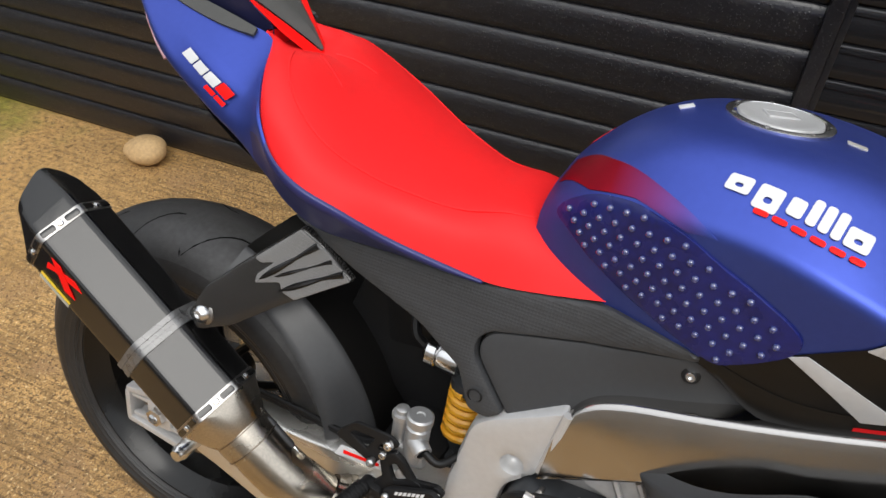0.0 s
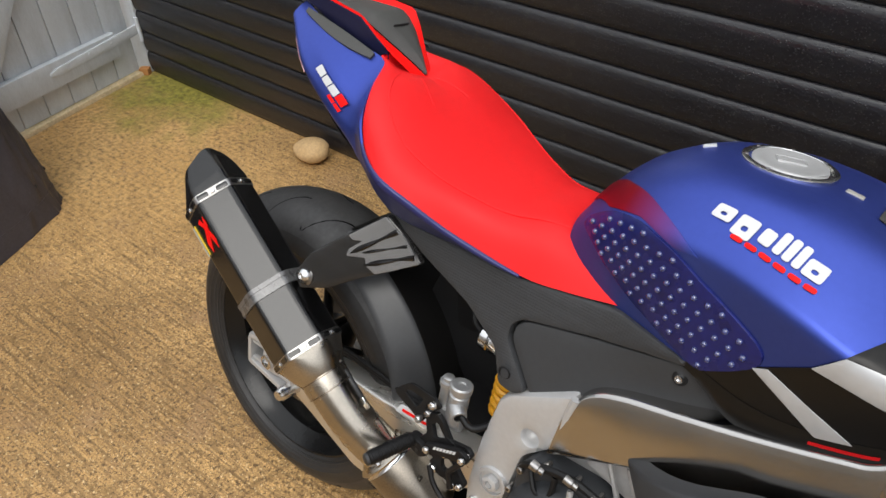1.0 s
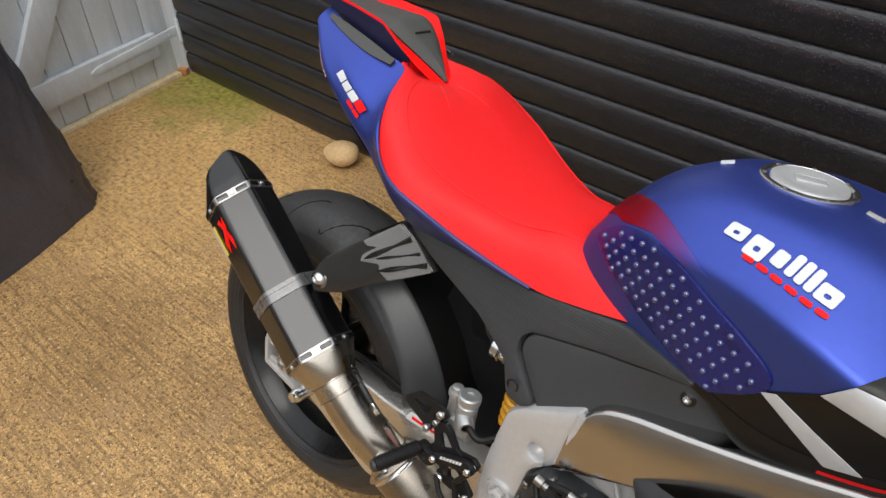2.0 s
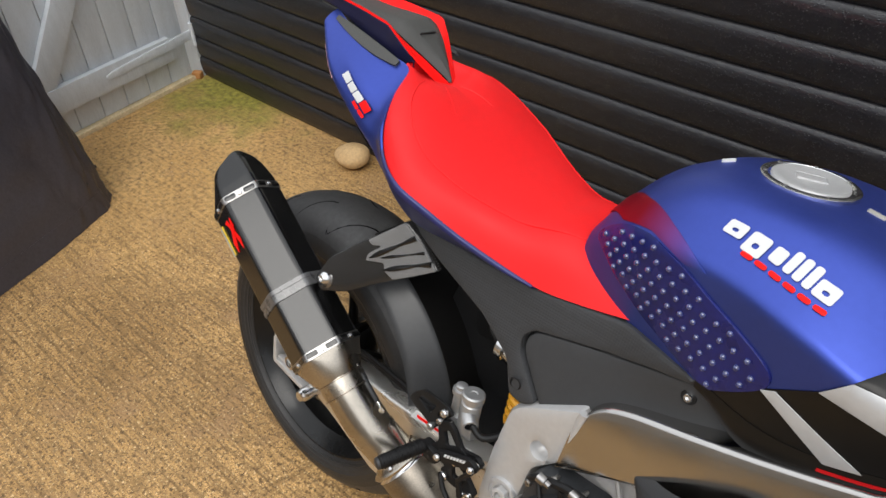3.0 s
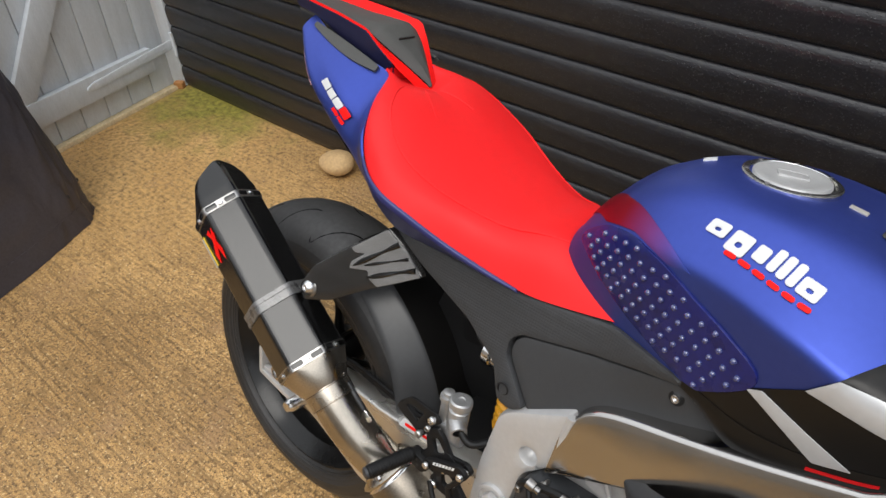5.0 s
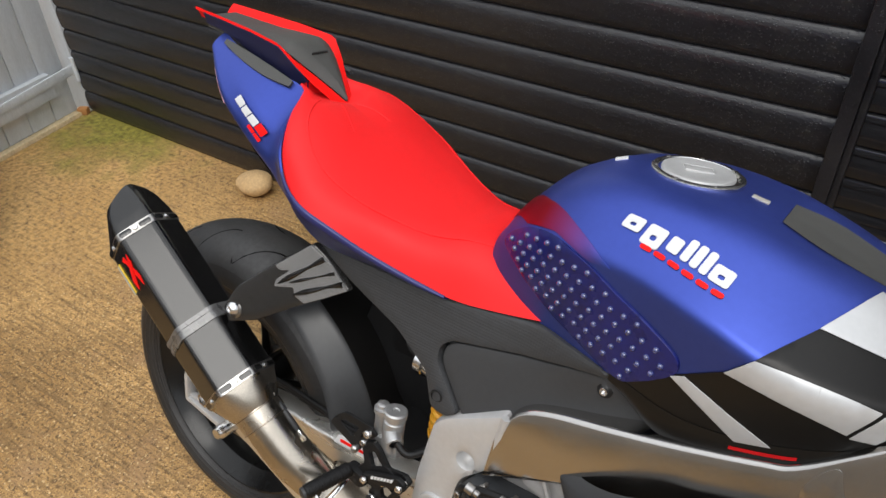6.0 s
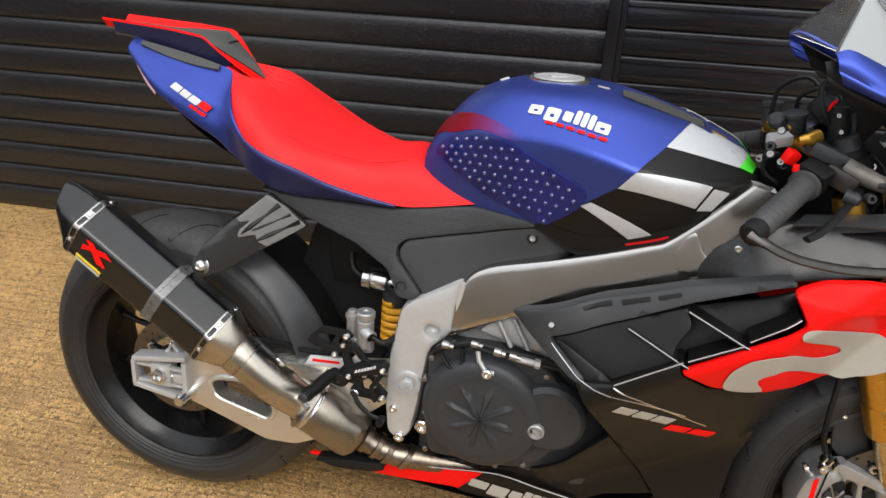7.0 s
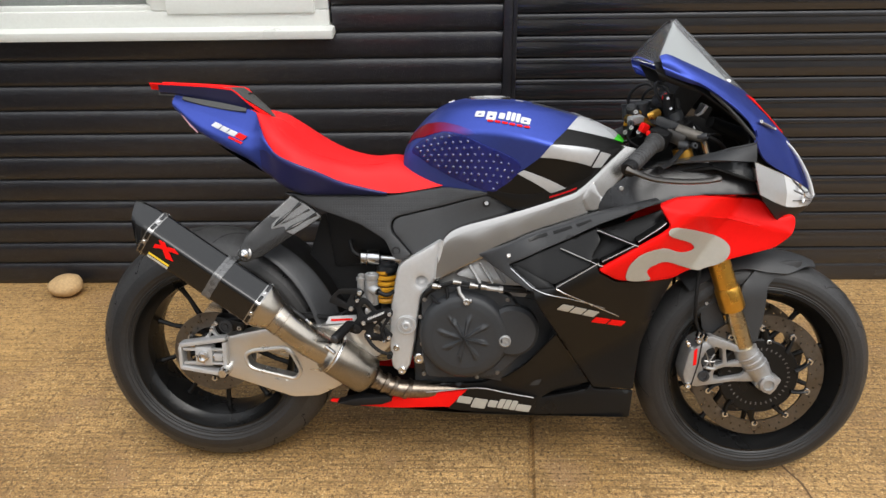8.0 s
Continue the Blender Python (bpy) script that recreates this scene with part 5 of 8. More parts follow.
# the top is coloured black in place of the shade behind the crease
part("hugger_top", shell(grid([row[6:] for row in hug]), 0.003), BLACKP, hugger, "top of the mudguard, blackened for the shade there")
for k in range(2):
    part("brake_hose", tube(spline([(0.07, -0.11, 0.42), (0.16, -0.105, 0.425 + 0.006 * k), (0.26, -0.115, 0.432 + 0.006 * k), (0.36, -0.12, 0.44), (0.44, -0.13, 0.50)], 6), 0.0045, 8), MATBLACK, BIKE)
part("paddock_label", panel([(0.33, 0.425), (0.41, 0.432), (0.41, 0.452), (0.34, 0.446)], 0.150, 0.001, 0.0004, corner=0.002), WHITE, BIKE, "small white warning label")
part("label_bar", panel([(0.345, 0.434), (0.40, 0.438), (0.40, 0.443), (0.345, 0.440)], 0.1512, 0.0006, 0.0002, corner=0.0005), RED, BIKE)

# battery box and rear frame, dark behind the shock
part("battery_box", block((0.20, 0.10, 0.17), pose(0.42, 0.03, 0.635, 0, -8, 0), 0.015), MATBLACK, BIKE)
part("rear_inner_guard", panel([(0.26, 0.56), (0.30, 0.68), (0.42, 0.70), (0.50, 0.60), (0.52, 0.40), (0.40, 0.385), (0.34, 0.46)], 0.005, 0.004, 0.002), MATBLACK, BIKE)

# shock
sp = [(0.478 + 0.003 * k / 80 + 0.027 * math.cos(k * 0.45), -0.045 + 0.027 * math.sin(k * 0.45), 0.452 + 0.088 * k / 80) for k in range(81)]
shock = part("shock_absorber", lathe([(0, 0.014), (0.01, 0.034), (0.02, 0.034), (0.02, 0.018), (0.14, 0.018), (0.13, 0.030), (0.145, 0.030), (0.15, 0.02), (0.16, 0.02)], (0.476, -0.045, 0.41), (0.02, 0, 1), 20), DARKMETAL, BIKE, "dark shock absorber with a yellow spring")
part("shock_spring", tube(sp, 0.0065, 8), YELLOW, shock, "yellow coil spring")
part("shock_reservoir", lathe([(0, 0.0), (0, 0.020), (0.003, 0.0235), (0.016, 0.0235), (0.018, 0.021), (0.022, 0.0235), (0.05, 0.0235), (0.054, 0.018), (0.054, 0.014), (0.09, 0.014), (0.092, 0.018), (0.11, 0.018), (0.11, 0)], (0.408, -0.045, 0.576), (1, 0, -0.04), 18), STEEL, BIKE, "silver shock reservoir")
part("shock_hose", tube(spline([(0.408, -0.045, 0.576), (0.388, -0.045, 0.591), (0.378, -0.03, 0.616)], 6), 0.007, 8), MATBLACK, BIKE)
# rear master cylinder: two barrels on one body, the larger with an open spout
mc = part("rear_master_cylinder", lathe([(0, 0.010), (0.006, 0.016), (0.058, 0.016), (0.060, 0.0135), (0.064, 0.0135), (0.065, 0.0175), (0.075, 0.0175), (0.077, 0.015), (0.077, 0.006), (0.075, 0.005), (0.075, 0.0)], (0.450, -0.158, 0.486), (0.03, 0, 1), 24), ALLOY, BIKE, "cast aluminium rear brake master cylinder")
part("spout", lathe([(0, 0.0125), (0.022, 0.0125), (0.024, 0.0115), (0.024, 0.0085)], (0.452, -0.163, 0.526), (0.75, -0.62, -0.2), 18), ALLOY, mc)
part("spout_mouth", lathe([(0.0225, 0.0086), (0.010, 0.0084), (0.010, 0)], (0.452, -0.163, 0.526), (0.75, -0.62, -0.2), 16), MATBLACK, mc)
part("banjo_barrel", lathe([(0, 0.010), (0.062, 0.010), (0.063, 0.013), (0.070, 0.013), (0.071, 0.009), (0.077, 0.009), (0.079, 0.006), (0.079, 0)], (0.424, -0.155, 0.482), (0.03, 0, 1), 14), ALLOY, mc)
part("cylinder_body", block((0.055, 0.022, 0.030), pose(0.440, -0.158, 0.494, 0, -8, 0), 0.006), ALLOY, mc)
part("mounting_lug", lathe([(0, 0.011), (0.010, 0.010), (0.012, 0.006), (0.012, 0)], (0.446, -0.168, 0.470), (0, -1, 0.1), 14), ALLOY, mc)
part("outlet_hose", tube(spline([(0.470, -0.172, 0.520), (0.492, -0.172, 0.512), (0.512, -0.14, 0.518), (0.530, -0.10, 0.53)], 6), 0.0055, 10), MATBLACK, BIKE)

# rider's footrest: pierced plates on two levels with bright screws
GUARD = [(0.347, 0.494), (0.353, 0.507), (0.374, 0.528), (0.381, 0.530), (0.428, 0.529), (0.438, 0.519), (0.428, 0.508), (0.405, 0.470), (0.398, 0.472)]
heel = part("heel_guard", panel(GUARD, 0.180, 0.003, 0.0012, holes=[[(0.367, 0.507), (0.373, 0.515), (0.404, 0.516), (0.392, 0.492)], [(0.411, 0.511), (0.418, 0.513), (0.415, 0.503), (0.409, 0.499)]], corner=0.004), MATBLACK, BIKE, "black pierced heel guard")
PLATE = [(0.412, 0.494), (0.434, 0.508), (0.446, 0.500), (0.466, 0.474), (0.497, 0.481), (0.507, 0.473), (0.503, 0.460), (0.483, 0.453), (0.474, 0.442), (0.505, 0.412), (0.500, 0.397), (0.486, 0.390), (0.470, 0.396), (0.455, 0.396), (0.436, 0.398), (0.433, 0.412), (0.440, 0.422), (0.412, 0.424), (0.404, 0.437), (0.420, 0.458)]
PLATE_HOLES = [[(0.428, 0.482), (0.437, 0.492), (0.455, 0.473), (0.436, 0.462)], [(0.455, 0.430), (0.468, 0.440), (0.484, 0.424), (0.474, 0.412), (0.458, 0.414)]]
foot = part("footrest_plate", panel(PLATE, 0.183, 0.006, 0.002, holes=PLATE_HOLES, corner=0.004), MATBLACK, BIKE, "black machined footrest bracket")
for p, r in (((0.404, 0.480), 0.0062), ((0.426, 0.521), 0.0068), ((0.420, 0.502), 0.0055), ((0.498, 0.470), 0.0068), ((0.484, 0.399), 0.0062), ((0.496, 0.406), 0.0062), ((0.444, 0.406), 0.0085), ((0.462, 0.449), 0.0055)):
    bolt(foot, (p[0], -0.185, p[1]), r, h=0.006)
part("peg_hinge", panel([(0.388, 0.437), (0.398, 0.446), (0.424, 0.440), (0.432, 0.424), (0.420, 0.414), (0.398, 0.420)], 0.192, 0.014, 0.003, corner=0.006), MATBLACK, foot)
for p in ((0.402, 0.429), (0.413, 0.426), (0.409, 0.436)):
    part("hinge_hole", lathe([(0, 0.0032), (0.0006, 0.0032), (0.0006, 0)], (p[0], -0.1921, p[1]), (0, -1, 0), 10), GREYLET, foot)
peg0, peg1 = Vector((0.402, -0.190, 0.442)), Vector((0.376, -0.262, 0.428))
part("footpeg", tube([peg0, peg0.lerp(peg1, 0.06), peg0.lerp(peg1, 0.97), peg1], [0.009, 0.0112, 0.0112, 0.009], 16), MATBLACK, foot, "black knurled footpeg")
for k in range(14):
    c = peg0.lerp(peg1, 0.08 + k * 0.064)
    part("knurl_ring", lathe([(-0.0012, 0.0108), (-0.0008, 0.0122), (0.0008, 0.0122), (0.0012, 0.0108)], c, peg1 - peg0, 14), MATBLACK, foot)
part("peg_tip", lathe([(0, 0.010), (0.004, 0.0095), (0.006, 0.006), (0.006, 0)], peg1, peg1 - peg0, 14), PLASTIC, foot)
pedal = part("brake_pedal", panel([(0.432, 0.442), (0.428, 0.452), (0.440, 0.461), (0.492, 0.484), (0.507, 0.478), (0.508, 0.466), (0.494, 0.461)], 0.197, 0.006, 0.0016, corner=0.005), MATBLACK, foot, "black flat brake pedal arm")
for k in range(7):
    x = 0.446 + 0.0058 * k
    part("lettering_bar", panel([(x, 0.4545 + 0.0025 * k), (x + 0.0044, 0.4565 + 0.0025 * k), (x + 0.0060, 0.4630 + 0.0025 * k), (x + 0.0016, 0.4610 + 0.0025 * k)], 0.1975, 0.0005, 0.0002, corner=0.0006), WHITE, pedal)
for p in ((0.500, 0.472), (0.436, 0.448)):
    bolt(pedal, (p[0], -0.199, p[1]), 0.0058, material=STEEL, h=0.005)
part("pedal_link", tube([(0.498, -0.194, 0.462), (0.478, -0.194, 0.43), (0.486, -0.194, 0.402)], [0.005, 0.0045, 0.005], 10), MATBLACK, foot)
part("lever_shaft", tube(spline([(0.440, -0.19, 0.412), (0.455, -0.195, 0.39), (0.478, -0.196, 0.372), (0.500, -0.196, 0.366)], 5), 0.0045, 8), MATBLACK, foot)
part("lever_toe", lathe([(0, 0.0), (0, 0.007), (0.020, 0.007), (0.020, 0)], (0.500, -0.192, 0.366), (0, -1, 0), 12), MATBLACK, foot)
part("foot_link", tube([(0.432, -0.178, 0.505), (0.452, -0.175, 0.472)], 0.005, 8), DULLSTEEL, foot)

# aluminium main frame
def beam_mesh(sd):
    """A hydroformed beam: a flat face between rounded edges."""
    tops, lows = (spline([(x, 0, z) for x, z in line], 6) for line in (BEAM_TOP, BEAM_LOW))
    section = [(0.0, 0.035), (0.0, 0.007), (0.012, 0.003), (0.035, 0.0008), (0.07, 0.0)] + [(0.07 + 0.86 * k / 8, 0.0) for k in range(1, 9)] + [(0.965, 0.0008), (0.988, 0.003), (1.0, 0.007), (1.0, 0.035)]
    rows = []
    for p, q in zip(tops, lows):
        row = []
        for f, inset in section:
            c = p.lerp(q, f)
            row.append((c.x, sd * (beam_hw(c.x, c.z) - inset), c.z))
        rows.append(row)
    bm = grid(rows, closed=True)
    bmesh.ops.recalc_face_normals(bm, faces=bm.faces)
    return bm


DIMPLE = [(0.5765 + 0.0125 * math.cos(math.tau * k / 14), 0.5440 + 0.0125 * math.sin(math.tau * k / 14)) for k in range(14)]
for sd in (-1, 1):
    part("frame_casting", panel(CAST, CAST_HW, 0.05, 0.009, sd, 0.014, holes=[DIMPLE] if sd < 0 else [], corner=0.012), CASTALU, BIKE, "cast aluminium swingarm pivot plate")
    part("frame_beam", beam_mesh(sd), FRAMEALU, BIKE, "polished aluminium frame beam")
    part("frame_gusset", panel(GUSSET, lifted(beam_hw, 0.0006), 0.004, 0.0006, sd, 0.012, corner=0.010), FRAMEALU, BIKE)
part("frame_seam", tube([(0.626, -0.159, 0.648), (0.619, -0.159, 0.60), (0.611, -0.158, 0.552)], 0.006, 8), CASTALU, BIKE)
part("frame_recess", lathe([(-0.0085, 0.0140), (-0.012, 0.0125), (-0.018, 0.0105), (-0.022, 0.006), (-0.0225, 0)], (0.5765, -0.160, 0.5440), (0, -1, 0), 24), CASTALU, BIKE)
pivot = part("pivot_boss", lathe([(-0.004, 0.027), (0.005, 0.025), (0.006, 0.021), (0.001, 0.020), (0.001, 0.0)], (0.537, -0.160, 0.431), (0, -1, 0), 24), CASTALU, BIKE)
part("pivot_nut", lathe([(0, 0.0145), (0.008, 0.0135), (0.010, 0.010), (0.010, 0.007), (0.002, 0.006), (0.002, 0)], (0.537, -0.162, 0.431), (0, -1, 0), 6), CASTALU, pivot)
bolt(BIKE, (0.569, -0.160, 0.344), 0.014, h=0.008, name="frame_bolt")
bolt(BIKE, (0.525, -0.160, 0.310), 0.010, h=0.006, name="frame_bolt")
bolt(BIKE, (0.511, -0.160, 0.370), 0.008, h=0.005, name="frame_bolt")

# ---- seat unit ----
for sd in (-1, 1):
    sc = part("side_cover", panel(COVER, cover_hw, 0.012, 0.0045, sd, 0.014, corner=0.008), HONEYCOMB, BIKE, "dark grey moulded plastic side cover")
    part("cover_inset", panel(INSET, lifted(cover_hw, -0.0055), 0.004, 0.003, sd, 0.014, corner=0.012), PLASTIC, sc, "smooth dark grey inset panel")
part("screw_seat", lathe([(0.0, 0.0100), (0.0010, 0.0092), (0.0008, 0.0075), (0.0004, 0)], (0.733, -cover_hw(0.733, 0.737) + 0.0055, 0.737), (0, -1, 0.15), 20), MATBLACK, BIKE)
bolt(BIKE, (0.733, -cover_hw(0.733, 0.737) + 0.005, 0.737), 0.0060, (0, -1, 0.15), STEEL, "cover_screw", 0.005)
part("cover_hole", lathe([(0, 0.010), (0.001, 0.008), (-0.006, 0.007), (-0.006, 0)], (0.514, -cover_hw(0.514, 0.621) - 0.0012, 0.621), (0, -1, 0), 16), MATBLACK, BIKE)

TAIL = [
    (-0.055, [(0.030, 0.990), (0.045, 0.984), (0.062, 0.970), (0.055, 0.957), (0.02, 0.955)]),
    (0.018, [(0.055, 0.975), (0.085, 0.950), (0.107, 0.923), (0.100, 0.905), (0.04, 0.895)]),
    (0.097, [(0.062, 0.962), (0.115, 0.922), (0.126, 0.885), (0.122, 0.864), (0.06, 0.850)]),
    (0.155, [(0.062, 0.949), (0.126, 0.900), (0.139, 0.864), (0.134, 0.838), (0.07, 0.820)]),
    (0.183, [(0.121, 0.918), (0.138, 0.897), (0.148, 0.868), (0.137, 0.815), (0.075, 0.800)]),
    (0.205, [(0.154, 0.888), (0.160, 0.883), (0.160, 0.868), (0.139, 0.800), (0.08, 0.785)]),
    (0.236, [(0.175, 0.857), (0.179, 0.855), (0.179, 0.845), (0.140, 0.775), (0.09, 0.765)]),
    (0.28, [(0.189, 0.839), (0.193, 0.837), (0.193, 0.828), (0.140, 0.757), (0.10, 0.75)]),
    (0.33, [(0.178, 0.818), (0.182, 0.816), (0.182, 0.808), (0.131, 0.752), (0.10, 0.748)]),
    (0.38, [(0.157, 0.792), (0.161, 0.790), (0.161, 0.783), (0.126, 0.752), (0.10, 0.75)]),
    (0.444, [(0.139, 0.772), (0.143, 0.770), (0.143, 0.764), (0.122, 0.752), (0.10, 0.75)]),
    (0.49, [(0.127, 0.760), (0.130, 0.759), (0.130, 0.756), (0.119, 0.751), (0.10, 0.75)]),
]
MIDDLE = -0.012
tail_r = loft(TAIL, 6, 4, mirror=False, cap=False, radii=(0.012, 0.010, 0.02))
tail_l = mirrored(tail_r, MIDDLE)


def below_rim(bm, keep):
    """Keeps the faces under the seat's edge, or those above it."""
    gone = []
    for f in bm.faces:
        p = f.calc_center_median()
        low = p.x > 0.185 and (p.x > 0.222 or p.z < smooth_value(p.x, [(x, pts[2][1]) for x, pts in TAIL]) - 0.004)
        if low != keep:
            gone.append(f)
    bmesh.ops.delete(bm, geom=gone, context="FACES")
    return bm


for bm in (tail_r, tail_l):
    # the faces turned down are coloured darker to carry their shade
    part("tail_lower_panel", shell(below_rim(bm.copy(), True), 0.003), SHADEBLUE, BIKE, "lower tail panel under the seat edge, its shade painted navy")
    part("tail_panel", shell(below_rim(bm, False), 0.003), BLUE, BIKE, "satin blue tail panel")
part("undertray", loft([(-0.05, [(0, 0.960), (0.03, 0.960), (0.045, 0.962)]), (0.08, [(0, 0.865), (0.06, 0.862), (0.11, 0.868)]), (0.2, [(0, 0.78), (0.07, 0.785), (0.12, 0.80)]), (0.34, [(0, 0.70), (0.06, 0.705), (0.11, 0.74)]), (0.5, [(0, 0.62), (0.06, 0.64), (0.11, 0.72)])], 4, 3, cap=False), MATBLACK, BIKE, "matt black undertray")
part("subframe_core", loft([(-0.02, [(0, 0.985), (0.03, 0.98), (0.035, 0.97)]), (0.1, [(0, 0.965), (0.05, 0.955), (0.055, 0.90)]), (0.2, [(0, 0.88), (0.08, 0.87), (0.1, 0.80)]), (0.4, [(0, 0.78), (0.09, 0.765), (0.1, 0.72)]), (0.6, [(0, 0.76), (0.09, 0.75), (0.1, 0.66)])], 3, 3), MATBLACK, BIKE)
for sd in (-1, 1):
    part("tail_light", tube([(-0.056, sd * 0.045, 0.980), (-0.040, sd * 0.064, 0.962), (-0.02, sd * 0.080, 0.940), (0.0, sd * 0.090, 0.918), (0.02, sd * 0.098, 0.900)], [0.002, 0.003, 0.003, 0.003, 0.002], 8), surface("tail_light_lens", (0.55, 0.30, 0.33), 0.2, 0, 0.05, coat=0.5), BIKE, "slim pale red tail light strip")
    # dark insert along the top of the flank
    ins = loft([(-0.030, [(0.050, 0.986), (0.053, 0.983), (0.056, 0.980)]), (0.03, [(0.056, 0.978), (0.062, 0.973), (0.070, 0.966)]), (0.09, [(0.062, 0.968), (0.068, 0.963), (0.077, 0.956)]), (0.135, [(0.065, 0.958), (0.068, 0.955), (0.073, 0.951)])], 4, 3, mirror=False, cap=False)
    if sd > 0:
        ins = mirrored(ins)
    part("flank_insert", shell(ins, 0.004), GREYPAD, BIKE, "dark grey rubber insert")

# hump: a grey pad between raised red edges, its front falling to a point
HX = [-0.118, -0.05, 0.03, 0.100, 0.125, 0.150, 0.172, 0.190]
HZ = [1.008, 1.004, 0.999, 0.993, 0.978, 0.960, 0.943, 0.928]
HH = [0.028, 0.034, 0.042, 0.049, 0.040, 0.026, 0.013, 0.002]
HRISE = [0.012, 0.013, 0.014, 0.013, 0.004, -0.003, -0.004, -0.004]


def table(x, values):
    return smooth_value(x, list(zip(HX, values)))


for sd in (-1, 1):
    rows = []
    for k in range(33):
        x = -0.118 + 0.308 * k / 32
        w, z, up = table(x, HH), table(x, HZ), table(x, HRISE)
        rows.append([(x, sd * (w - 0.002), z - 0.004), (x, sd * w, z), (x, sd * (w + 0.006), z + up * 0.6), (x, sd * (w + 0.012), z + up), (x, sd * (w + 0.0125), z + up - 0.004)])
    part("tail_fin", shell(grid(rows), 0.003), RED, BIKE, "red raised edge of the tail hump")
    under = []
    for k in range(24):
        x = -0.095 + 0.235 * k / 23
        drop = clamp((x + 0.10) / 0.15, 0.35)
        w, z, up = table(x, HH), table(x, HZ), table(x, HRISE)
        under.append([(x, sd * (w + 0.0105), z + up - 0.004), (x, sd * (w + 0.005), z - 0.010 * drop), (x, sd * (w + 0.004), z - 0.022 * drop), (x, sd * (w - 0.01), z - 0.045 * drop)])
    part("hump_flank", shell(grid(under), 0.003), DARKNAVY, BIKE)
pad = []
for k in range(34):
    x = -0.100 + 0.289 * k / 33
    w, z = table(x, HH), table(x, HZ)
    ridge = 0.012 * clamp((x + 0.02) / 0.12) * clamp((0.20 - x) / 0.03)
    flat = smooth_value(x, [(-0.1, 0.75), (0.06, 0.7), (0.115, 0.62), (0.19, 0.3)])
    pad.append([(x, (w - 0.001) * s, z + 0.002 + ridge * (1 if abs(s) <= flat else (1 - abs(s)) / (1 - flat))) for s in (-1, -(1 + flat) / 2, -flat, -flat / 2, 0, flat / 2, flat, (1 + flat) / 2, 1)])
hump_pad = part("hump_pad", shell(grid(pad), 0.02), GREYPAD, BIKE, "dark grey rubber back pad")
part("hump_tail", panel([(-0.105, 1.004), (-0.05, 0.998), (-0.03, 0.985), (-0.055, 0.975), (-0.075, 0.990)], 0.024, 0.044, 0.004), DARKNAVY, BIKE)
# lettering on the back pad: plain bars
for k in range(6):
    part("lettering_bar", block((0.002, 0.0045, 0.009), pose(0.1265, 0.014 - 0.0058 * k, 0.9905, 0, 36, 0), 0.0005), GREYLET, hump_pad)

SEAT = [
    (0.140, [(0, 0.932), (0.020, 0.934), (0.040, 0.946), (0.050, 0.954), (0.054, 0.952)]),
    (0.158, [(0, 0.930), (0.030, 0.934), (0.052, 0.948), (0.064, 0.948), (0.066, 0.940)]),
    (0.183, [(0, 0.927), (0.040, 0.936), (0.080, 0.943), (0.112, 0.930), (0.119, 0.915)]),
    (0.205, [(0, 0.926), (0.055, 0.936), (0.108, 0.931), (0.142, 0.910), (0.152, 0.885)]),
    (0.236, [(0, 0.917), (0.065, 0.920), (0.122, 0.911), (0.160, 0.888), (0.173, 0.854)]),
    (0.28, [(0, 0.892), (0.070, 0.890), (0.130, 0.881), (0.170, 0.864), (0.187, 0.837)]),
    (0.33, [(0, 0.862), (0.065, 0.861), (0.122, 0.854), (0.158, 0.842), (0.176, 0.816)]),
    (0.38, [(0, 0.843), (0.060, 0.842), (0.110, 0.836), (0.140, 0.824), (0.155, 0.790)]),
    (0.444, [(0, 0.832), (0.050, 0.831), (0.094, 0.824), (0.122, 0.808), (0.137, 0.770)]),
    (0.50, [(0, 0.836), (0.042, 0.835), (0.080, 0.829), (0.108, 0.806), (0.125, 0.758)]),
    (0.56, [(0, 0.820), (0.040, 0.820), (0.074, 0.815), (0.100, 0.798), (0.119, 0.764)]),
    (0.628, [(0, 0.778), (0.040, 0.780), (0.080, 0.782), (0.104, 0.782), (0.112, 0.776)]),
]
seat = part("seat", loft(SEAT, 6, 5, middle=MIDDLE), SEATRED, BIKE, "bright red vinyl single seat")


# pressed seams follow the seat's edge and cross it behind the tank
SEATSKIN = bvhtree.BVHTree.FromPolygons([v.co for v in seat.data.vertices], [p.vertices for p in seat.data.polygons])


def on_seat(x, y, lift=0.0004):
    hit = SEATSKIN.ray_cast(Vector((x, y, 1.2)), Vector((0, 0, -1)))[0]
    return hit + Vector((0, 0, lift)) if hit else None


SEATWIDE = [(x, pts[3][0]) for x, pts in SEAT]
for sd in (-1, 1):
    line = [on_seat(x, MIDDLE * 0.5 + sd * smooth_value(x, SEATWIDE) * f) for x, f in ((0.185, 0.45), (0.20, 0.62), (0.22, 0.74), (0.25, 0.80), (0.29, 0.82), (0.34, 0.82), (0.39, 0.80), (0.44, 0.76), (0.49, 0.70), (0.53, 0.60))]
    part("seat_seam", tube(spline([p for p in line if p], 5), 0.0013, 6), SEATRED, seat)
    short = [on_seat(0.205 + 0.012 * k, MIDDLE + sd * (0.018 + 0.006 * k)) for k in range(5)]
    part("seat_seam", tube(spline([p for p in short if p], 4), 0.0012, 6), SEATRED, seat)


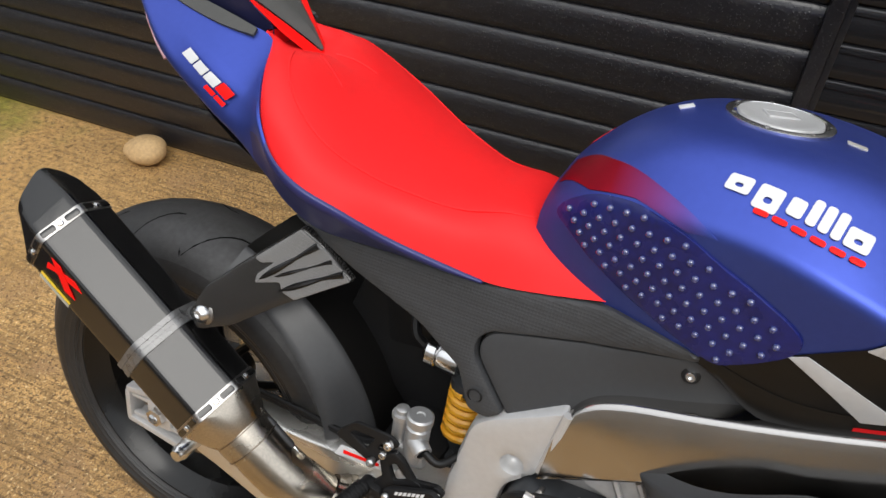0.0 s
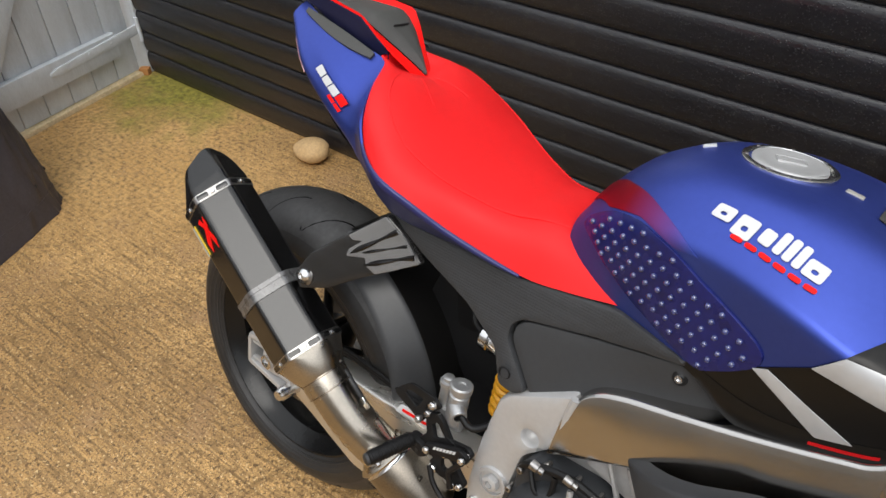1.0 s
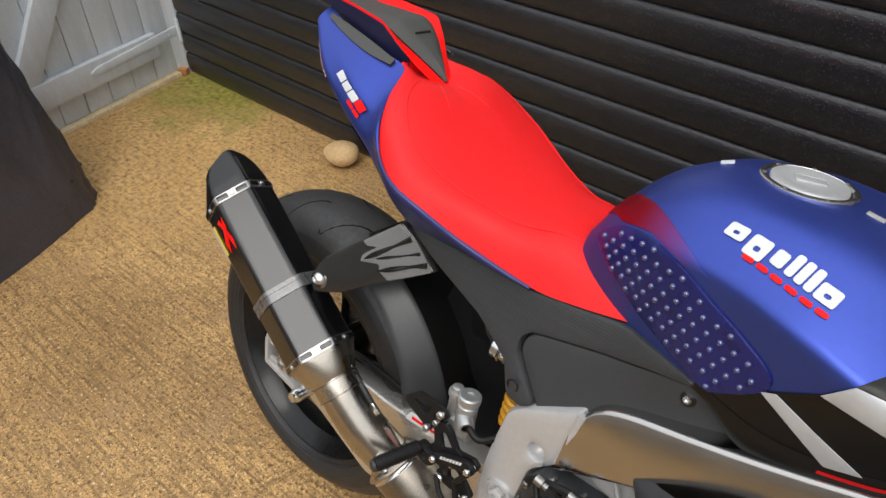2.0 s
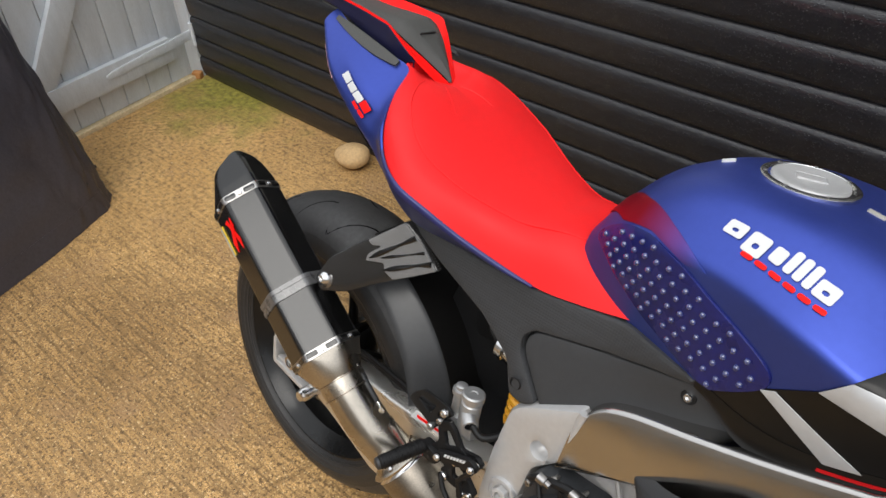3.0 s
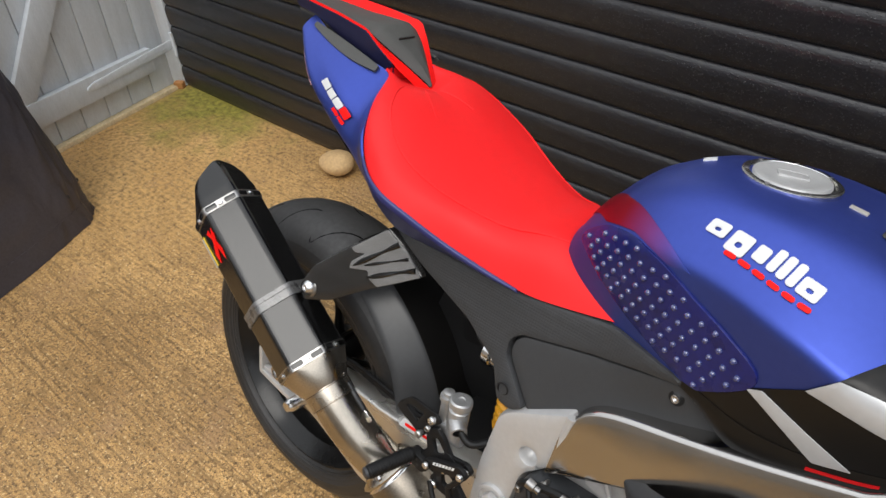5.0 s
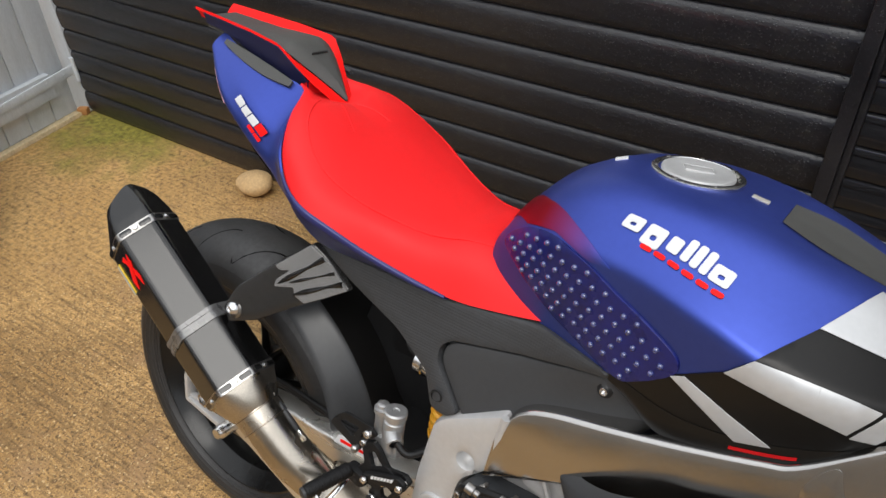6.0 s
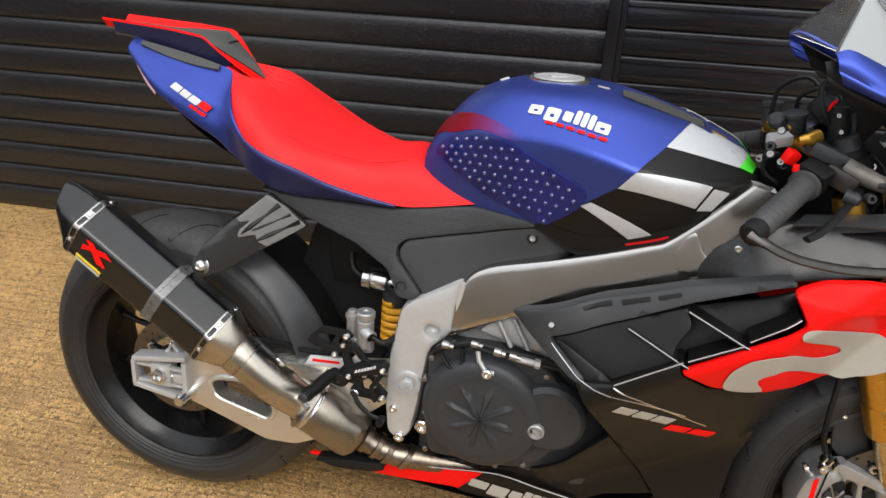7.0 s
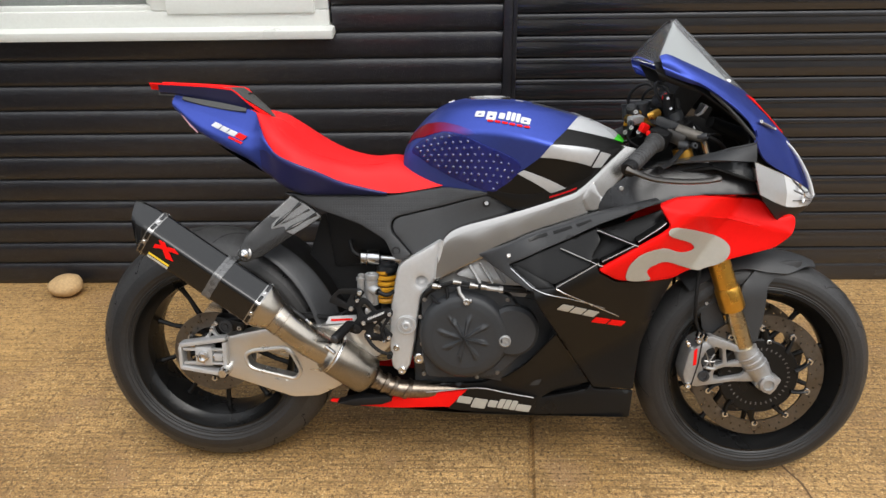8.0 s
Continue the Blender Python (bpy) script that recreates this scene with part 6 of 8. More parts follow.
# ---- tank ----
TANK = [
    (0.528, [(0, 0.860), (0.040, 0.858), (0.074, 0.848), (0.084, 0.832), (0.080, 0.800)]),
    (0.550, [(0, 0.900), (0.055, 0.893), (0.092, 0.866), (0.098, 0.842), (0.092, 0.795)]),
    (0.60, [(0, 0.950), (0.070, 0.940), (0.122, 0.892), (0.122, 0.850), (0.105, 0.778)]),
    (0.66, [(0, 0.977), (0.085, 0.968), (0.148, 0.908), (0.142, 0.855), (0.118, 0.766)]),
    (0.74, [(0, 0.983), (0.098, 0.978), (0.166, 0.910), (0.156, 0.852), (0.138, 0.758)]),
    (0.82, [(0, 0.972), (0.100, 0.974), (0.184, 0.898), (0.168, 0.840), (0.150, 0.748)]),
    (0.90, [(0, 0.950), (0.090, 0.958), (0.190, 0.880), (0.176, 0.830), (0.152, 0.765)]),
    (0.98, [(0, 0.926), (0.070, 0.934), (0.170, 0.870), (0.160, 0.840), (0.150, 0.800)]),
    (1.05, [(0, 0.896), (0.052, 0.900), (0.128, 0.872), (0.124, 0.862), (0.120, 0.852)]),
    (1.075, [(0, 0.868), (0.045, 0.868), (0.100, 0.862), (0.100, 0.858), (0.10, 0.852)]),
]
tank = part("fuel_tank", loft(TANK, 8, radii=(0.03, 0.012, 0.03)), BLUE, BIKE, "satin blue fuel tank with black and white stripes")
TCOLS = [spline([(x, -pts[i][0], pts[i][1]) for x, pts in TANK], 8) for i in range(5)]
TROWS = [corner_line(list(r), (0.03, 0.012, 0.03)) for r in zip(*TCOLS)]
TLEN = []
for trow in TROWS:
    run = [0.0]
    for p, q in zip(trow, trow[1:]):
        run.append(run[-1] + (q - p).length)
    TLEN.append([v / run[-1] for v in run])


def on_row(i, f):
    run, trow = TLEN[i], TROWS[i]
    for j in range(len(run) - 1):
        if f <= run[j + 1] or j == len(run) - 2:
            return trow[j].lerp(trow[j + 1], clamp((f - run[j]) / max(run[j + 1] - run[j], 1e-9)))


def tank_point(x, s):
    """A point of the tank's right flank: x, and s from its middle line (0) to its lower edge (0.3)."""
    f = clamp(s / 0.3)
    for i in range(len(TROWS) - 1):
        if x <= TROWS[i + 1][0].x or i == len(TROWS) - 2:
            a, b = TROWS[i][0].x, TROWS[i + 1][0].x
            return on_row(i, f).lerp(on_row(i + 1, f), clamp((x - a) / (b - a)))


def tank_normal(x, s):
    du = tank_point(x + 0.004, s) - tank_point(x - 0.004, s)
    dv = tank_point(x, min(s + 0.004, 0.3)) - tank_point(x, max(s - 0.004, 0))
    n = du.cross(dv).normalized()
    return n if n.y < 0 or (abs(n.y) < 0.2 and n.z > 0) else -n


def on_tank(lift, sd=-1):
    def place(x, s, d):
        p = tank_point(x, s) + tank_normal(x, s) * (lift - d)
        return Vector((p.x, -sd * p.y, p.z))
    return place


def tank_decal(name, outline, material, lift, label="", step=0.01, corner=0.002, parent=None, sides=(-1, 1), thick=0.0006, r=0.0003, holes=()):
    for sd in sides:
        bm = panel(outline, 0, thick, r, sd, step, holes=list(holes), corner=corner, place=on_tank(lift, sd))
        bmesh.ops.recalc_face_normals(bm, faces=bm.faces)
        ob = part(name, bm, material, parent or tank, label)
    return ob


SEEN = {}


def tank_level(x, s):
    p = tank_point(x, s)
    return p.z + 0.6 * p.y


def tank_s(x, q):
    """The s at which the flank, from the middle line down, comes to the level q."""
    key = (round(x, 5), round(q, 5))
    if key not in SEEN:
        lo, hi = 0.0, 0.3
        for _ in range(16):
            mid = (lo + hi) / 2
            lo, hi = (mid, hi) if tank_level(x, mid) > q else (lo, mid)
        SEEN[key] = (lo + hi) / 2
    return SEEN[key]


def tank_stripe(name, outline, material, lift, label=""):
    """A graphic whose edges run straight over the tank's flank."""
    for sd in (-1, 1):
        place = on_tank(lift, sd)
        bm = panel([(x, tank_level(x, v)) for x, v in outline], 0, 0.0006, 0.0003, sd, 0.010, corner=0.001, place=lambda x, q, d: place(x, tank_s(x, q), d))
        bmesh.ops.recalc_face_normals(bm, faces=bm.faces)
        part(name, bm, material, tank, label)


tank_stripe("black_band", T_BLACK, BLACKP, 0.0016, "black graphic band")
for q, m in ((T_STRIPE_A, STRIPEGREY), (T_STRIPE_B, STRIPEGREY), (T_STRIPE_C, STRIPEGREY), (T_STRIPE_D, STRIPEGREY), (T_GREEN, GREEN)):
    tank_stripe("stripe", q, m, 0.0034)


# black skirt between tank and frame, with a short red dash
def skirt(x0, x1, out, n):
    rows = []
    for k in range(n + 1):
        x = x0 + (x1 - x0) * k / n
        q, p = tank_point(x, 0.288) + tank_normal(x, 0.288) * (out - 0.0018), tank_point(x, 0.2965)
        deep = 0.022 * smooth_step(p.x, 0.73, 0.81) * (1 - smooth_step(p.x, 0.93, 1.0))
        rows.append([tuple(q), (p.x, p.y - out, p.z + 0.001), (p.x, p.y - out + 0.001, p.z - 0.004 - 0.5 * deep), (p.x, p.y - out + 0.006, p.z - 0.006 - deep)])
    return rows


for sd in (-1, 1):
    sk = part("tank_skirt", shell(grid([[(x, -sd * y, z) for x, y, z in r] for r in skirt(0.735, 1.072, 0.0042, 30)]), 0.003), BLACKP, tank, "black lower rim")
    part("red_dash", shell(grid([[(x, -sd * (y + (v - y) * f), z + (w - z) * f) for (x, y, z), (u, v, w) in [(r[1], r[2])] for f in (0.35, 0.60)] for r in skirt(0.882, 0.945, 0.0050, 10)]), 0.001), DASHRED, sk, "short dark red dash")


def red_to_blue():
    """Deep red that turns into the blue along x."""
    m = surface("deep_red_fade", (0.26, 0.004, 0.016), 0.41, 0.6, 0.06, spec=0.15)
    n, l = m.node_tree.nodes, m.node_tree.links
    b = n["Principled BSDF"]
    red = b.inputs["Base Color"].links[0].from_socket
    tc, sp, mr, mx = (n.new("ShaderNode" + k) for k in ("TexCoord", "SeparateXYZ", "MapRange", "Mix"))
    l.new(tc.outputs["Object"], sp.inputs[0])
    l.new(sp.outputs["X"], mr.inputs["Value"])
    mr.inputs["From Min"].default_value, mr.inputs["From Max"].default_value = 0.599, 0.703
    mx.data_type = "RGBA"
    mx.inputs["B"].default_value = (0.048, 0.076, 0.345, 1)
    l.new(mr.outputs[0], mx.inputs["Factor"])
    l.new(red, mx.inputs["A"])
    l.new(mx.outputs["Result"], b.inputs["Base Color"])
    return m


tank_decal("rear_flash", T_FLASH, red_to_blue(), 0.0014, "deep red flash fading into the blue")
# grip pad with clear nubs
tank_decal("grip_pad", T_PAD, PADCLEAR, 0.0030, "translucent dark tank grip pad with clear nubs", 0.01, 0.014, None, (-1, 1), 0.002, 0.0012)
near_pad = [o for o in tank.children if o.name.startswith("grip_pad")][0]
loop = [Vector(p) for p in T_PAD]
for i in range(24):
    for j in range(12):
        x = 0.548 + 0.0175 * i + (0.00875 if j % 2 else 0)
        s = 0.125 + 0.0145 * j
        if inside((x, s), loop) and edge_distance(Vector((x, s)), loop) > 0.007:
            part("nub", lathe([(0, 0.0040), (0.0018, 0.0038), (0.0032, 0.0028), (0.0040, 0.0014), (0.0042, 0)], tank_point(x, s) + tank_normal(x, s) * 0.0030, tank_normal(x, s), 8), NUB, near_pad)


def word_bars(spec, x0, z0, x1, z1, height, hw, material, parent, lift=0.0022, slope=0.25, name="mark_bar"):
    """A word drawn as plain bars: widths and relative heights along a base line."""
    d = Vector((x1 - x0, z1 - z0))
    up = Vector((-d.y, d.x)).normalized() * height
    total = sum(w for w, lo, hi in spec)
    at = 0.0
    for w, lo, hi in spec:
        a, b = at / total, (at + w * 0.90) / total
        at += w
        q = [Vector((x0, z0)) + d * f + up * g + d.normalized() * height * slope * g for f, g in ((a, lo), (b, lo), (b, hi), (a, hi))]
        part(name, panel([tuple(p) for p in q], lifted(hw, lift), 0.0006, 0.0002, -1, 0.006, corner=height * 0.12), material, parent)


def word_on_tank(spec, quad, material, lift):
    """The same on the tank: quad is base start, base end, top end, top start."""
    a, b, c, d = (Vector(p) for p in quad)
    total, at = sum(w for w, lo, hi in spec), 0.0
    for w, lo, hi in spec:
        f0, f1 = at / total, (at + w * 0.80) / total
        at += w
        q = [a.lerp(b, f) + (d.lerp(c, f) - a.lerp(b, f)) * g for f, g in ((f0, lo), (f1, lo), (f1, hi), (f0, hi))]
        # the broad bars are open in the middle
        mid = [[q[0].lerp(q[1], u).lerp(q[3].lerp(q[2], u), v) for u, v in ((0.34, 0.30), (0.66, 0.30), (0.66, 0.55), (0.34, 0.55))]] if w == 1 and total < 6 else []
        tank_decal("mark_bar", [tuple(p) for p in q], material, lift, "", 0.004, 0.0035, None, (-1,), 0.0006, 0.0003, holes=[[tuple(p) for p in m] for m in mid])


WORD = [(1, 0, 0.68), (1, -0.28, 0.68), (0.62, 0, 0.68), (0.40, 0, 0.95), (0.40, 0, 0.95), (0.40, 0, 0.95), (1, 0, 0.68)]
word_on_tank(WORD, T_LOGO, WHITE, 0.0022)
word_on_tank([(1, 0, 1)] * 6, T_SUB, RED, 0.0022)


def tail_hw(x, z):
    """Half width of the tail's flank."""
    for (xa, pa), (xb, pb) in zip(TAIL, TAIL[1:]):
        if xa <= x <= xb:
            f = (x - xa) / (xb - xa)
            row = [(ha + (hb - ha) * f, za + (zb - za) * f) for (ha, za), (hb, zb) in zip(pa, pb)][:3]
            if z >= row[0][1]:
                return row[0][0]
            for (h0, z0), (h1, z1) in zip(row, row[1:]):
                if z1 <= z <= z0:
                    return h0 + (h1 - h0) * (z - z0) / (z1 - z0)
            return row[-1][0]
    return 0.1


word_bars([(1, 0, 1), (0.9, 0, 1), (1, 0, 1)], 0.060, 0.919, 0.122, 0.893, 0.0125, tail_hw, WHITE, BIKE, 0.004, 0.5)
word_bars([(1, 0, 1)], 0.122, 0.894, 0.144, 0.884, 0.0135, tail_hw, RED, BIKE, 0.0042, 0.5)
word_bars([(1, 0, 1)] * 2, 0.104, 0.891, 0.140, 0.876, 0.0055, tail_hw, RED, BIKE, 0.0038, 0.5)

# filler cap, badge and knee of the tank top
CAPC = Vector((0.735, 0.006, 0.9822))
cap_ = part("filler_cap", lathe([(-0.012, 0.055), (0.000, 0.055), (0.0018, 0.052), (0.0015, 0.048), (-0.001, 0.046), (-0.001, 0)], CAPC, (-0.01, 0, 1), 40), STEEL, tank, "silver round filler cap")
part("cap_lid", lathe([(-0.001, 0.044), (0.0022, 0.043), (0.0032, 0.037), (0.0026, 0.035), (0.0028, 0)], CAPC, (-0.01, 0, 1), 40), CASTALU, cap_)
part("cap_flap", block((0.034, 0.018, 0.002), Matrix.Translation(CAPC + Vector((0.0, 0, 0.0034))) @ pose(0, 0, 0, 0, 1, 25), 0.002), CASTALU, cap_)
for k in range(7):
    a = math.tau * k / 7
    bolt(cap_, CAPC + Vector((0.050 * math.cos(a), 0.050 * math.sin(a), 0.0012)), 0.0026, (0, 0, 1), DULLSTEEL, "cap_screw", 0.001)
part("tank_badge", block((0.016, 0.010, 0.002), pose(0.642, 0, 0.9725, 0, -18, 20), 0.0008), WHITE, tank)
part("tank_mark", block((0.020, 0.010, 0.002), pose(0.812, 0.0, 0.9745, 0, 8, 0), 0.0006), SILVER, tank)
rec = loft([(0.845, [(0, 0.9680), (0.025, 0.9690), (0.035, 0.9695)]), (0.90, [(0, 0.9520), (0.036, 0.9545), (0.048, 0.9560)]), (0.985, [(0, 0.9265), (0.026, 0.9285), (0.034, 0.9300)])], 5, 3)
part("top_pad", rec, GREYPAD, tank, "smooth dark grey pad on the tank top")
part("gold_badge", block((0.028, 0.018, 0.002), pose(1.008, -0.012, 0.9185, 0, 22, 0), 0.0006), GOLD, tank)

# ---- engine ----
ENG = part("engine_block", block((0.34, 0.30, 0.24), pose(0.73, 0, 0.40, 0, 8, 0), 0.03), DARKMETAL, BIKE, "dark grey V engine")
part("rear_cylinder", block((0.20, 0.28, 0.20), pose(0.72, 0, 0.545, 0, -25, 0), 0.02), HEADALU, ENG)
part("crankcase", block((0.34, 0.24, 0.10), pose(0.72, 0, 0.28), 0.02), DARKMETAL, ENG)
part("front_cylinder", block((0.20, 0.28, 0.20), pose(0.92, 0, 0.47, 0, 40, 0), 0.02), DARKMETAL, ENG)
CC = (0.683, -0.150, 0.417)
clutch = part("clutch_cover", lathe([(0, 0.112), (0.030, 0.112), (0.036, 0.108), (0.046, 0.106), (0.052, 0.100), (0.055, 0.090), (0.057, 0.05), (0.058, 0)], CC, (0, -1, 0), 56), DARKMETAL, BIKE, "dark grey clutch cover with a raised star")
# the raised star: eight soft wedges that taper outwards
star = []
for i in range(15):
    r = 0.004 + 0.074 * i / 14
    row = []
    for k in range(128):
        t = math.tau * k / 128
        edge = abs(((t / math.tau * 8 + 0.3) % 1) - 0.5) * 2
        reach = 0.070 - 0.012 * (int(t / math.tau * 8 + 0.3) % 3) / 2
        lift = 0.0062 * smooth_step(edge, 0.42 + 0.30 * r / 0.078, 0.80) * (1 - smooth_step(r, reach - 0.02, reach)) + 0.0030 * (1 - smooth_step(r, 0.012, 0.032))
        row.append((CC[0] + r * math.cos(t), CC[1] - 0.0572 - lift, CC[2] + r * math.sin(t)))
    star.append(row)
part("star_boss", grid(star, closed=True), DARKMETAL, clutch, "raised star on the clutch cover")
part("clutch_flange", panel([(0.578, 0.510), (0.60, 0.535), (0.70, 0.540), (0.79, 0.52), (0.83, 0.47), (0.845, 0.42), (0.82, 0.36), (0.77, 0.31), (0.72, 0.300), (0.585, 0.300), (0.575, 0.38)], 0.178, 0.03, 0.006, corner=0.02), DARKMETAL, BIKE, "dark engine side casing")
part("pump_cover", lathe([(0, 0.066), (0.02, 0.064), (0.028, 0.056), (0.030, 0.03), (0.030, 0)], (0.800, -0.170, 0.430), (0, -1, 0), 40), DARKMETAL, BIKE, "round dark oil pump cover")
oil = part("oil_filler", lathe([(0, 0.0145), (0.008, 0.0145), (0.010, 0.012), (0.004, 0.010), (0.004, 0)], (0.782, -0.200, 0.410), (0, -1, 0), 18), HEADALU, BIKE, "steel oil filler plug")
part("oil_filler_slot", block((0.017, 0.005, 0.004), pose(0.782, -0.206, 0.410, 0, 40, 0), 0.001), HEADALU, oil)
for x, z in ((0.585, 0.505), (0.62, 0.538), (0.665, 0.545), (0.70, 0.540), (0.787, 0.508), (0.582, 0.310), (0.574, 0.46), (0.578, 0.39), (0.715, 0.305), (0.83, 0.455), (0.765, 0.318)):
    bolt(BIKE, (x, -0.178, z), 0.0055, material=DULLSTEEL, name="casing_bolt", h=0.006)
clip = part("clutch_arm", tube([(0.668, -0.20, 0.545), (0.672, -0.205, 0.53), (0.686, -0.208, 0.512), (0.700, -0.208, 0.512)], 0.0045, 8), HEADALU, BIKE, "dull steel clutch release arm")
bolt(clip, (0.688, -0.21, 0.510), 0.009, h=0.006)
for pts, r in (([(0.58, -0.17, 0.50), (0.60, -0.185, 0.53), (0.66, -0.19, 0.552), (0.72, -0.19, 0.545), (0.83, -0.19, 0.54)], 0.006), ([(0.60, -0.18, 0.515), (0.62, -0.195, 0.50), (0.64, -0.195, 0.51), (0.64, -0.19, 0.54)], 0.004), ([(0.66, -0.195, 0.548), (0.75, -0.195, 0.538), (0.85, -0.19, 0.530)], 0.004)):
    part("cable", tube(spline(pts, 6), r, 8), MATBLACK, BIKE)
part("cable_adjuster", lathe([(0, 0.006), (0.03, 0.006), (0.031, 0.009), (0.04, 0.009)], (0.735, -0.196, 0.541), (1, 0, -0.08), 8), HEADALU, BIKE)
for x, z, r in ((0.605, 0.545, 0.007), (0.655, 0.556, 0.006), (0.695, 0.548, 0.008), (0.722, 0.545, 0.007)):
    part("cable_ferrule", lathe([(0, 0.0), (0, r), (0.012, r), (0.013, r * 0.7), (0.020, r * 0.7), (0.020, 0)], (x, -0.197, z), (1, 0, -0.15), 12), DULLSTEEL, BIKE)
head = part("cylinder_head_cover", panel([(0.655, 0.560), (0.70, 0.600), (0.76, 0.622), (0.83, 0.56), (0.84, 0.53), (0.72, 0.545)], lambda x, z: 0.165 - 0.25 * (z - 0.53), 0.05, 0.008, corner=0.012), HEADALU, BIKE, "ribbed dull aluminium cylinder head")
for k in range(4):
    x = 0.70 + 0.03 * k
    part("head_rib", tube([(x - 0.01, -0.160, 0.595), (x + 0.02, -0.168, 0.545)], 0.004, 6), HEADALU, head)

# ---- fairing ----
def shoulder_hw(x, z):
    return max(0.165, fairing_hw(x, z))


def red_hw(x, z):
    (xa, za), (xb, zb) = RIDGE
    ridge = za + (zb - za) * (x - xa) / (xb - xa)
    return fairing_hw(x, z) + 0.004 + 0.013 * math.exp(-abs(z - ridge) / 0.03)


for sd in (-1, 1):
    fb = part("fairing_shoulder", panel(SHOULDER, shoulder_hw, 0.022, 0.004, sd), PLASTIC, BIKE, "dark grey fairing shoulder strip")
    if sd < 0:
        for q in (SLOT_A, SLOT_B, SLOT_C):
            part("slot", panel(q, lifted(shoulder_hw, 0.0010), 0.002, 0.0004, sd, corner=0.002), BLACKP, fb)
    vent = part("vent_duct", panel(VENT_FLOOR, lifted(fairing_hw, -0.05), 0.004, 0.002, sd), DUCTGREY, BIKE, "dark grey inner vent duct")
    part("vent_panel", panel(VENT_PANEL, lifted(fairing_hw, -0.010), 0.004, 0.002, sd, corner=0.006), BLACKP, vent, "satin black panel beside the vent")
    for (p0, p1) in (SLAT_A, SLAT_B, SLAT_C, SLAT_D, SLAT_E):
        rows = []
        for k in range(8):
            x, z = p0[0] + (p1[0] - p0[0]) * k / 7, p0[1] + (p1[1] - p0[1]) * k / 7
            w = fairing_hw(x, z)
            rows.append([(x, sd * (w + 0.001), z), (x + 0.004, sd * (w - 0.052), z - 0.004)])
        slat = part("vent_slat", shell(grid(rows), 0.0035), BLACKP, vent)
        part("slat_edge", tube([r[0] for r in rows], 0.0012, 6), HEADALU, slat)
    part("side_fairing", panel(SIDE_PANEL, fairing_hw, 0.004, 0.004, sd), BLACKP, BIKE, "satin black side fairing panel")
    part("fairing_wedge", panel(WEDGE, lifted(fairing_hw, -0.008), 0.004, 0.003, sd), BLACKP, BIKE)
    part("lower_fairing", panel(LOWER, lifted(fairing_hw, -0.006), 0.004, 0.004, sd, holes=[LOW_VENT]), BLACKP, BIKE, "satin black lower fairing")
    part("lower_vent", panel([(x + 0.3 * (x - 0.95), z + 0.3 * (z - 0.26)) for x, z in LOW_VENT], lifted(fairing_hw, -0.035), 0.003, 0.001, sd), MATBLACK, BIKE)
    part("belly_pan", panel(BELLY, lambda x, z: 0.140 + 0.15 * (z - 0.215), 0.004, 0.003, sd, corner=0.004), RED, BIKE, "red belly pan edge")
    part("upper_inner_fairing", panel(INNER_FAIRING, inner_hw, 0.005, 0.004, sd), GLOSSGREY, BIKE, "dark grey inner fairing panel")
    rp = part("red_wing_panel", panel(RED_PANEL, red_hw, 0.006, 0.005, sd, 0.010, corner=0.012), RED, BIKE, "bright red upper fairing panel with a grey graphic")
    part("red_upper_facet", panel(RED_TOP, lambda x, z: red_hw(x, z) + 0.0035 - 0.25 * max(0, z - 0.70 + 0.23 * (x - 1.30)), 0.004, 0.003, sd, 0.012, corner=0.010), RED, rp)
    part("swoosh_graphic", panel([tuple(p) for p in spline([Vector(q) for q in SWOOSH], 4, True)], lifted(red_hw, 0.0034), 0.0012, 0.0003, sd, 0.008, corner=0.002), SILVER, rp, "grey curved graphic")
    bolt(BIKE, (0.786, sd * shoulder_hw(0.786, 0.629), 0.629), 0.0052, (0, sd, 0.5), DULLSTEEL, "fairing_screw")
    bolt(BIKE, (1.045, sd * inner_hw(1.045, 0.783), 0.783), 0.006, (0, sd, 0), STEEL, "fairing_screw")
part("radiator_core", block((0.04, 0.26, 0.30), pose(1.04, 0, 0.50, 0, -15, 0), 0.01), MATBLACK, BIKE, "black radiator behind the fairing")
part("belly_floor", loft([(0.36, [(0, 0.19), (0.08, 0.19), (0.12, 0.205)]), (0.6, [(0, 0.17), (0.10, 0.172), (0.14, 0.19)]), (0.86, [(0, 0.165), (0.10, 0.168), (0.14, 0.185)]), (1.09, [(0, 0.175), (0.10, 0.178), (0.15, 0.19)])], 4, 3, cap=False), MATBLACK, BIKE)
# black piece that draws the catalyst's shadow over the belly pan
part("belly_shadow", panel([(0.352, 0.214), (0.41, 0.231), (0.492, 0.238), (0.498, 0.224), (0.47, 0.214), (0.40, 0.208)], 0.163, 0.03, 0.003, corner=0.005), MATBLACK, BIKE, "black wedge standing for the catalyst's shadow")
BELLY_W = lambda x, z: 0.140 + 0.15 * (z - 0.215)
part("belly_black", panel(BELLY_BLACK, lifted(BELLY_W, 0.0012), 0.0008, 0.0003, -1), BLACKP, BIKE, "black end of the belly pan")
part("belly_trim", tube([(x, -0.1435 - 0.15 * (z - 0.215), z + 0.002) for x, z in [tuple(q) for q in spline([Vector(v) for v in BELLY_TRIM], 4)]], 0.0013, 6), HEADALU, BIKE)
word_bars(WORD, *BELLY_MARK[0], *BELLY_MARK[1], 0.030, BELLY_W, SILVER, BIKE, 0.0028)
word_bars([(1, 0, 1), (1, 0, 1), (1, 0, 1)], *SIDE_MARK[0], *SIDE_MARK[1], 0.018, fairing_hw, SILVER, BIKE, 0.0016, 0.5)
